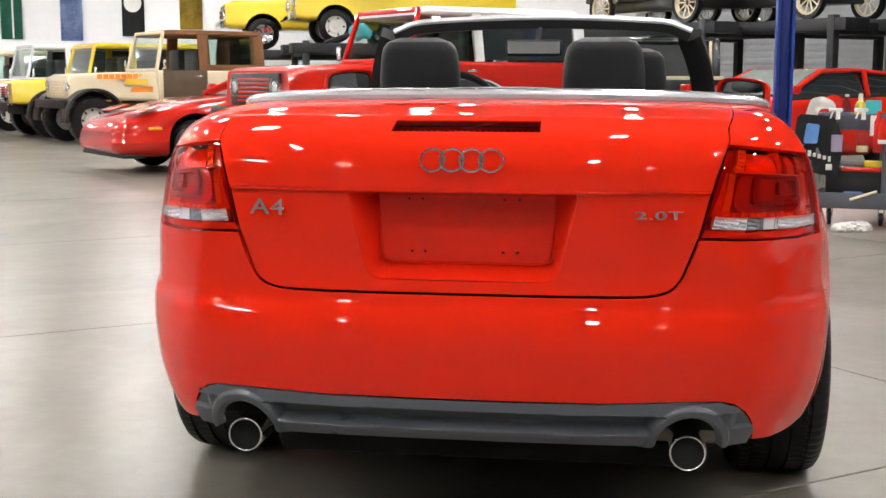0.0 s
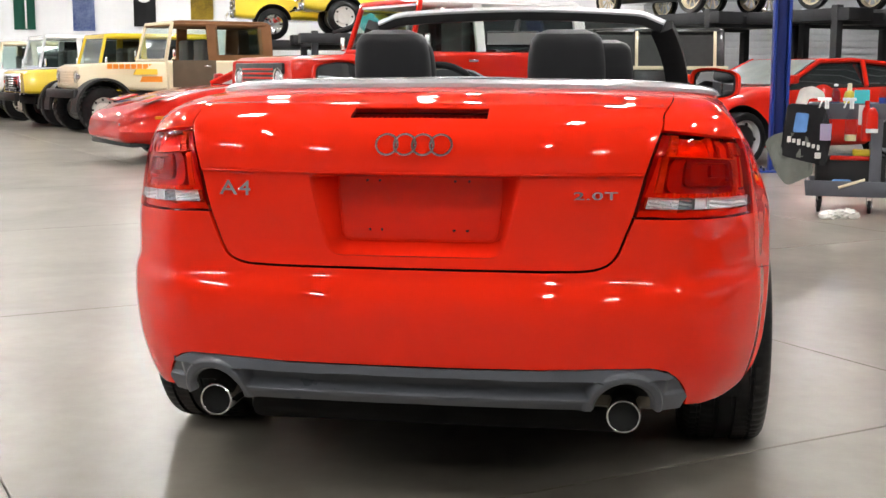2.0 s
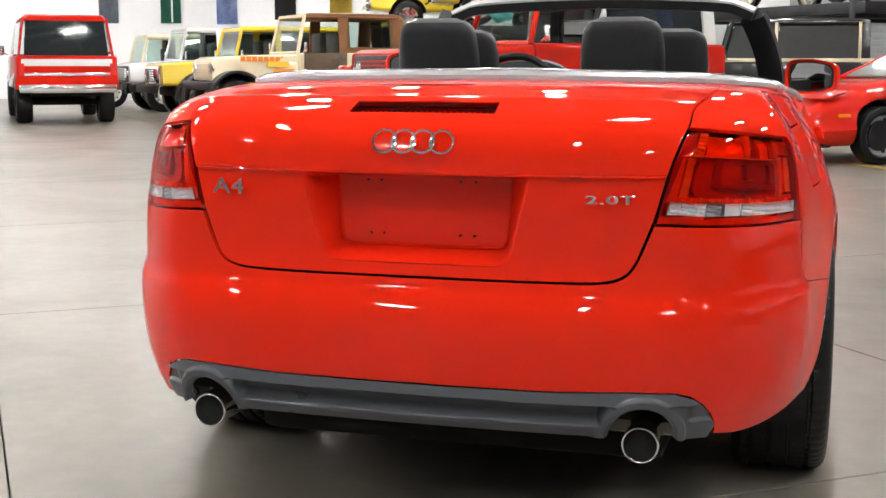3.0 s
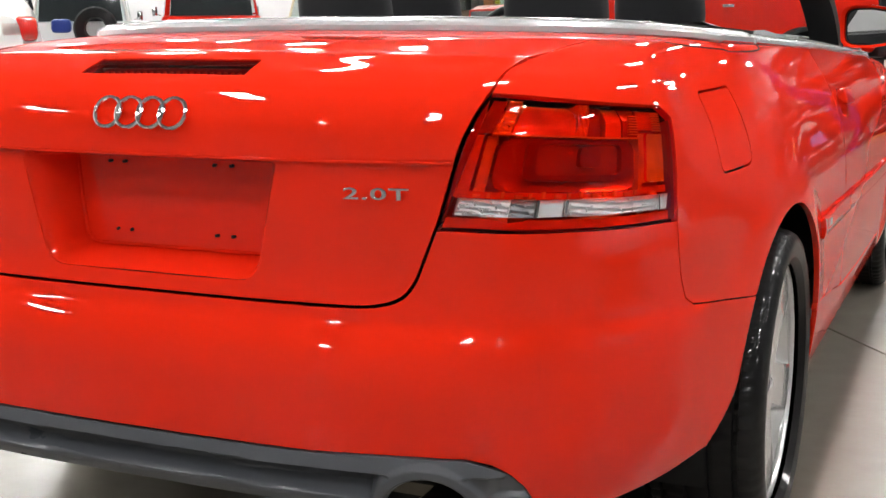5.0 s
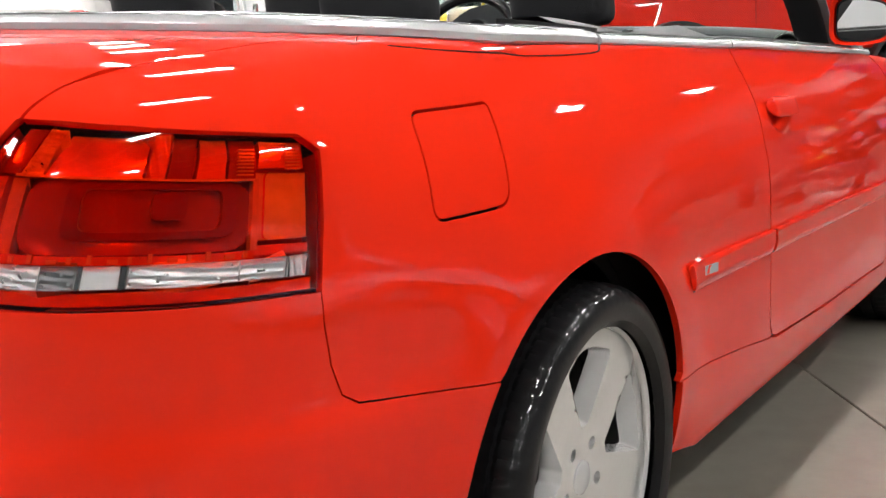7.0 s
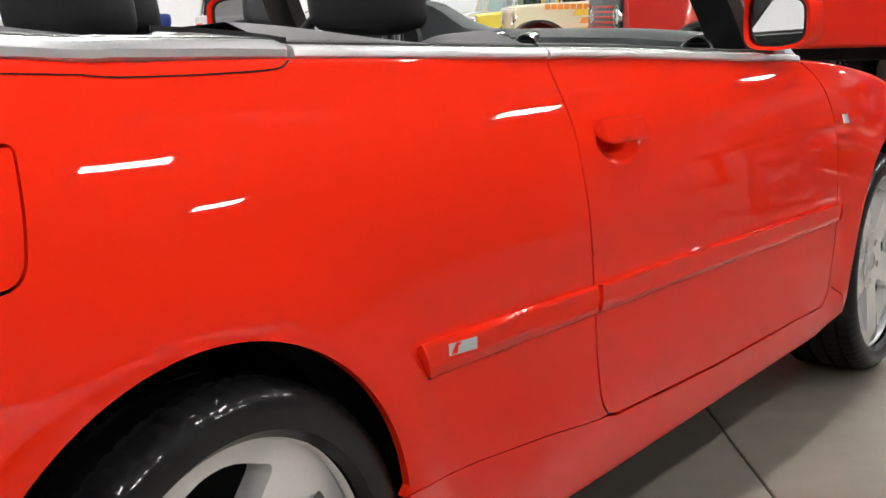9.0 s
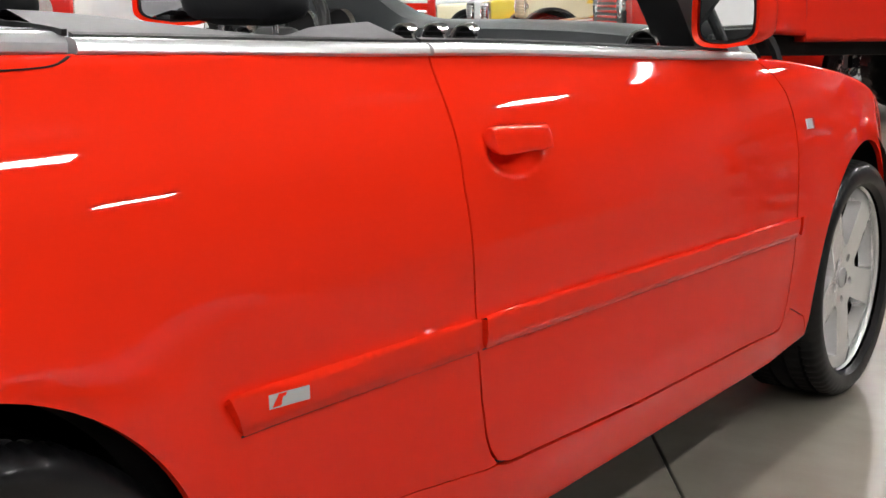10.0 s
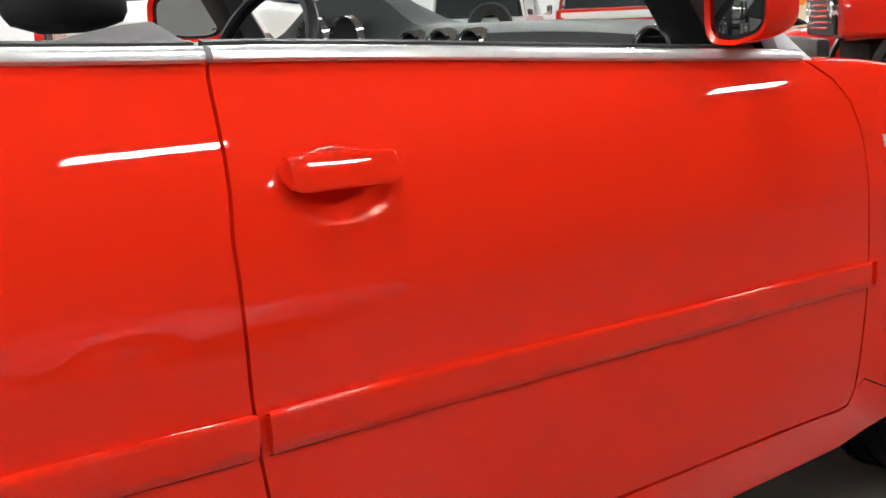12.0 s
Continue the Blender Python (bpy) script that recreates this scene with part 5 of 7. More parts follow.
for side in (-1, 1):
    bm = bmesh.new()
    top, foot = header_point(side * 1.0) + Vector((0, 0, -0.012)), Vector((side * 0.700, 2.935, 0.930))
    path = [top.lerp(foot, t) + Vector((side * 0.02 * math.sin(math.pi * t), 0, 0.012 * math.sin(math.pi * t))) for t in np.linspace(0, 1, 14)]
    sweep(bm, path, [(-0.032, -0.055), (0.026, -0.058), (0.036, 0.0), (0.026, 0.036), (-0.026, 0.036)], up=(1, 0, 0))
    part("pillar", bm, BLACK, screen)
    bm = bmesh.new()
    sweep(bm, [p + Vector((side * 0.010, 0.030, 0.012)) for p in path], [(-0.012, -0.022), (0.012, -0.022), (0.014, 0.022), (-0.012, 0.022)], up=(1, 0, 0))
    part("pillar_trim", bm, ALU, screen, "bright outer trim of the windscreen pillar")
    bm = bmesh.new()
    slab(bm, [(side * 0.800, 2.985, 0.935), (side * 0.800, 3.10, 0.915), (side * 0.785, 3.05, 0.955), (side * 0.765, 2.985, 1.01)], 0.03, (-side, 0, 0), 0.004)
    part("pillar_foot", bm, FOOT_GREY, screen, "grey metal foot of the windscreen pillar")
bm = bmesh.new()
rows = []
for u in np.linspace(-1, 1, 21):
    a, b = header_point(u * 0.97), Vector((0.69 * u, FOOT_Y + 0.34 * (1 - u * u), 0.985 - 0.02 * u * u))
    rows.append([bm.verts.new(a.lerp(b, t) + Vector((0, 0.02 * math.sin(math.pi * t), 0.015 * math.sin(math.pi * t)))) for t in np.linspace(0, 1, 7)])
for p, q in zip(rows, rows[1:]):
    for k in range(6):
        bm.faces.new((p[k], q[k], q[k + 1], p[k + 1]))
glass = part("windscreen_glass", bm, GLASS, screen)
mirror = empty("rear_view_mirror")
mirror.parent = car
bm = bmesh.new()
box(bm, (0.235, 0.035, 0.066), (-0.022, 2.60, 1.219), 0.016, Matrix.Rotation(radians(-4), 3, "X"), 3)
part("mirror_case", bm, BLACK, mirror)
bm = bmesh.new()
box(bm, (0.212, 0.004, 0.050), (-0.022, 2.580, 1.219), 0.001, Matrix.Rotation(radians(-4), 3, "X"), 1)
part("mirror_glass", bm, MIRROR, mirror)
bm = bmesh.new()
rod(bm, (-0.01, 2.61, 1.24), (0.0, 2.69, 1.31), 0.012)
part("mirror_stalk", bm, BLACK, mirror)

# door mirrors
for side in (-1, 1):
    mirror = empty("door_mirror", pose(side * 0.858, 2.838, 1.029 if side > 0 else 1.062, 0, 0, side * -30))
    mirror.parent = car
    bm = bmesh.new()
    rings = []
    for i in range(13):
        u = i / 12
        y = -0.045 + 0.080 * u
        k = math.sqrt(max(0.0, 1 - u**2.6)) if u < 1 else 0.0
        w, h = 0.114 * (0.35 + 0.65 * k), 0.070 * (0.30 + 0.70 * k)
        ring = []
        for j in range(28):
            a = 2 * math.pi * j / 28
            ca, sa = math.cos(a), math.sin(a)
            px = w * math.copysign(abs(ca) ** 0.45, ca)
            pz = h * math.copysign(abs(sa) ** 0.45, sa) * (1.0 - 0.18 * max(0, px / 0.1))
            ring.append(bm.verts.new((side * px, y, pz)))
        rings.append(ring)
    lip = [bm.verts.new(Vector((v.co.x * 0.88, v.co.y + 0.004, v.co.z * 0.88))) for v in rings[0]]
    for p, q in zip([lip] + rings, rings):
        for j in range(28):
            bm.faces.new((p[j], p[(j + 1) % 28], q[(j + 1) % 28], q[j]))
    bm.faces.new(rings[-1])
    bmesh.ops.recalc_face_normals(bm, faces=bm.faces)
    part("mirror_case", bm, RED, mirror)
    bm = bmesh.new()
    c = Vector((0, -0.035, 0))
    verts = []
    for j in range(28):
        a = 2 * math.pi * j / 28
        ca, sa = math.cos(a), math.sin(a)
        px = 0.099 * math.copysign(abs(ca) ** 0.45, ca)
        verts.append(c + Vector((side * px, 0.0, 0.060 * math.copysign(abs(sa) ** 0.45, sa) * (1.0 - 0.18 * max(0, px / 0.1)))))
    slab(bm, verts, 0.006, (0, 1, 0))
    part("mirror_back", bm, BLACK, mirror)
    bm = bmesh.new()
    slab(bm, [c + (v - c) * 0.90 + Vector((0, -0.004, 0)) for v in verts], 0.003, (0, 1, 0))
    part("mirror_glass", bm, MIRROR, mirror)
    bm = bmesh.new()
    sweep(bm, [Vector((side * -0.045, 0.015, -0.040)), Vector((side * -0.085, 0.03, -0.050)), Vector((side * -0.135, 0.03, -0.058))], [(-0.028, -0.013), (0.028, -0.013), (0.022, 0.013), (-0.022, 0.013)])
    part("mirror_arm", bm, RED, mirror)


# ---- vehicles standing in the hall ----
TEAL = shader("teal_plastic", (0.05, 0.45, 0.48), 0.5, vary=0.1, scale=8)
SKY_BLUE = shader("blue_cloth", (0.12, 0.28, 0.62), 0.8, vary=0.2, scale=12)
GREY_CLOTH = shader("grey_cloth", (0.17, 0.18, 0.16), 0.9, vary=0.25, scale=10, bump=0.4, bump_scale=120)
BLACK_CLOTH = shader("black_cloth", (0.012, 0.012, 0.014), 0.9, vary=0.3, scale=10, bump=0.4, bump_scale=120)
WHITE_CLOTH = shader("white_cloth", (0.72, 0.70, 0.66), 0.9, vary=0.2, scale=14, bump=0.5, bump_scale=90)
CART_GREY = shader("grey_cart_plastic", (0.10, 0.105, 0.125), 0.5, vary=0.15, scale=7, bump=0.15, bump_scale=200)
BOTTLE = pane("bottle_plastic", (0.86, 0.88, 0.92), 0.15)
PURPLE_FLUID = shader("violet_fluid", (0.50, 0.42, 0.55), 0.3)
YELLOW_FLUID = shader("yellow_fluid", (0.75, 0.66, 0.35), 0.3)
WHITE_STEEL = shader("white_steel_wheel", (0.72, 0.70, 0.66), 0.4, coat=0.4, vary=0.1, scale=9)
ORANGE = shader("orange_decal", (0.78, 0.24, 0.02), 0.4, coat=0.4)
GOLD = shader("yellow_decal", (0.80, 0.50, 0.04), 0.4, coat=0.4)
TAIL_RED = shader("tail_lamp_red", (0.60, 0.02, 0.015), 0.2, coat=0.8)
SEAT_CABIN_DARK = shader("seat_and_cabin_dark", (0.03, 0.03, 0.03), 0.6, vary=0.2, scale=8)


def loft(bm, rows, n=4, soft=0.5):
    """Joins rounded boxes: rows of (along y, half width, low z, high z, corner radius, top narrowing)."""
    rings = []
    for y, w, z0, z1, r, tuck in rows:
        ring = []
        for cx, cz, a0 in ((1, -1, -90), (1, 1, 0), (-1, 1, 90), (-1, -1, 180)):
            for k in range(n + 1):
                a = radians(a0 + 90 * k / n)
                top = cz > 0
                ww = w - (tuck if top else 0)
                px = cx * (ww - r) + r * math.cos(a)
                pz = (z1 - r if top else z0 + r) + r * math.sin(a)
                ring.append(bm.verts.new((px, y, pz)))
        rings.append(ring)
    m = len(rings[0])
    for p, q in zip(rings, rings[1:]):
        for k in range(m):
            bm.faces.new((p[k], q[k], q[(k + 1) % m], p[(k + 1) % m]))
    bm.faces.new(rings[0])
    bm.faces.new(rings[-1][::-1])
    bmesh.ops.recalc_face_normals(bm, faces=bm.faces)
    return bm


def simple_wheel(thing, x, y, z, r, wide, rim, face, knobs=0, name="wheel", spokes=0, dark=False):
    wheel = empty(name, pose(x, y, z, 0, 0, 0 if x > 0 else 180))
    wheel.parent = thing
    bm = bmesh.new()
    h = wide / 2
    prof = [(rim, -h * 0.85), (rim + 0.02, -h), (r - 0.04, -h), (r - 0.01, -h * 0.85), (r, -h * 0.6), (r, h * 0.6), (r - 0.01, h * 0.85), (r - 0.04, h), (rim + 0.02, h), (rim, h * 0.85)]
    rings = lathe(bm, prof, 72, "X")
    if knobs:
        for k in (2, 3, 4, 5, 6, 7):
            for i, v in enumerate(rings[k]):
                if (i + k) % 3 == 0:
                    v.co.y *= 1 - 0.022 / r
                    v.co.z *= 1 - 0.022 / r
    bmesh.ops.recalc_face_normals(bm, faces=bm.faces)
    part("tyre", bm, RUBBER, wheel)
    bm = bmesh.new()
    lathe(bm, [(0.0, h * 0.62), (0.045, h * 0.62), (0.05, h * 0.42), (rim * 0.62, h * 0.50), (rim * 0.72, h * 0.25), (rim * 0.93, h * 0.30), (rim, h * 0.80), (rim + 0.012, h * 0.92)], 48, "X")
    bmesh.ops.recalc_face_normals(bm, faces=bm.faces)
    disc = part("rim", bm, face, wheel)
    if dark:
        bm = bmesh.new()
        lathe(bm, [(0.0, h * 0.66), (rim * 0.4, h * 0.64), (rim * 0.72, h * 0.52), (rim * 0.74, h * 0.3)], 40, "X")
        bmesh.ops.recalc_face_normals(bm, faces=bm.faces)
        part("rim_centre", bm, BLACK, disc)
    for k in range(spokes):
        a = 2 * math.pi * k / spokes
        bm = bmesh.new()
        rod(bm, (h * 0.36, 0.80 * rim * math.cos(a), 0.80 * rim * math.sin(a)), (h * 0.42, 0.80 * rim * math.cos(a), 0.80 * rim * math.sin(a)), rim * 0.10, n=10)
        part("vent_hole", bm, VOID, disc)
    return wheel


def pane_slab(name, points, thing, material=None, way=(0, 1, 0), deep=0.012):
    bm = bmesh.new()
    slab(bm, points, deep, way)
    return part(name, bm, material or DARK_GLASS, thing, smooth=False)


def side_window(thing, y0, y1, z0, z1, w0, w1, lean0=0.0, lean1=0.0, material=None):
    """A window in each flank, from a low half width w0 to a high one w1."""
    for side in (-1, 1):
        pts = [(side * w0, y0, z0), (side * w0, y1, z0), (side * w1, y1 - lean1, z1), (side * w1, y0 + lean0, z1)]
        pane_slab("side_window", pts, thing, material, (side, 0, 0), 0.008)


def lamp_disc(thing, x, y, z, r, material, ring=CHROME):
    bm = bmesh.new()
    lathe(bm, [(r * 0.88, 0.0), (r, 0.012), (r * 1.06, 0.0), (r * 1.06, -0.03)], 28, "Y", (x, y, z))
    bmesh.ops.recalc_face_normals(bm, faces=bm.faces)
    bezel = part("headlamp", bm, ring, thing)
    bm = bmesh.new()
    lathe(bm, [(0.0, 0.012), (r * 0.5, 0.009), (r * 0.9, -0.005)], 28, "Y", (x, y, z))
    bmesh.ops.recalc_face_normals(bm, faces=bm.faces)
    part("lens", bm, material, bezel)


def flare(thing, x, y, z, r, wide, material):
    """A broad lip over a wheel."""
    bm = bmesh.new()
    side = 1 if x > 0 else -1
    path = [Vector((x, y + r * math.cos(a), z + r * math.sin(a))) for a in np.linspace(-0.1, math.pi + 0.1, 20)]
    sweep(bm, path, [(-0.02, -wide), (0.02, -wide), (0.02, wide), (-0.02, wide)], up=(side, 0, 0))
    part("wheel_flare", bm, material, thing)


def cut_wells(bodies, wells):
    """Opens round wheel wells, dark inside, through body shells; wells are (x0, x1, y, z, r) on one side."""
    thing = bodies[0].parent
    bm = bmesh.new()
    for x0, x1, y, z, r in wells:
        for side in (-1, 1):
            rod(bm, (side * x0, y, z), (side * x1, y, z), r, n=40)
    cutter = mesh_object("wheel_well", bm, VOID, thing, smooth=False)
    for body in bodies:
        cut = body.modifiers.new("wells", "BOOLEAN")
        cut.object, cut.solver, cut.material_mode = cutter, "EXACT", "TRANSFER"
        bpy.context.view_layer.update()
        done = bpy.data.meshes.new_from_object(body.evaluated_get(bpy.context.evaluated_depsgraph_get()))
        body.modifiers.clear()
        body.data = done
        done.set_sharp_from_angle(angle=radians(34))
    bpy.data.objects.remove(cutter)


def off_roader(name, m, paint, roof, label, tyre=0.39, lift=0.0, rim_mat=WHITE_STEEL, soft_top=False, grille_mat=CHROME, long=3.9, flares=BLACK, category="off-roader", knobs=1, cab=1.22, nose=None, axle=0.72, front=None, side_glass=None):
    """A boxy two-door off-roader: body, bonnet, windscreen, roof, lamps, grille, bumpers, wheels."""
    car_ob = empty(name, m)
    tagged(car_ob, label, category)
    L, W, z0 = long / 2, 0.86, 0.52 + lift
    F = front or L
    belt, bonnet = z0 + 0.58, z0 + 0.56
    bm = bmesh.new()
    loft(bm, [(-L, W - 0.02, z0 + 0.05, belt - 0.02, 0.05, 0.02), (-L + 0.06, W, z0, belt, 0.05, 0.02), (0.42, W, z0, belt, 0.05, 0.02), (0.50, W, z0, belt, 0.05, 0.02)])
    shell = part("body", bm, paint, car_ob)
    bm = bmesh.new()
    N = nose or W
    loft(bm, [(0.50, W if not nose else nose + 0.10, z0 + 0.05, bonnet, 0.06, 0.06), (1.3, N - 0.02, z0 + 0.08, bonnet - 0.02, 0.07, 0.07), (F - 0.10, N - 0.04, z0 + 0.08, bonnet - 0.05, 0.07, 0.07), (F - 0.02, N - 0.06, z0 + 0.10, bonnet - 0.09, 0.05, 0.05)])
    hood = part("bonnet", bm, paint, car_ob)
    cut_wells([shell, hood], [(0.50, 1.0, y, tyre + 0.02, tyre + 0.07) for y in (F - axle, -L + 0.86)])
    bm = bmesh.new()
    box(bm, (1.20, 0.04, 0.34), (0, F - 0.005, z0 + 0.28), 0.015)
    grille = part("grille", bm, grille_mat, car_ob)
    for k in range(6):
        bm = bmesh.new()
        box(bm, (0.78, 0.014, 0.022), (0, F + 0.02, z0 + 0.16 + 0.045 * k), 0.005)
        part("grille_bar", bm, paint if grille_mat is not CHROME else BLACK, grille)
    for x in (-0.50, 0.50):
        lamp_disc(car_ob, x, F + 0.012, z0 + 0.30, 0.10, LENS_LAMP)
    for y, nm in ((F + 0.12, "front_bumper"), (-L - 0.09, "rear_bumper")):
        bm = bmesh.new()
        box(bm, (1.62, 0.10, 0.15), (0, y, z0 + 0.02), 0.03)
        part(nm, bm, BLACK if flares else CHROME, car_ob)
    # windscreen and roof
    ft, top = 0.50, z0 + cab
    bm = bmesh.new()
    for a, b in (((-0.72, ft, belt), (-0.64, ft - 0.16, top)), ((0.72, ft, belt), (0.64, ft - 0.16, top)), ((-0.64, ft - 0.16, top), (0.64, ft - 0.16, top)), ((-0.72, ft, belt), (0.72, ft, belt))):
        rod(bm, a, b, 0.032, n=10)
    part("windscreen_frame", bm, paint, car_ob)
    pane_slab("windscreen_glass", [(-0.70, ft, belt), (0.70, ft, belt), (0.62, ft - 0.16, top), (-0.62, ft - 0.16, top)], car_ob, GLASS, (0, 0.3, 0.1), 0.01)
    rear_top = -L + 0.10
    bm = bmesh.new()
    loft(bm, [(rear_top, 0.66, top - 0.05, top + 0.03, 0.035, 0.04), (rear_top + 0.12, 0.72, top - 0.06, top + 0.055, 0.05, 0.05), (ft - 0.3, 0.70, top - 0.06, top + 0.05, 0.05, 0.05), (ft - 0.14, 0.66, top - 0.05, top + 0.02, 0.03, 0.04)])
    part("roof", bm, roof, car_ob)
    for side in (-1, 1):
        spans = [(-0.42, -0.30), (rear_top, rear_top + 0.16)] if not soft_top else [(-0.46, -0.26), (rear_top, rear_top + 0.26)]
        for y0, y1 in spans:
            bm = bmesh.new()
            slab(bm, [(side * 0.80, y0, belt - 0.01), (side * 0.80, y1, belt - 0.01), (side * 0.70, y1, top), (side * 0.70, y0, top)], 0.035, (-side, 0, 0), 0.006)
            part("roof_pillar", bm, roof, car_ob)
        if soft_top:
            bm = bmesh.new()
            slab(bm, [(side * 0.868, -0.36, z0 + 0.12), (side * 0.868, 0.44, z0 + 0.12), (side * 0.868, 0.44, belt), (side * 0.868, -0.36, belt)], 0.012, (side, 0, 0), 0.004)
            part("canvas_door", bm, BROWN_DOOR, car_ob, "brown canvas half door")
            bm = bmesh.new()
            slab(bm, [(side * 0.79, rear_top + 0.2, belt), (side * 0.79, -0.4, belt), (side * 0.785, -0.4, belt + 0.10), (side * 0.785, rear_top + 0.2, belt + 0.10)], 0.02, (-side, 0, 0), 0.004)
            part("canvas_band", bm, roof, car_ob)
    side_window(car_ob, rear_top + 0.2, -0.42, belt + 0.10 if soft_top else belt + 0.02, top - 0.07, 0.785, 0.715, material=side_glass or (DARK_GLASS if not soft_top else GLASS))
    if not soft_top:
        side_window(car_ob, -0.30, 0.44, belt + 0.02, top - 0.07, 0.80, 0.71, 0.0, 0.13, side_glass or GLASS)
    bm = bmesh.new()
    slab(bm, [(-0.70, rear_top, belt), (0.70, rear_top, belt), (0.64, rear_top + 0.04, top), (-0.64, rear_top + 0.04, top)], 0.02, (0, -1, 0))
    part("rear_window", bm, DARK_GLASS, car_ob, smooth=False)
    for x in (-0.36, 0.36):
        bm = bmesh.new()
        box(bm, (0.46, 0.14, 0.62), (x, -0.30, belt + 0.06), 0.05)
        part("seat", bm, SEAT_CABIN_DARK, car_ob)
    for side in (-1, 1):
        for y in (F - axle, -L + 0.86):
            simple_wheel(car_ob, side * 0.70, y, tyre, tyre, 0.27, 0.21, rim_mat, knobs, spokes=8)
            if flares:
                flare(car_ob, side * (0.88 if not nose or y < 0 else 0.79), y, tyre + 0.02, tyre + 0.09, 0.06 if not nose or y < 0 else 0.15, flares)
        bm = bmesh.new()
        box(bm, (0.02, 0.13, 0.03), (side * 0.875, -0.20, belt - 0.10), 0.006)
        part("door_handle", bm, CHROME, car_ob)
        bm = bmesh.new()
        box(bm, (0.10, 0.03, 0.17), (side * 0.96, 0.44, belt + 0.10), 0.02)
        rod(bm, (side * 0.84, 0.44, belt + 0.02), (side * 0.95, 0.44, belt + 0.06), 0.01)
        part("door_mirror", bm, CHROME, car_ob)
        bm = bmesh.new()
        box(bm, (0.11, 0.03, 0.22), (side * 0.76, -L - 0.005, z0 + 0.34), 0.012)
        part("tail_lamp", bm, TAIL_RED, car_ob)
    bm = bmesh.new()
    box(bm, (1.2, F + L - 0.5, 0.16), (0, (F - L) / 2, z0 - 0.04), 0.03)
    for y in (F - axle, -L + 0.86):
        rod(bm, (-0.6, y, tyre), (0.6, y, tyre), 0.05)
    part("chassis", bm, VOID, car_ob)
    return car_ob


LENS_LAMP = shader("headlamp_glass", (0.70, 0.72, 0.74), 0.12, metal=0.6, coat=1.0)
BROWN_DOOR = shader("brown_canvas_door", (0.115, 0.078, 0.048), 0.75, vary=0.2, scale=6, bump=0.3, bump_scale=150)


def bar_row(thing, x, y, z, count, size, gap, material, name="lettering_bar", way=1):
    """Unreadable lettering as plain bars."""
    for k in range(count):
        bm = bmesh.new()
        box(bm, (0.006, size[0], size[1]), (x, y + way * k * (size[0] + gap), z), 0.002)
        part(name, bm, material, thing, smooth=False)


# cream off-roader with a brown canvas roof
jeep = off_roader("cream_off_roader", pose(-7.59, 18.69, 0, 0, 0, 132), CREAM, BROWN_CLOTH, "cream off-roader with a brown canvas roof and striped bonnet", tyre=0.40, lift=0.13, soft_top=True, grille_mat=CREAM, nose=0.66, long=3.2, axle=0.34, front=1.98)
bar_row(jeep, -0.655, 0.74, 1.125, 8, (0.088, 0.085), 0.016, ORANGE)
for k, mat in enumerate((GOLD, ORANGE)):
    y0, y1, z = 0.66 - 0.08 * k, 1.06 - 0.10 * k, 0.985 - 0.125 * k
    x0, x1 = 0.15 * (y0 - 0.5) - 0.752, 0.15 * (y1 - 0.5) - 0.752
    bm = bmesh.new()
    slab(bm, [(x0, y0, z), (x1, y1, z), (x1, y1 - 0.05, z + 0.095), (x0, y0, z + 0.095)], 0.05, (1, 0, 0))
    part("stripe", bm, mat, jeep, smooth=False)
off_roader("yellow_off_roader", pose(-9.64, 20.6, 0, 0, 0, 131), YELLOW, YELLOW, "bright yellow boxy off-roader with a chrome grille", lift=0.02, tyre=0.38, grille_mat=CHROME, knobs=0, cab=1.17)
off_roader("white_off_roader", pose(-12.0, 22.9, 0, 0, 0, 131), SILVER_PAINT, WHITE, "white and silver boxy off-roader parked in the row", lift=0.01, tyre=0.38, grille_mat=BLACK, knobs=0, front=1.62)
off_roader("tan_off_roader", pose(-14.1, 25.0, 0, 0, 0, 131), CREAM, CREAM, "pale tan off-roader at the end of the row", lift=-0.08, tyre=0.36, grille_mat=BLACK, knobs=0)
off_roader("red_off_roader", pose(-1.965, 11.337, 0, 0, 0, 131), RED_FAR, WHITE, "lifted red off-roader with a white roof and knobbly tyres", tyre=0.42, lift=0.18, cab=1.12, grille_mat=BLACK)
hauler = off_roader("red_estate_truck", pose(-12.58, 18.35, 0, 0, 0, 37), RED_FAR, RED_FAR, "red estate truck seen from behind with a white stripe", lift=0.08, tyre=0.36, flares=None, long=4.6, grille_mat=CHROME, knobs=0)
for z, h, mat, nm in ((1.06, 0.12, WHITE, "tailgate_stripe"), (0.86, 0.05, CHROME, "tailgate_trim")):
    bm = bmesh.new()
    box(bm, (1.50, 0.02, h), (0, -2.305, z), 0.006)
    part(nm, bm, mat, hauler)
# its side windows are opaque and dark, painted for the unlit cabin
off_roader("black_off_roader", pose(0.1, 19.6, 0, 0, 0, 95), BLACK_PAINT, BLACK_PAINT, "black hardtop off-roader with cream window trim", tyre=0.38, grille_mat=BLACK, knobs=0, side_glass=SEAT_CABIN_DARK)


far_black = [o for o in bpy.data.objects if o.name == "black_off_roader"][0]
for nm, size, at in (("cream_trim", (0.012, 3.6, 0.06), (-0.872, -0.1, 1.115)), ("cream_trim", (0.02, 0.05, 0.62), (-0.80, -1.68, 1.42)), ("cream_trim", (0.02, 0.05, 0.62), (-0.80, -0.36, 1.42))):
    bm = bmesh.new()
    box(bm, size, at, 0.005, Matrix.Rotation(radians(8), 3, "Y") if size[2] > 0.5 else None)
    part(nm, bm, CREAM, far_black)
tail_guard = off_roader("white_off_roader", pose(-14.35, 17.05, 0, 0, 0, 37), SILVER_PAINT, WHITE, "silver off-roader seen from behind with a spare wheel", tyre=0.37, grille_mat=BLACK, knobs=0)
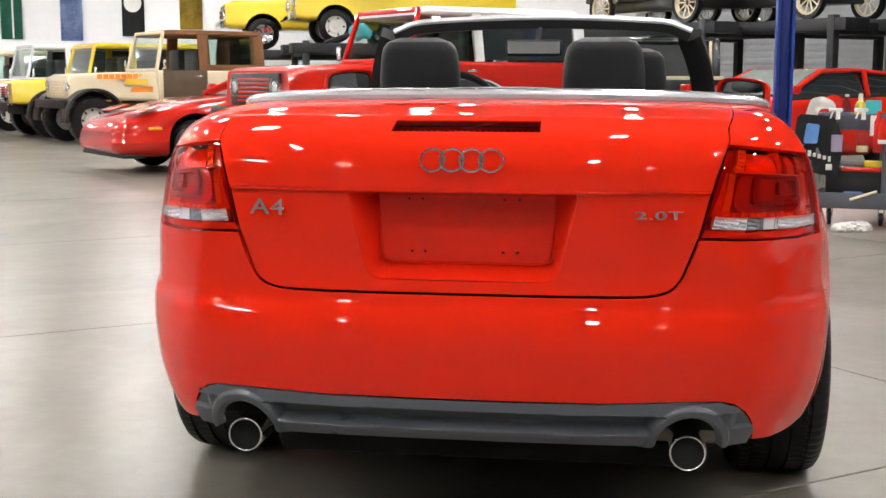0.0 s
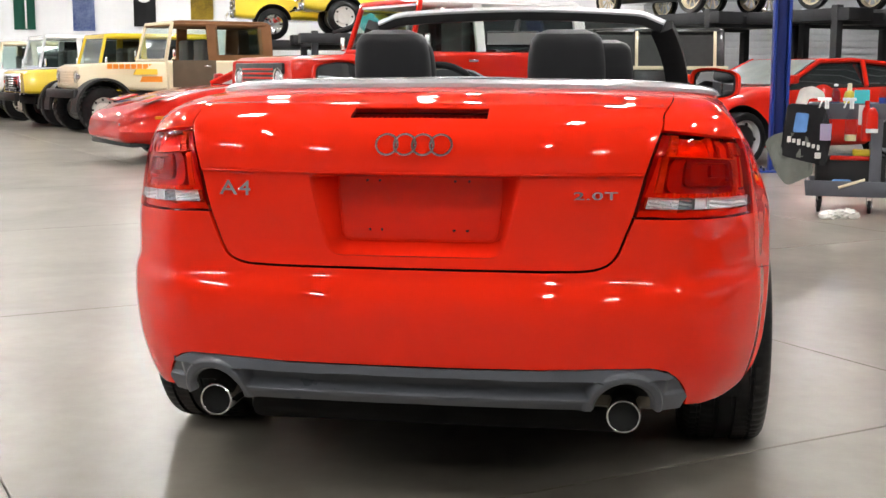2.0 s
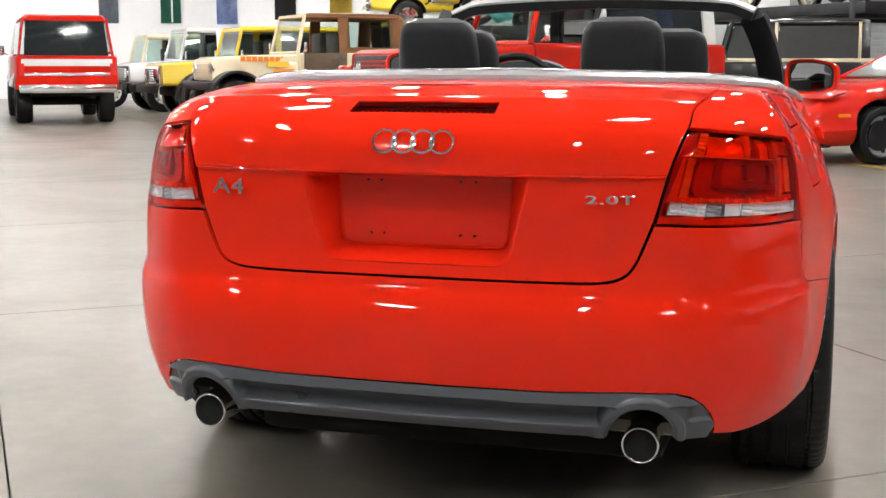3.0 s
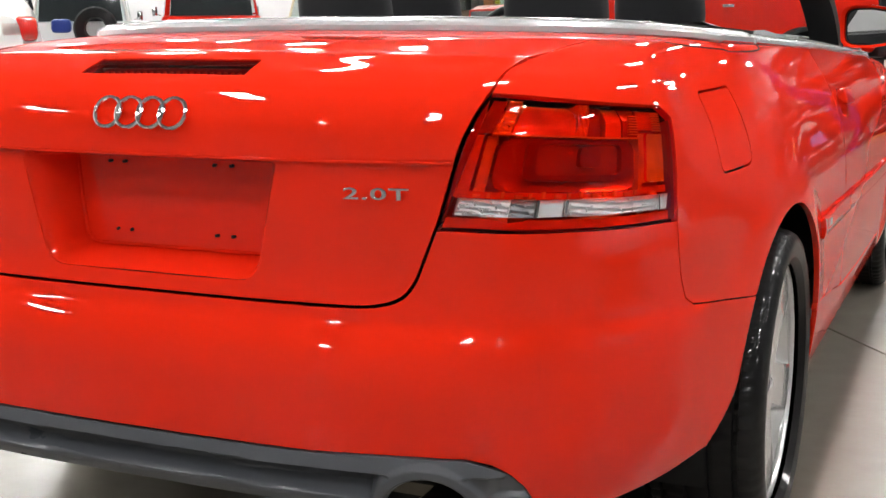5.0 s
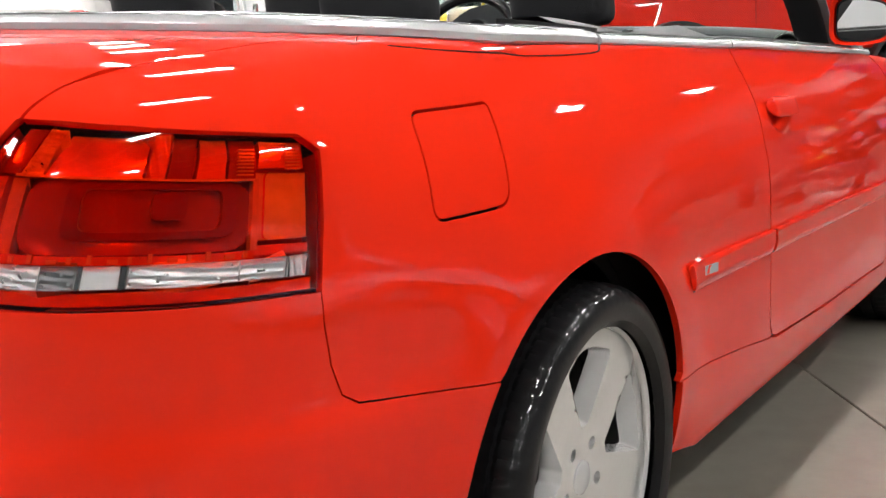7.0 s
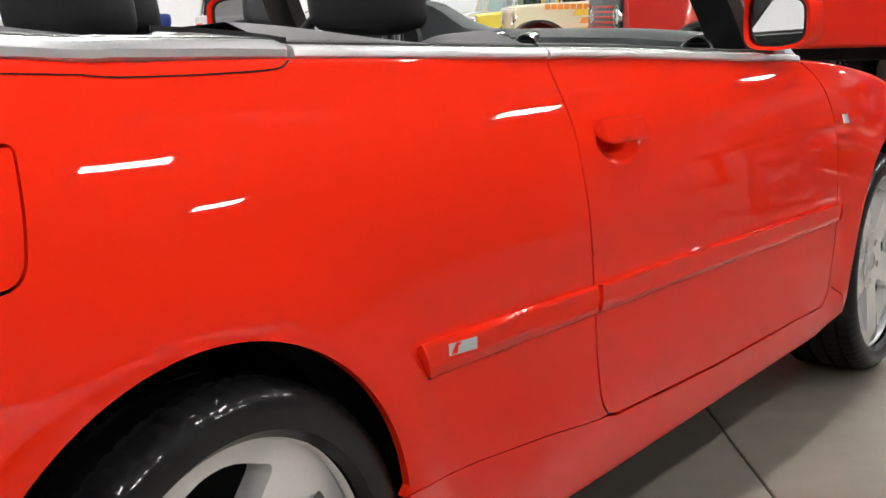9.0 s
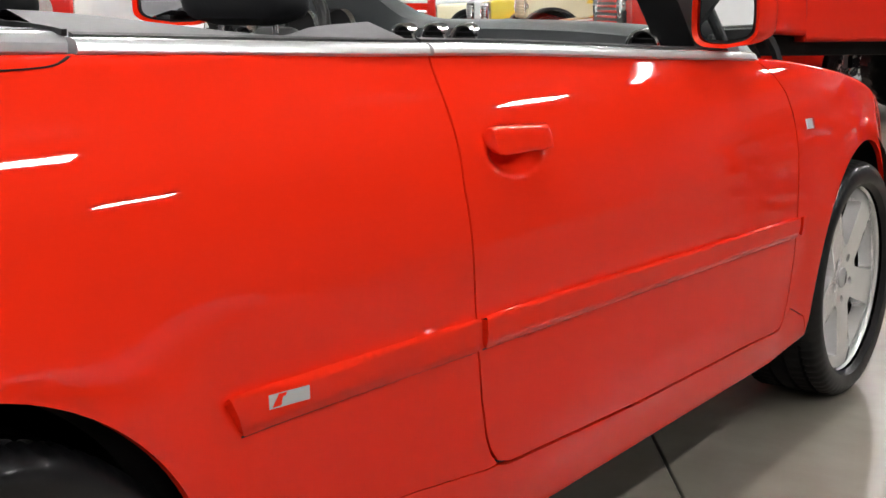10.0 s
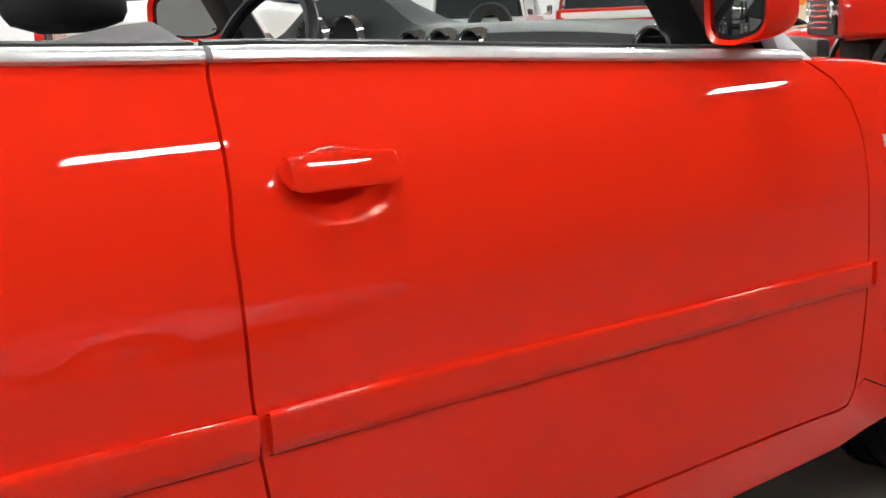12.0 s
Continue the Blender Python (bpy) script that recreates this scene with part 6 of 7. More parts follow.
bm = bmesh.new()
lathe(bm, [(0.16, 0.0), (0.19, -0.10), (0.34, -0.11), (0.37, -0.06), (0.37, 0.06), (0.34, 0.10)], 48, "Y", (0.25, -2.08, 0.98))
bmesh.ops.recalc_face_normals(bm, faces=bm.faces)
part("spare_tyre", bm, RUBBER, tail_guard)


def low_coupe(name, m, paint, label, long, high, pop=False):
    """A low sports coupe: wedge body, glasshouse, lamps, wheels."""
    car_ob = empty(name, m)
    tagged(car_ob, label, "sports car")
    L = long / 2
    bm = bmesh.new()
    loft(bm, [(-L, 0.66, 0.38, 0.82, 0.10, 0.06), (-L + 0.06, 0.76, 0.31, 0.89, 0.12, 0.08), (-L + 0.2, 0.84, 0.26, 0.93, 0.14, 0.10), (-0.9, 0.89, 0.20, 0.92, 0.17, 0.12), (0.6, 0.89, 0.20, 0.90, 0.17, 0.12), (1.0, 0.895, 0.20, 0.875, 0.18, 0.11), (1.3, 0.895, 0.20, 0.84, 0.19, 0.10), (L - 0.75, 0.885, 0.20, 0.785, 0.19, 0.10), (L - 0.5, 0.865, 0.20, 0.725, 0.18, 0.10), (L - 0.3, 0.835, 0.20, 0.665, 0.17, 0.09), (L - 0.15, 0.79, 0.215, 0.605, 0.15, 0.08), (L - 0.05, 0.72, 0.24, 0.55, 0.13, 0.07), (L, 0.62, 0.29, 0.48, 0.08, 0.05)], n=8)
    shell = part("body", bm, paint, car_ob)
    cut_wells([shell], [(0.55, 1.0, y, 0.33, 0.365) for y in (L - 0.95, -L + 0.95)])
    bm = bmesh.new()
    loft(bm, [(-L + 0.25, 0.62, 0.84, 0.96, 0.05, 0.12), (-1.1, 0.70, 0.84, high - 0.06, 0.08, 0.16), (-0.5, 0.72, 0.84, high, 0.08, 0.17), (0.05, 0.72, 0.84, high - 0.02, 0.08, 0.16), (0.75, 0.72, 0.82, 0.90, 0.03, 0.06)], n=5)
    part("glasshouse", bm, DARK_GLASS, car_ob)
    bm = bmesh.new()
    loft(bm, [(-1.15, 0.55, high - 0.08, high - 0.03, 0.02, 0.02), (-0.5, 0.575, high - 0.04, high + 0.012, 0.025, 0.02), (0.06, 0.575, high - 0.06, high - 0.005, 0.025, 0.02)], n=3)
    part("roof", bm, paint, car_ob)
    for side in (-1, 1):
        for y0, z0, y1, z1, x0, x1 in ((0.75, 0.90, 0.06, high - 0.02, 0.71, 0.575), (-0.55, 0.90, -0.62, high - 0.02, 0.735, 0.585)):
            bm = bmesh.new()
            rod(bm, (side * x0, y0, z0), (side * x1, y1, z1), 0.03, n=10)
            part("pillar", bm, paint, car_ob)
        for y in (L - 0.95, -L + 0.95):
            simple_wheel(car_ob, side * 0.76, y, 0.31, 0.31, 0.22, 0.22, CHROME if pop else ALU, 0, spokes=5, dark=not pop)
        bm = bmesh.new()
        box(bm, (0.02, 0.16, 0.035), (side * 0.868, L - 0.42, 0.53), 0.008)
        part("side_marker", bm, AMBER, car_ob)
        bm = bmesh.new()
        box(bm, (0.16, 0.10, 0.10), (side * 0.92, 0.55, 0.98), 0.03)
        part("door_mirror", bm, paint, car_ob)
        bm = bmesh.new()
        box(bm, (0.40, 0.26, 0.012), (side * 0.52, L - 0.42, 0.742 if pop else 0.735), 0.005, Matrix.Rotation(radians(-16), 3, "X"))
        part("headlamp_lid", bm, paint, car_ob)
        bm = bmesh.new()
        box(bm, (0.34, 0.05, 0.10), (side * 0.42, L - 0.03, 0.42), 0.02)
        part("nose_opening", bm, BLACK, car_ob)
    bm = bmesh.new()
    box(bm, (1.5, 0.30, 0.05), (0, L - 0.22, 0.215), 0.02)
    part("chin_spoiler", bm, BLACK, car_ob)
    bm = bmesh.new()
    box(bm, (1.4, 0.04, 0.12), (0, -L - 0.01, 0.66), 0.015)
    part("tail_lamp", bm, TAIL_RED, car_ob)
    return car_ob


low_coupe("red_sports_coupe", pose(-3.93, 12.84, 0, 0, 0, 131), RED_DEEP, "low red sports coupe with hidden headlamps", 4.8, 1.24, True)
chrome_coupe = low_coupe("red_sports_coupe", pose(2.15, 12.9, 0, 0, 0, 127), RED_FAR, "red sports coupe with chrome wheels", 4.2, 1.22)
# opaque pale grey painted for brightness reflected in and seen through the screen
SCREEN_LIT = shader("lit_screen_glass", (0.30, 0.34, 0.33), 0.06, coat=1.0, vary=0.3, scale=3)
pane_slab("windscreen_glass", [(-0.64, 0.735, 0.915), (0.64, 0.735, 0.915), (0.535, 0.10, 1.200), (-0.535, 0.10, 1.200)], chrome_coupe, SCREEN_LIT, (0, 0.4, 0.9), 0.012)
for piece in chrome_coupe.children:
    if piece.name.split(".")[0] in ("glasshouse", "roof", "pillar", "windscreen_glass"):
        piece.data.transform(Matrix.Translation((0, -0.28, 0)))


def saloon(name, m, paint, label):
    car_ob = empty(name, m)
    tagged(car_ob, label, "car")
    bm = bmesh.new()
    loft(bm, [(-2.3, 0.74, 0.36, 0.88, 0.10, 0.06), (-2.12, 0.86, 0.26, 1.00, 0.12, 0.10), (-1.2, 0.89, 0.22, 1.02, 0.14, 0.14), (0.9, 0.89, 0.22, 0.98, 0.14, 0.14), (1.9, 0.86, 0.24, 0.84, 0.14, 0.12), (2.25, 0.74, 0.30, 0.68, 0.12, 0.08)], n=6)
    shell = part("body", bm, paint, car_ob)
    cut_wells([shell], [(0.55, 1.0, y, 0.34, 0.37) for y in (1.38, -1.35)])
    bm = bmesh.new()
    loft(bm, [(-1.75, 0.66, 0.94, 1.04, 0.04, 0.06), (-1.05, 0.72, 0.94, 1.40, 0.08, 0.18), (0.1, 0.72, 0.94, 1.42, 0.08, 0.18), (1.05, 0.72, 0.92, 1.00, 0.03, 0.06)], n=5)
    part("glasshouse", bm, DARK_GLASS, car_ob)
    bm = bmesh.new()
    loft(bm, [(-1.10, 0.54, 1.36, 1.41, 0.02, 0.02), (0.1, 0.56, 1.38, 1.432, 0.025, 0.02)], n=3)
    part("roof", bm, paint, car_ob)
    for side in (-1, 1):
        for y0, y1 in ((1.02, 0.12), (-1.72, -1.08)):
            bm = bmesh.new()
            rod(bm, (side * 0.70, y0, 1.0), (side * 0.545, y1, 1.40), 0.035, n=10)
            part("pillar", bm, paint, car_ob)
        for y in (1.38, -1.35):
            simple_wheel(car_ob, side * 0.76, y, 0.32, 0.32, 0.22, 0.22, ALU, 0, spokes=5)
        bm = bmesh.new()
        box(bm, (0.30, 0.16, 0.15), (side * 0.66, -2.22, 0.80), 0.04)
        part("tail_lamp", bm, TAIL_RED, car_ob)
        bm = bmesh.new()
        box(bm, (0.20, 0.12, 0.14), (side * 0.98, 0.72, 1.04), 0.04)
        part("door_mirror", bm, BLUE, car_ob, "blue-tinted door mirror")
    bm = bmesh.new()
    box(bm, (0.52, 0.02, 0.13), (0, -2.31, 0.70), 0.01)
    part("plate_holder", bm, BLACK, car_ob)
    bm = bmesh.new()
    box(bm, (1.5, 0.05, 0.05), (0, -2.29, 0.47), 0.012)
    part("bumper_strip", bm, TAIL_RED, car_ob)
    return car_ob


tall_car = saloon("white_estate_car", pose(-7.75, 7.29, 0, 0, 0, 41), WHITE, "tall white estate car with red tail lamps")
for piece in tall_car.children:
    if piece.type == "MESH" and piece.name.split(".")[0] != "door_mirror":
        piece.data.transform(Matrix.Diagonal((1, 1, 1.28, 1)))
bm = bmesh.new()
box(bm, (0.34, 0.012, 0.11), (0, -2.324, 0.90), 0.004)
part("blank_plate", bm, WHITE, tall_car, "blank white plate insert")


saloon("white_saloon", pose(6.6, 0.4, 0, 0, 0, 62), WHITE, "white saloon car parked across the aisle")
saloon("silver_saloon", pose(6.9, 3.9, 0, 0, 0, 62), SILVER_PAINT, "silver saloon car parked across the aisle")


def pickup(name, m, paint, label, rim_mat):
    truck = empty(name, m)
    tagged(truck, label, "pickup truck")
    bm = bmesh.new()
    loft(bm, [(-2.4, 0.86, 0.48, 1.06, 0.06, 0.03), (-2.35, 0.89, 0.44, 1.10, 0.07, 0.03), (-0.2, 0.89, 0.44, 1.10, 0.07, 0.03), (0.75, 0.89, 0.44, 1.12, 0.09, 0.06), (2.2, 0.87, 0.48, 1.08, 0.10, 0.08), (2.38, 0.80, 0.52, 1.00, 0.08, 0.05)], n=5)
    shell = part("body", bm, paint, truck)
    cut_wells([shell], [(0.5, 1.0, y, 0.38, 0.42) for y in (1.55, -1.45)])
    bm = bmesh.new()
    loft(bm, [(-0.35, 0.76, 1.06, 1.68, 0.10, 0.10), (0.35, 0.78, 1.06, 1.70, 0.10, 0.12), (0.72, 0.78, 1.06, 1.18, 0.04, 0.05)], n=5)
    part("cab", bm, paint, truck)
    side_window(truck, -0.28, 0.52, 1.14, 1.56, 0.785, 0.70, 0.0, 0.16)
    pane_slab("windscreen", [(-0.66, 0.72, 1.16), (0.66, 0.72, 1.16), (0.60, 0.40, 1.62), (-0.60, 0.40, 1.62)], truck, None, (0, 0.8, 0.5), 0.02)
    bm = bmesh.new()
    box(bm, (1.5, 0.04, 0.26), (0, 2.37, 0.80), 0.03)
    part("grille", bm, CHROME, truck)
    bm = bmesh.new()
    box(bm, (1.78, 0.12, 0.16), (0, 2.46, 0.56), 0.04)
    part("front_bumper", bm, CHROME, truck)
    for side in (-1, 1):
        lamp_disc(truck, side * 0.62, 2.40, 0.82, 0.10, LENS_LAMP)
        for y in (1.55, -1.45):
            simple_wheel(truck, side * 0.76, y, 0.35, 0.35, 0.22, 0.22, rim_mat, 0, spokes=5)
    return truck


pickup("yellow_pickup", pose(-6.45, 26.0, 1.73, 0, 0, 112), YELLOW, "yellow classic pickup raised on a parking lift", CHROME)
pickup("yellow_pickup", pose(-4.46, 24.54, 1.83, 0, 0, 112), YELLOW, "yellow classic pickup with pale wheels on a lift", WHITE_STEEL)


def lift_deck(name, m, size, high, label, posts=STEEL_DARK):
    """A parking lift: two runways on four posts."""
    lift = empty(name, m)
    tagged(lift, label, "vehicle lift")
    wide, long = size
    for side in (-1, 1):
        bm = bmesh.new()
        box(bm, (0.55, long, 0.20), (side * 0.78, 0, high - 0.10), 0.01)
        part("runway", bm, STEEL_DARK, lift)
        for end in (-1, 1):
            bm = bmesh.new()
            box(bm, (0.14, 0.14, high + 0.05), (side * wide / 2, end * (long / 2 - 0.3), (high + 0.05) / 2), 0.012)
            part("post", bm, posts, lift)
    for end in (-1, 1):
        bm = bmesh.new()
        box(bm, (wide, 0.12, 0.20), (0, end * (long / 2 - 0.3), high - 0.16), 0.01)
        part("cross_beam", bm, STEEL_DARK, lift)
    return lift


lift_deck("parking_lift", pose(-6.45, 26.0, 0, 0, 0, 112), (1.9, 5.0), 1.73, "dark steel four-post parking lift under a pickup")
lift_deck("parking_lift", pose(-4.46, 24.54, 0, 0, 0, 112), (1.9, 5.0), 1.83, "dark steel four-post parking lift under a pickup")
lift_deck("parking_lift", pose(1.25, 21.9, 0, 0, 0, 37), (2.0, 5.0), 2.08, "dark steel parking lift carrying a vintage car")
lift_deck("parking_lift", pose(3.2, 20.7, 0, 0, 0, 37), (2.0, 5.0), 2.08, "dark steel parking lift carrying a vintage car")
lift_deck("parking_lift", pose(5.6, 19.2, 0, 0, 0, 37), (2.0, 5.0), 2.08, "empty dark steel parking lift")


def vintage(name, m, label):
    old = empty(name, m)
    tagged(old, label, "vintage car")
    bm = bmesh.new()
    loft(bm, [(-1.7, 0.55, 0.62, 1.30, 0.08, 0.05), (-1.5, 0.66, 0.58, 1.80, 0.08, 0.06), (0.3, 0.66, 0.58, 1.82, 0.08, 0.06), (0.42, 0.62, 0.58, 1.30, 0.08, 0.06), (1.45, 0.42, 0.60, 1.18, 0.10, 0.10)], n=5)
    part("body", bm, BLACK_PAINT, old)
    side_window(old, -1.2, 0.2, 1.28, 1.68, 0.672, 0.655)
    for side in (-1, 1):
        for y in (1.35, -1.2):
            wheel = empty("wheel", pose(side * 0.70, y, 0.38))
            wheel.parent = old
            bm = bmesh.new()
            lathe(bm, [(0.29, -0.05), (0.36, -0.055), (0.38, 0.0), (0.36, 0.055), (0.29, 0.05)], 40, "X")
            bmesh.ops.recalc_face_normals(bm, faces=bm.faces)
            part("tyre", bm, RUBBER, wheel)
            bm = bmesh.new()
            lathe(bm, [(0.255, -0.035), (0.293, -0.04), (0.293, 0.04), (0.255, 0.035), (0.255, -0.035)], 40, "X")
            bmesh.ops.recalc_face_normals(bm, faces=bm.faces)
            hoop = part("rim", bm, CREAM, wheel)
            for k in range(10):
                a = math.pi * k / 5
                bm = bmesh.new()
                rod(bm, (0, 0.05 * math.cos(a), 0.05 * math.sin(a)), (0, 0.26 * math.cos(a), 0.26 * math.sin(a)), 0.014, n=8)
                part("spoke", bm, CREAM, hoop)
            bm = bmesh.new()
            path = [Vector((side * 0.70, y + 0.47 * math.cos(a), 0.40 + 0.47 * math.sin(a))) for a in np.linspace(0.2, math.pi - 0.2, 14)]
            sweep(bm, path, [(-0.10, -0.012), (0.10, -0.012), (0.10, 0.012), (-0.10, 0.012)], up=(side, 0, 0))
            part("mudguard", bm, BLACK_PAINT, old)
    bm = bmesh.new()
    box(bm, (1.3, 2.2, 0.05), (0, 0, 0.52), 0.01)
    box(bm, (0.9, 3.0, 0.26), (0, 0, 0.42), 0.03)
    part("running_board", bm, BLACK_PAINT, old)
    return old


vintage("vintage_car", pose(1.25, 21.9, 2.08, 0, 0, 217), "black vintage car with cream spoked wheels on a lift")
vintage("vintage_car", pose(3.2, 20.7, 2.08, 0, 0, 217), "black vintage car with cream spoked wheels on a lift")

# slatted grey sheet added over the north wall, darkening its shaded right part
bm = bmesh.new()
box(bm, (11.0, 0.05, 4.6), (6.2, 28.96, 2.3))
shade_sheet = tagged(mesh_object("door_1", bm, shader("shaded_wall_grey", (0.36, 0.37, 0.39), 0.5, vary=0.2, scale=1.2), smooth=False), "slatted grey sheet added for the shaded stretch of wall", "roller door", kind="structure")
for k in range(28):
    bm = bmesh.new()
    box(bm, (10.9, 0.018, 0.145), (6.2, 28.926, 0.09 + 0.16 * k), 0.006)
    part("slat", bm, shade_sheet.data.materials[0], shade_sheet)

# blue lift post
post = empty("blue_lift_post", pose(2.04, 11.0, 0))
tagged(post, "tall blue enamelled lift post with a dark slot", "lift post")
bm = bmesh.new()
for dx in (-0.075, 0.075):
    box(bm, (0.03, 0.20, 4.2), (dx, 0, 2.1), 0.004)
box(bm, (0.12, 0.03, 4.2), (0, 0.085, 2.1), 0.004)
part("column", bm, BLUE, post)
bm = bmesh.new()
box(bm, (0.10, 0.10, 3.9), (0, 0.02, 2.0), 0.004)
part("slide", bm, shader("dark_blue_enamel", (0.008, 0.022, 0.15), 0.45, vary=0.2, scale=5), post)
bm = bmesh.new()
box(bm, (0.40, 0.40, 0.02), (0, 0, 0.01), 0.003)
part("base_plate", bm, BLUE, post)
for dx in (-0.15, 0.15):
    for dy in (-0.15, 0.15):
        bm = bmesh.new()
        rod(bm, (dx, dy, 0.02), (dx, dy, 0.05), 0.014, n=6)
        part("bolt", bm, STEEL_DARK, post)


# ---- banners on the north wall ----
BANNER_GREEN = shader("green_banner", (0.012, 0.14, 0.085), 0.7, vary=0.25, scale=3)
BANNER_BLUE = shader("blue_banner", (0.03, 0.07, 0.32), 0.7, vary=0.6, scale=1.2, vary_to=(0.45, 0.55, 0.75))
BANNER_BLACK = shader("black_banner", (0.012, 0.012, 0.014), 0.7, vary=0.3, scale=2)
BANNER_GOLD = shader("yellow_banner", (0.62, 0.42, 0.03), 0.7, vary=0.8, scale=1.6, vary_to=(0.05, 0.04, 0.02))
BANNER_SLATE = shader("slate_banner", (0.06, 0.09, 0.14), 0.7, vary=0.6, scale=1.5, vary_to=(0.25, 0.28, 0.3))
for x, low, mat, words in ((-17.67, 2.13, BANNER_SLATE, "slate-blue printed banner hung on the white wall"), (-15.75, 2.12, BANNER_GREEN, "dark green banner with a pale stripe"), (-14.06, 2.08, BANNER_BLUE, "blue sky-and-car photo banner on the wall"), (-12.35, 2.19, BANNER_BLACK, "black banner with a round white emblem"), (-10.77, 2.36, BANNER_GOLD, "yellow and black printed banner on the wall")):
    flag = empty("banner", pose(x, 28.97, low))
    tagged(flag, words, "banner", group="wall banners")
    bm = bmesh.new()
    cols = [[bm.verts.new((-0.31 + 0.62 * i / 8, -0.012 - 0.010 * math.sin(i * 1.7), 1.55 * j / 4)) for j in range(5)] for i in range(9)]
    for p, q in zip(cols, cols[1:]):
        for j in range(4):
            bm.faces.new((p[j], q[j], q[j + 1], p[j + 1]))
    bmesh.ops.solidify(bm, geom=bm.faces[:], thickness=0.004)
    part("cloth", bm, mat, flag)
    bm = bmesh.new()
    rod(bm, (-0.34, -0.012, 1.56), (0.34, -0.012, 1.56), 0.012, n=8)
    part("pole", bm, STEEL_DARK, flag)
    if mat is BANNER_BLACK:
        bm = bmesh.new()
        rod(bm, (0.0, -0.036, 0.86), (0.0, -0.028, 0.86), 0.24, n=32)
        part("emblem_disc", bm, WHITE, flag)
    if mat is BANNER_GREEN:
        bm = bmesh.new()
        box(bm, (0.05, 0.006, 1.5), (0.05, -0.034, 0.77))
        part("pale_stripe", bm, WHITE, flag, smooth=False)

# ---- valeting trolley and what lies on it ----
trolley = empty("utility_cart", pose(1.82, 7.08, 0, 0, 0, -9))
tagged(trolley, "grey two-shelf plastic utility cart with cleaning supplies", "cart")


def tray(name, z0, z1):
    bm = bmesh.new()
    w, d = 0.92, 0.44
    outer = [(0, 0), (w, 0), (w, d), (0, d)]
    a = [bm.verts.new((x, y, z0)) for x, y in outer]
    b = [bm.verts.new((x + (0.012 if x == 0 else -0.012) * -1, y + (0.012 if y == 0 else -0.012) * -1, z1)) for x, y in outer]
    c = [bm.verts.new((x + (0.012 if x == 0 else -0.012), y + (0.012 if y == 0 else -0.012), z1)) for x, y in outer]
    e = [bm.verts.new((x + (0.03 if x == 0 else -0.03), y + (0.03 if y == 0 else -0.03), z1 - 0.07)) for x, y in outer]
    for lo_ring, hi_ring in ((a, b), (b, c), (c, e)):
        for i in range(4):
            bm.faces.new((lo_ring[i], lo_ring[(i + 1) % 4], hi_ring[(i + 1) % 4], hi_ring[i]))
    bm.faces.new(a[::-1])
    bm.faces.new(e)
    bmesh.ops.recalc_face_normals(bm, faces=bm.faces)
    edges = [q for q in bm.edges if q.calc_face_angle(0) > 0.5]
    bmesh.ops.bevel(bm, geom=edges, offset=0.006, segments=2, profile=0.5, affect="EDGES")
    part(name, bm, CART_GREY, trolley)


tray("lower_tray", 0.13, 0.25)
tray("upper_tray", 0.72, 0.84)
for x, y in ((0.50, 0.03), (0.50, 0.41), (0.88, 0.22)):
    bm = bmesh.new()
    box(bm, (0.085, 0.05, 0.58), (x, y, 0.465), 0.012)
    part("upright", bm, CART_GREY, trolley)
for x, y in ((0.10, 0.06), (0.84, 0.06), (0.10, 0.38), (0.84, 0.38), (0.47, 0.05)):
    caster = empty("caster")
    caster.parent = trolley
    bm = bmesh.new()
    lathe(bm, [(0.0, -0.012), (0.048, -0.014), (0.052, 0.0), (0.048, 0.014), (0.0, 0.012)], 24, "X", (x, y, 0.052))
    bmesh.ops.recalc_face_normals(bm, faces=bm.faces)
    part("caster_wheel", bm, RUBBER, caster)
    bm = bmesh.new()
    for dx in (-0.02, 0.02):
        box(bm, (0.004, 0.05, 0.09), (x + dx, y + 0.005, 0.088), 0.001)
    box(bm, (0.05, 0.06, 0.006), (x, y + 0.005, 0.130))
    part("caster_fork", bm, STEEL_DARK, caster)


def at_cart(x, y, z=0.0, turn=0.0):
    return pose(1.82 + x * 0.988 + y * 0.156, 7.08 - x * 0.156 + y * 0.988, z, 0, 0, turn - 9)


def bottle(name, m, label, profile, body, cap=None, cap_profile=None, fluid=None, fluid_profile=None, trigger=False):
    jar = empty(name, m)
    tagged(jar, label, "bottle")
    bm = bmesh.new()
    lathe(bm, profile, 28, "Z")
    bmesh.ops.recalc_face_normals(bm, faces=bm.faces)
    part("body", bm, body, jar)
    if fluid:
        bm = bmesh.new()
        lathe(bm, fluid_profile, 24, "Z")
        bmesh.ops.recalc_face_normals(bm, faces=bm.faces)
        part("fluid", bm, fluid, jar)
    if cap:
        bm = bmesh.new()
        lathe(bm, cap_profile, 20, "Z")
        bmesh.ops.recalc_face_normals(bm, faces=bm.faces)
        part("cap", bm, cap, jar)
    if trigger:
        bm = bmesh.new()
        box(bm, (0.10, 0.024, 0.026), (-0.018, 0, 0.315), 0.006)
        box(bm, (0.012, 0.014, 0.06), (-0.045, 0, 0.278), 0.004, Matrix.Rotation(radians(20), 3, "Y"))
        rod(bm, (0, 0, 0.245), (0, 0, 0.31), 0.016)
        part("trigger_head", bm, WHITE, jar)
    return jar


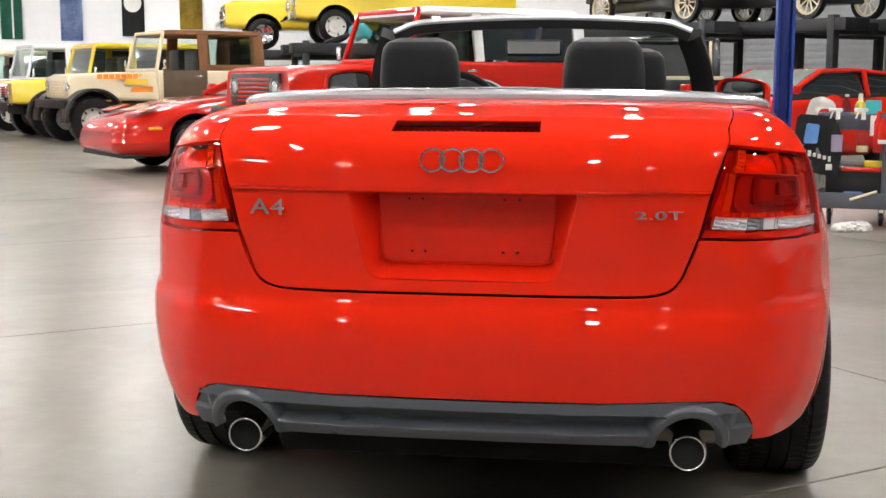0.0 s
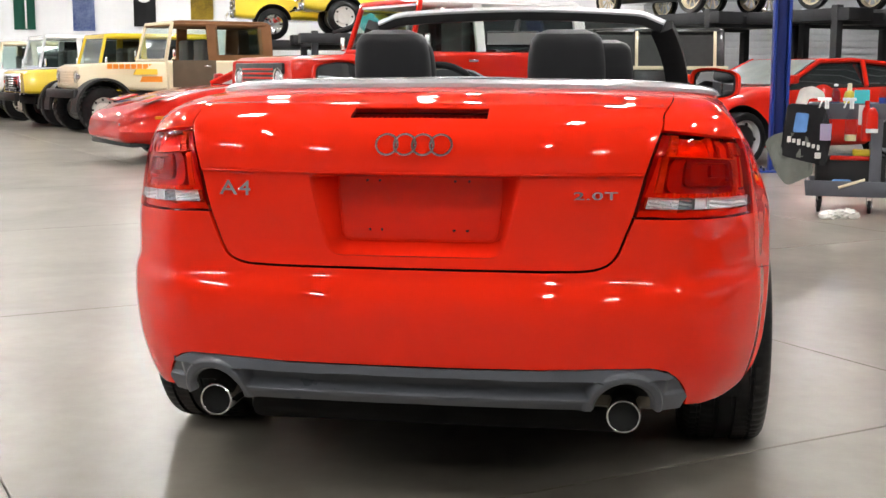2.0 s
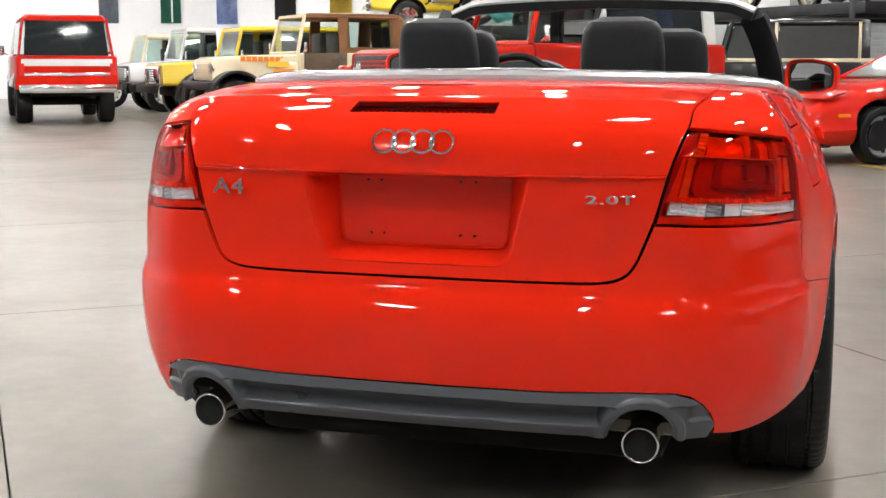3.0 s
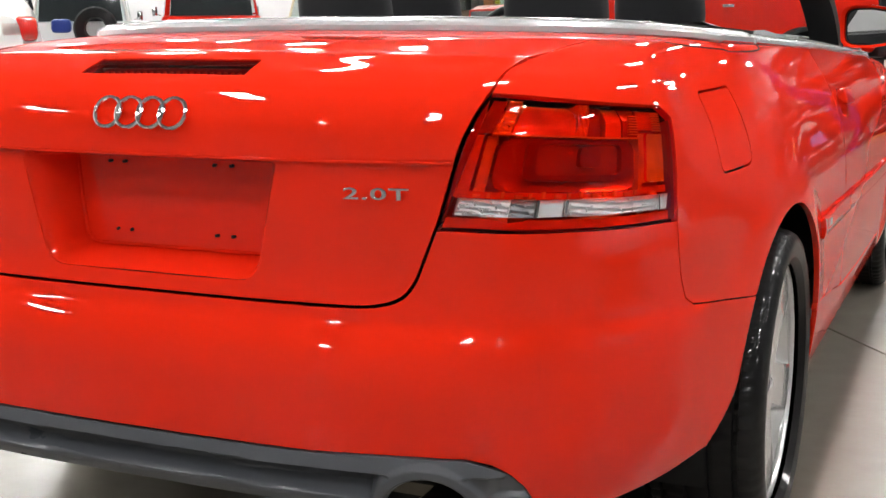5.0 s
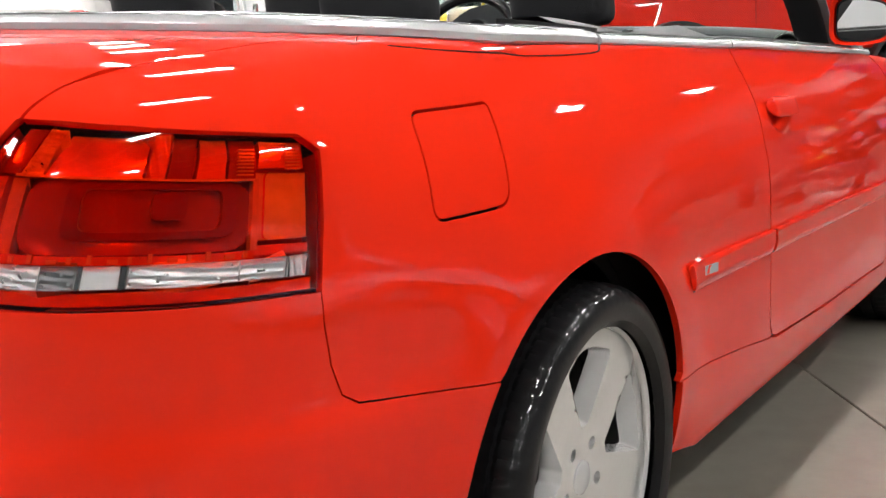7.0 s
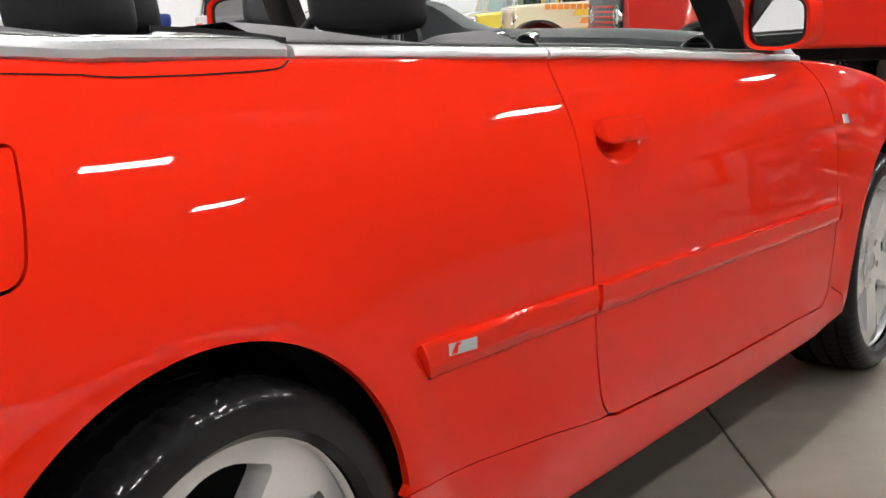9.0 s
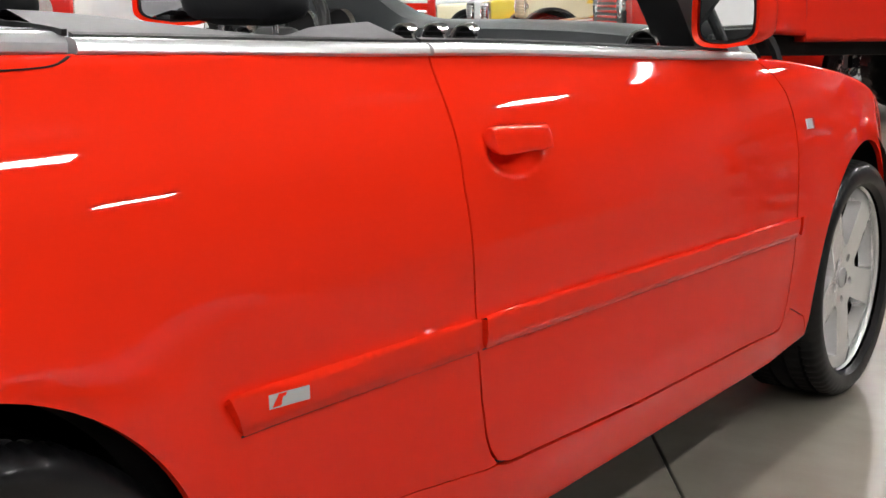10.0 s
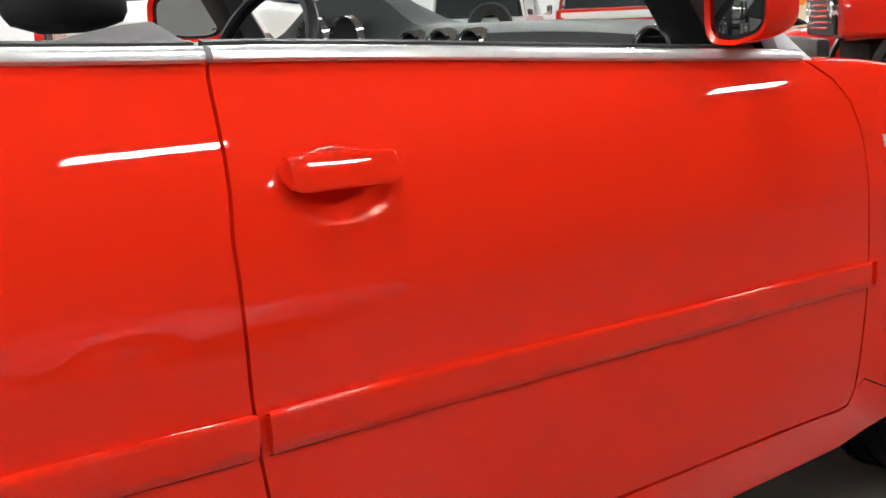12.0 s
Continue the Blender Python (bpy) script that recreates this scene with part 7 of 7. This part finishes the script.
SPRAY = [(0.0, 0.002), (0.040, 0.002), (0.044, 0.012), (0.044, 0.15), (0.040, 0.175), (0.020, 0.215), (0.016, 0.245), (0.0, 0.246)]
for x, fluid, top in ((0.13, PURPLE_FLUID, 0.13), (0.31, YELLOW_FLUID, 0.05)):
    bottle("spray_bottle", at_cart(x, -0.046, 0.555), "clear plastic spray bottle hung on the cart rail", SPRAY, BOTTLE, None, None, fluid, [(0.0, 0.006), (0.039, 0.006), (0.041, 0.014), (0.041, top), (0.0, top)], True)
bottle("water_bottle", at_cart(0.19, 0.10, 0.77), "clear blue-tinted water bottle on the cart", [(0.0, 0.0), (0.034, 0.0), (0.036, 0.01), (0.034, 0.06), (0.037, 0.12), (0.030, 0.155), (0.013, 0.185), (0.013, 0.20)], pane("blue_bottle", (0.6, 0.72, 0.95), 0.08), WHITE, [(0.0, 0.215), (0.015, 0.214), (0.015, 0.195)])
bottle("yellow_bottle", at_cart(0.29, 0.16, 0.77), "yellow polish bottle with a cream cap", [(0.0, 0.0), (0.038, 0.0), (0.040, 0.01), (0.040, 0.13), (0.030, 0.155), (0.015, 0.165)], YELLOW, CREAM, [(0.0, 0.22), (0.016, 0.218), (0.018, 0.165)])
bottle("red_bottle", at_cart(0.42, -0.035, 0.56), "tall red plastic bottle leaning on the cart", [(0.0, 0.0), (0.034, 0.0), (0.036, 0.01), (0.034, 0.22), (0.018, 0.26), (0.016, 0.275)], RED_DEEP, RED_DEEP, [(0.0, 0.305), (0.018, 0.30), (0.018, 0.27)])
bottle("soap_bottle", at_cart(0.46, -0.075, 0.625), "red bottle with a white base on a bracket", [(0.0, 0.03), (0.042, 0.03), (0.043, 0.04), (0.040, 0.14), (0.022, 0.18), (0.0, 0.19)], RED_FAR, WHITE, [(0.0, 0.0), (0.044, 0.0), (0.045, 0.03), (0.0, 0.03)])
bottle("water_bottle", at_cart(0.54, 0.12, 0.77), "clear water bottle with a blue label", [(0.0, 0.0), (0.034, 0.0), (0.036, 0.01), (0.036, 0.14), (0.014, 0.20), (0.013, 0.22)], pane("clear_bottle", (0.88, 0.92, 0.95), 0.08), BLUE, [(0.037, 0.05), (0.0375, 0.052), (0.0375, 0.11), (0.037, 0.112)])


def loose(name, m, label, category, points, thick, material, sag=0.02, seed=1, bevel=0.02):
    """A soft flat thing: a rounded outline, thickened and rumpled."""
    thing = empty(name, m)
    tagged(thing, label, category)
    bm = bmesh.new()
    pts = rounded(points, bevel, 4)
    face = bm.faces.new([bm.verts.new((x, 0, z)) for x, z in pts])
    bmesh.ops.triangulate(bm, faces=[face])
    bmesh.ops.subdivide_edges(bm, edges=bm.edges[:], cuts=3, use_grid_fill=True)
    rnd = random.Random(seed)
    ph = [rnd.uniform(0, 6) for _ in range(4)]
    for v in bm.verts:
        v.co.y += sag * (math.sin(v.co.x * 38 + ph[0]) * math.cos(v.co.z * 22 + ph[1]) + 0.5 * math.sin(v.co.z * 55 + v.co.x * 30 + ph[2]))
    bmesh.ops.solidify(bm, geom=bm.faces[:], thickness=thick)
    bmesh.ops.recalc_face_normals(bm, faces=bm.faces)
    part("cloth", bm, material, thing)
    return thing


loose("grey_drying_cloth", at_cart(-0.30, -0.03), "grey drying cloth hanging from the cart", "cloth", [(0.14, 0.62), (0.30, 0.60), (0.36, 0.30), (0.16, 0.20), (0.08, 0.30), (-0.02, 0.54), (0.05, 0.60)], 0.012, GREY_CLOTH, 0.012, 3, 0.05)
bag = loose("black_tote_bag", at_cart(-0.22, -0.05), "black fabric bag with white lettering hung on the cart", "bag", [(0.02, 0.44), (0.36, 0.36), (0.40, 0.60), (0.34, 0.82), (0.06, 0.84)], 0.05, BLACK_CLOTH, 0.010, 5, 0.05)
for k, (w, h) in enumerate(((0.028, 0.046), (0.024, 0.030), (0.026, 0.044), (0.022, 0.030), (0.026, 0.032), (0.024, 0.030), (0.020, 0.040))):
    bm = bmesh.new()
    box(bm, (w, 0.006, h), (0.085 + 0.036 * k, -0.016, 0.565 - 0.010 * k), 0.002)
    part("lettering_bar", bm, WHITE_CLOTH, bag)
bm = bmesh.new()
box(bm, (0.045, 0.006, 0.045), (0.30, -0.016, 0.445), 0.004)
part("label_patch", bm, WHITE_CLOTH, bag)
loose("blue_cloth", at_cart(-0.13, -0.085), "light blue microfibre cloth tucked over the bag", "cloth", [(0.02, 0.62), (0.12, 0.62), (0.135, 0.76), (0.04, 0.77)], 0.012, SKY_BLUE, 0.005, 8, 0.015)
loose("white_towel", at_cart(-0.12, -0.04), "rumpled white towel draped over the cart's corner", "towel", [(0.0, 0.76), (0.09, 0.79), (0.12, 0.88), (0.24, 0.87), (0.22, 0.93), (0.14, 0.97), (0.05, 0.95)], 0.05, WHITE_CLOTH, 0.014, 11, 0.03)
loose("red_cloth", at_cart(0.02, 0.10), "bunched red cloth on the cart", "cloth", [(0.0, 0.86), (0.14, 0.86), (0.15, 0.95), (0.08, 0.985), (0.01, 0.96)], 0.06, RED_FAR, 0.010, 4, 0.03)
loose("paper_sheet", at_cart(0.36, -0.012), "white sheet of paper on the cart's rail", "paper", [(0.0, 0.68), (0.075, 0.68), (0.075, 0.83), (0.0, 0.83)], 0.002, WHITE, 0.001, 4, 0.004)


def lump(name, m, label, category, size, material, seed, bevel=0.012):
    thing = empty(name, m)
    tagged(thing, label, category)
    bm = bmesh.new()
    box(bm, size, (0, 0, size[2] / 2), bevel, None, 3)
    part("body", bm, material, thing)
    return thing


lump("teal_box", at_cart(0.38, 0.08, 0.77), "small teal cardboard box on the cart", "box", (0.11, 0.08, 0.17), TEAL, 1, 0.004)
lump("yellow_sponge", at_cart(0.41, 0.10, 0.44), "yellow sponge on a stack in the cart", "sponge", (0.16, 0.10, 0.05), YELLOW, 1)
lump("black_case", at_cart(0.32, 0.22, 0.18), "black plastic tool case in the cart", "case", (0.52, 0.30, 0.26), BLACK, 1, 0.02)
lump("red_tray", at_cart(0.34, 0.10, 0.405), "flat red plastic tray in the cart", "tray", (0.34, 0.12, 0.035), RED_DEEP, 1)
lump("blue_bottle", at_cart(0.26, 0.035, 0.19), "small blue bottle lying in the cart", "bottle", (0.15, 0.06, 0.07), SKY_BLUE, 1, 0.025)
brush = empty("long_brush", at_cart(0.24, -0.02, 0.20))
tagged(brush, "cream wooden brush handle resting across the tray", "brush")
bm = bmesh.new()
rod(bm, (0, 0, 0.0), (0.19, 0.02, 0.065), 0.011, n=12)
part("handle", bm, CREAM, brush)
for k, (x, y, s) in enumerate(((0.19, -0.35, 0.075), (0.32, -0.28, 0.08), (0.27, -0.06, 0.05))):
    rag = empty("white_rag", at_cart(x, y, 0.0))
    tagged(rag, "crumpled white rag on the concrete floor", "rag")
    bm = bmesh.new()
    bmesh.ops.create_icosphere(bm, subdivisions=3, radius=s)
    for v in bm.verts:
        n = v.co.normalized()
        v.co *= 1 + 0.22 * math.sin(9 * n.x + k) * math.cos(8 * n.y + 2 * k) + 0.12 * math.sin(17 * n.y + 5 * n.z)
        v.co.z = max(0.0, v.co.z * 0.55 + s * 0.30)
    part("cloth", bm, WHITE_CLOTH, rag)

# painted floor line beside the lift post
bm = bmesh.new()
slab(bm, [(1.2, 12.0, 0.0), (1.27, 12.06, 0.0), (1.86, 10.98, 0.0), (1.79, 10.92, 0.0)], 0.003)
tagged(mesh_object("floor_line", bm, shader("floor_line_yellow", (0.75, 0.48, 0.05), 0.6, vary=0.3, scale=9), smooth=False), "worn yellow line painted on the floor", "marking", kind="structure")
# pale object beneath the second raised pickup, unidentified; stand and lump are made up
teal_cover = empty("teal_cover", pose(-4.95, 21.6, 0.0))
tagged(teal_cover, "dark stand with a light blue lump, object unidentified", "hoist")
bm = bmesh.new()
rod(bm, (0, 0, 0), (0, 0, 1.75), 0.04)
rod(bm, (-0.5, 0, 1.80), (0.25, 0, 2.05), 0.035)
box(bm, (0.9, 0.08, 0.08), (0, 0, 0.05), 0.01)
part("frame", bm, STEEL_DARK, teal_cover)
bm = bmesh.new()
bmesh.ops.create_icosphere(bm, subdivisions=3, radius=0.20)
for v in bm.verts:
    v.co = Vector((v.co.x * 1.2, v.co.y * 0.7, v.co.z * 0.8 + 0.03 * math.sin(v.co.x * 30)))  + Vector((0.22, 0, 2.0))
part("cloth", bm, TEAL, teal_cover)
# dark column beside the lift row
bm = bmesh.new()
box(bm, (0.26, 0.26, 7.2), (4.35, 16.6, 3.6), 0.01)
tagged(mesh_object("steel_column", bm, STEEL_DARK), "dark steel column carrying the roof", "column", kind="structure")

# ---- roof beams ----
for k in range(7):
    bm = bmesh.new()
    y = -10.5 + 6.6 * k
    box(bm, (41.0, 0.16, 0.02), (-3.5, y + 2.2, 6.60), 0.003)
    box(bm, (41.0, 0.02, 0.36), (-3.5, y + 2.2, 6.80), 0.003)
    box(bm, (41.0, 0.16, 0.02), (-3.5, y + 2.2, 7.00), 0.003)
    tagged(mesh_object("roof_beam", bm, BEAM_MAT), "grey steel roof beam", "beam", kind="structure")

for k in range(22):
    bm = bmesh.new()
    box(bm, (0.09, 43.0, 0.14), (-22.6 + 1.8 * k, 7.5, 7.09), 0.004)
    tagged(mesh_object("purlin", bm, WHITE), "white steel roof purlin", "purlin", kind="structure")

# ---- concrete slabs of the floor, with saw-cut joints ----
bm = bmesh.new()
g = 0.0028
pts = [(-1.53 + g, -1.525 + g), (1.53 - g, -1.525 + g), (1.53 - g, 1.525 - g), (-1.53 + g, 1.525 - g)]
lo_ring = [bm.verts.new((x, y, -0.024)) for x, y in pts]
mid_ring = [bm.verts.new((x, y, -0.002)) for x, y in pts]
hi_ring = [bm.verts.new((x - math.copysign(0.003, x), y - math.copysign(0.003, y), 0.0)) for x, y in pts]
for p, q in ((lo_ring, mid_ring), (mid_ring, hi_ring)):
    for i in range(4):
        bm.faces.new((p[i], p[(i + 1) % 4], q[(i + 1) % 4], q[i]))
bm.faces.new(hi_ring)
bm.faces.new(lo_ring[::-1])
slab_mesh = bpy.data.meshes.new("slab")
bm.to_mesh(slab_mesh)
bm.free()
slab_mesh.materials.append(FLOOR_MAT)
for i in range(-16, 18):
    for j in range(-16, 18):
        a, b = -0.772 + 3.06 * (i + 0.5), 0.155 + 3.05 * (j + 0.5)
        x, y = 0.8 * a - 0.6 * b, 0.6 * a + 0.8 * b
        if rx0 - 1.9 < x < rx1 + 1.9 and ry0 - 1.9 < y < ry1 + 1.9:
            piece = new("slab", slab_mesh)
            piece.parent = floor
            piece.matrix_basis = pose(x, y, 0, 0, 0, 36.87)


# ---- ceiling lamps ----
lamp = empty("ceiling_light")
tagged(lamp, "long white fluorescent high-bay lamp hung from the ceiling", "ceiling light", group="hall lamps")
bm = bmesh.new()
box(bm, (1.24, 0.33, 0.07), (0, 0, 0.05), 0.02)
part("housing", bm, WHITE, lamp)
bm = bmesh.new()
box(bm, (1.18, 0.27, 0.02), (0, 0, 0.005), 0.006)
part("diffuser", bm, LIGHT, lamp, smooth=False)
for x in (-0.5, 0.5):
    bm = bmesh.new()
    rod(bm, (x, 0, 0.08), (x, 0, 1.2), 0.006, n=8)
    part("hanger", bm, STEEL_DARK, lamp)
lamp.matrix_basis = pose(-23.25, -1.8, 6.0, 0, 0, 90)
# column 8 and row -1 are added lamps that brighten doors and lid
for i in range(9):
    for j in range(-1 if i in (5, 7) else 0, 3 if i == 8 else 5):
        if i or j:
            copy_thing(lamp, pose(-23.25 + 4.0 * i, (-1.8 if i % 2 or i == 0 else -5.3) + 7.0 * j, 6.0, 0, 0, 90))
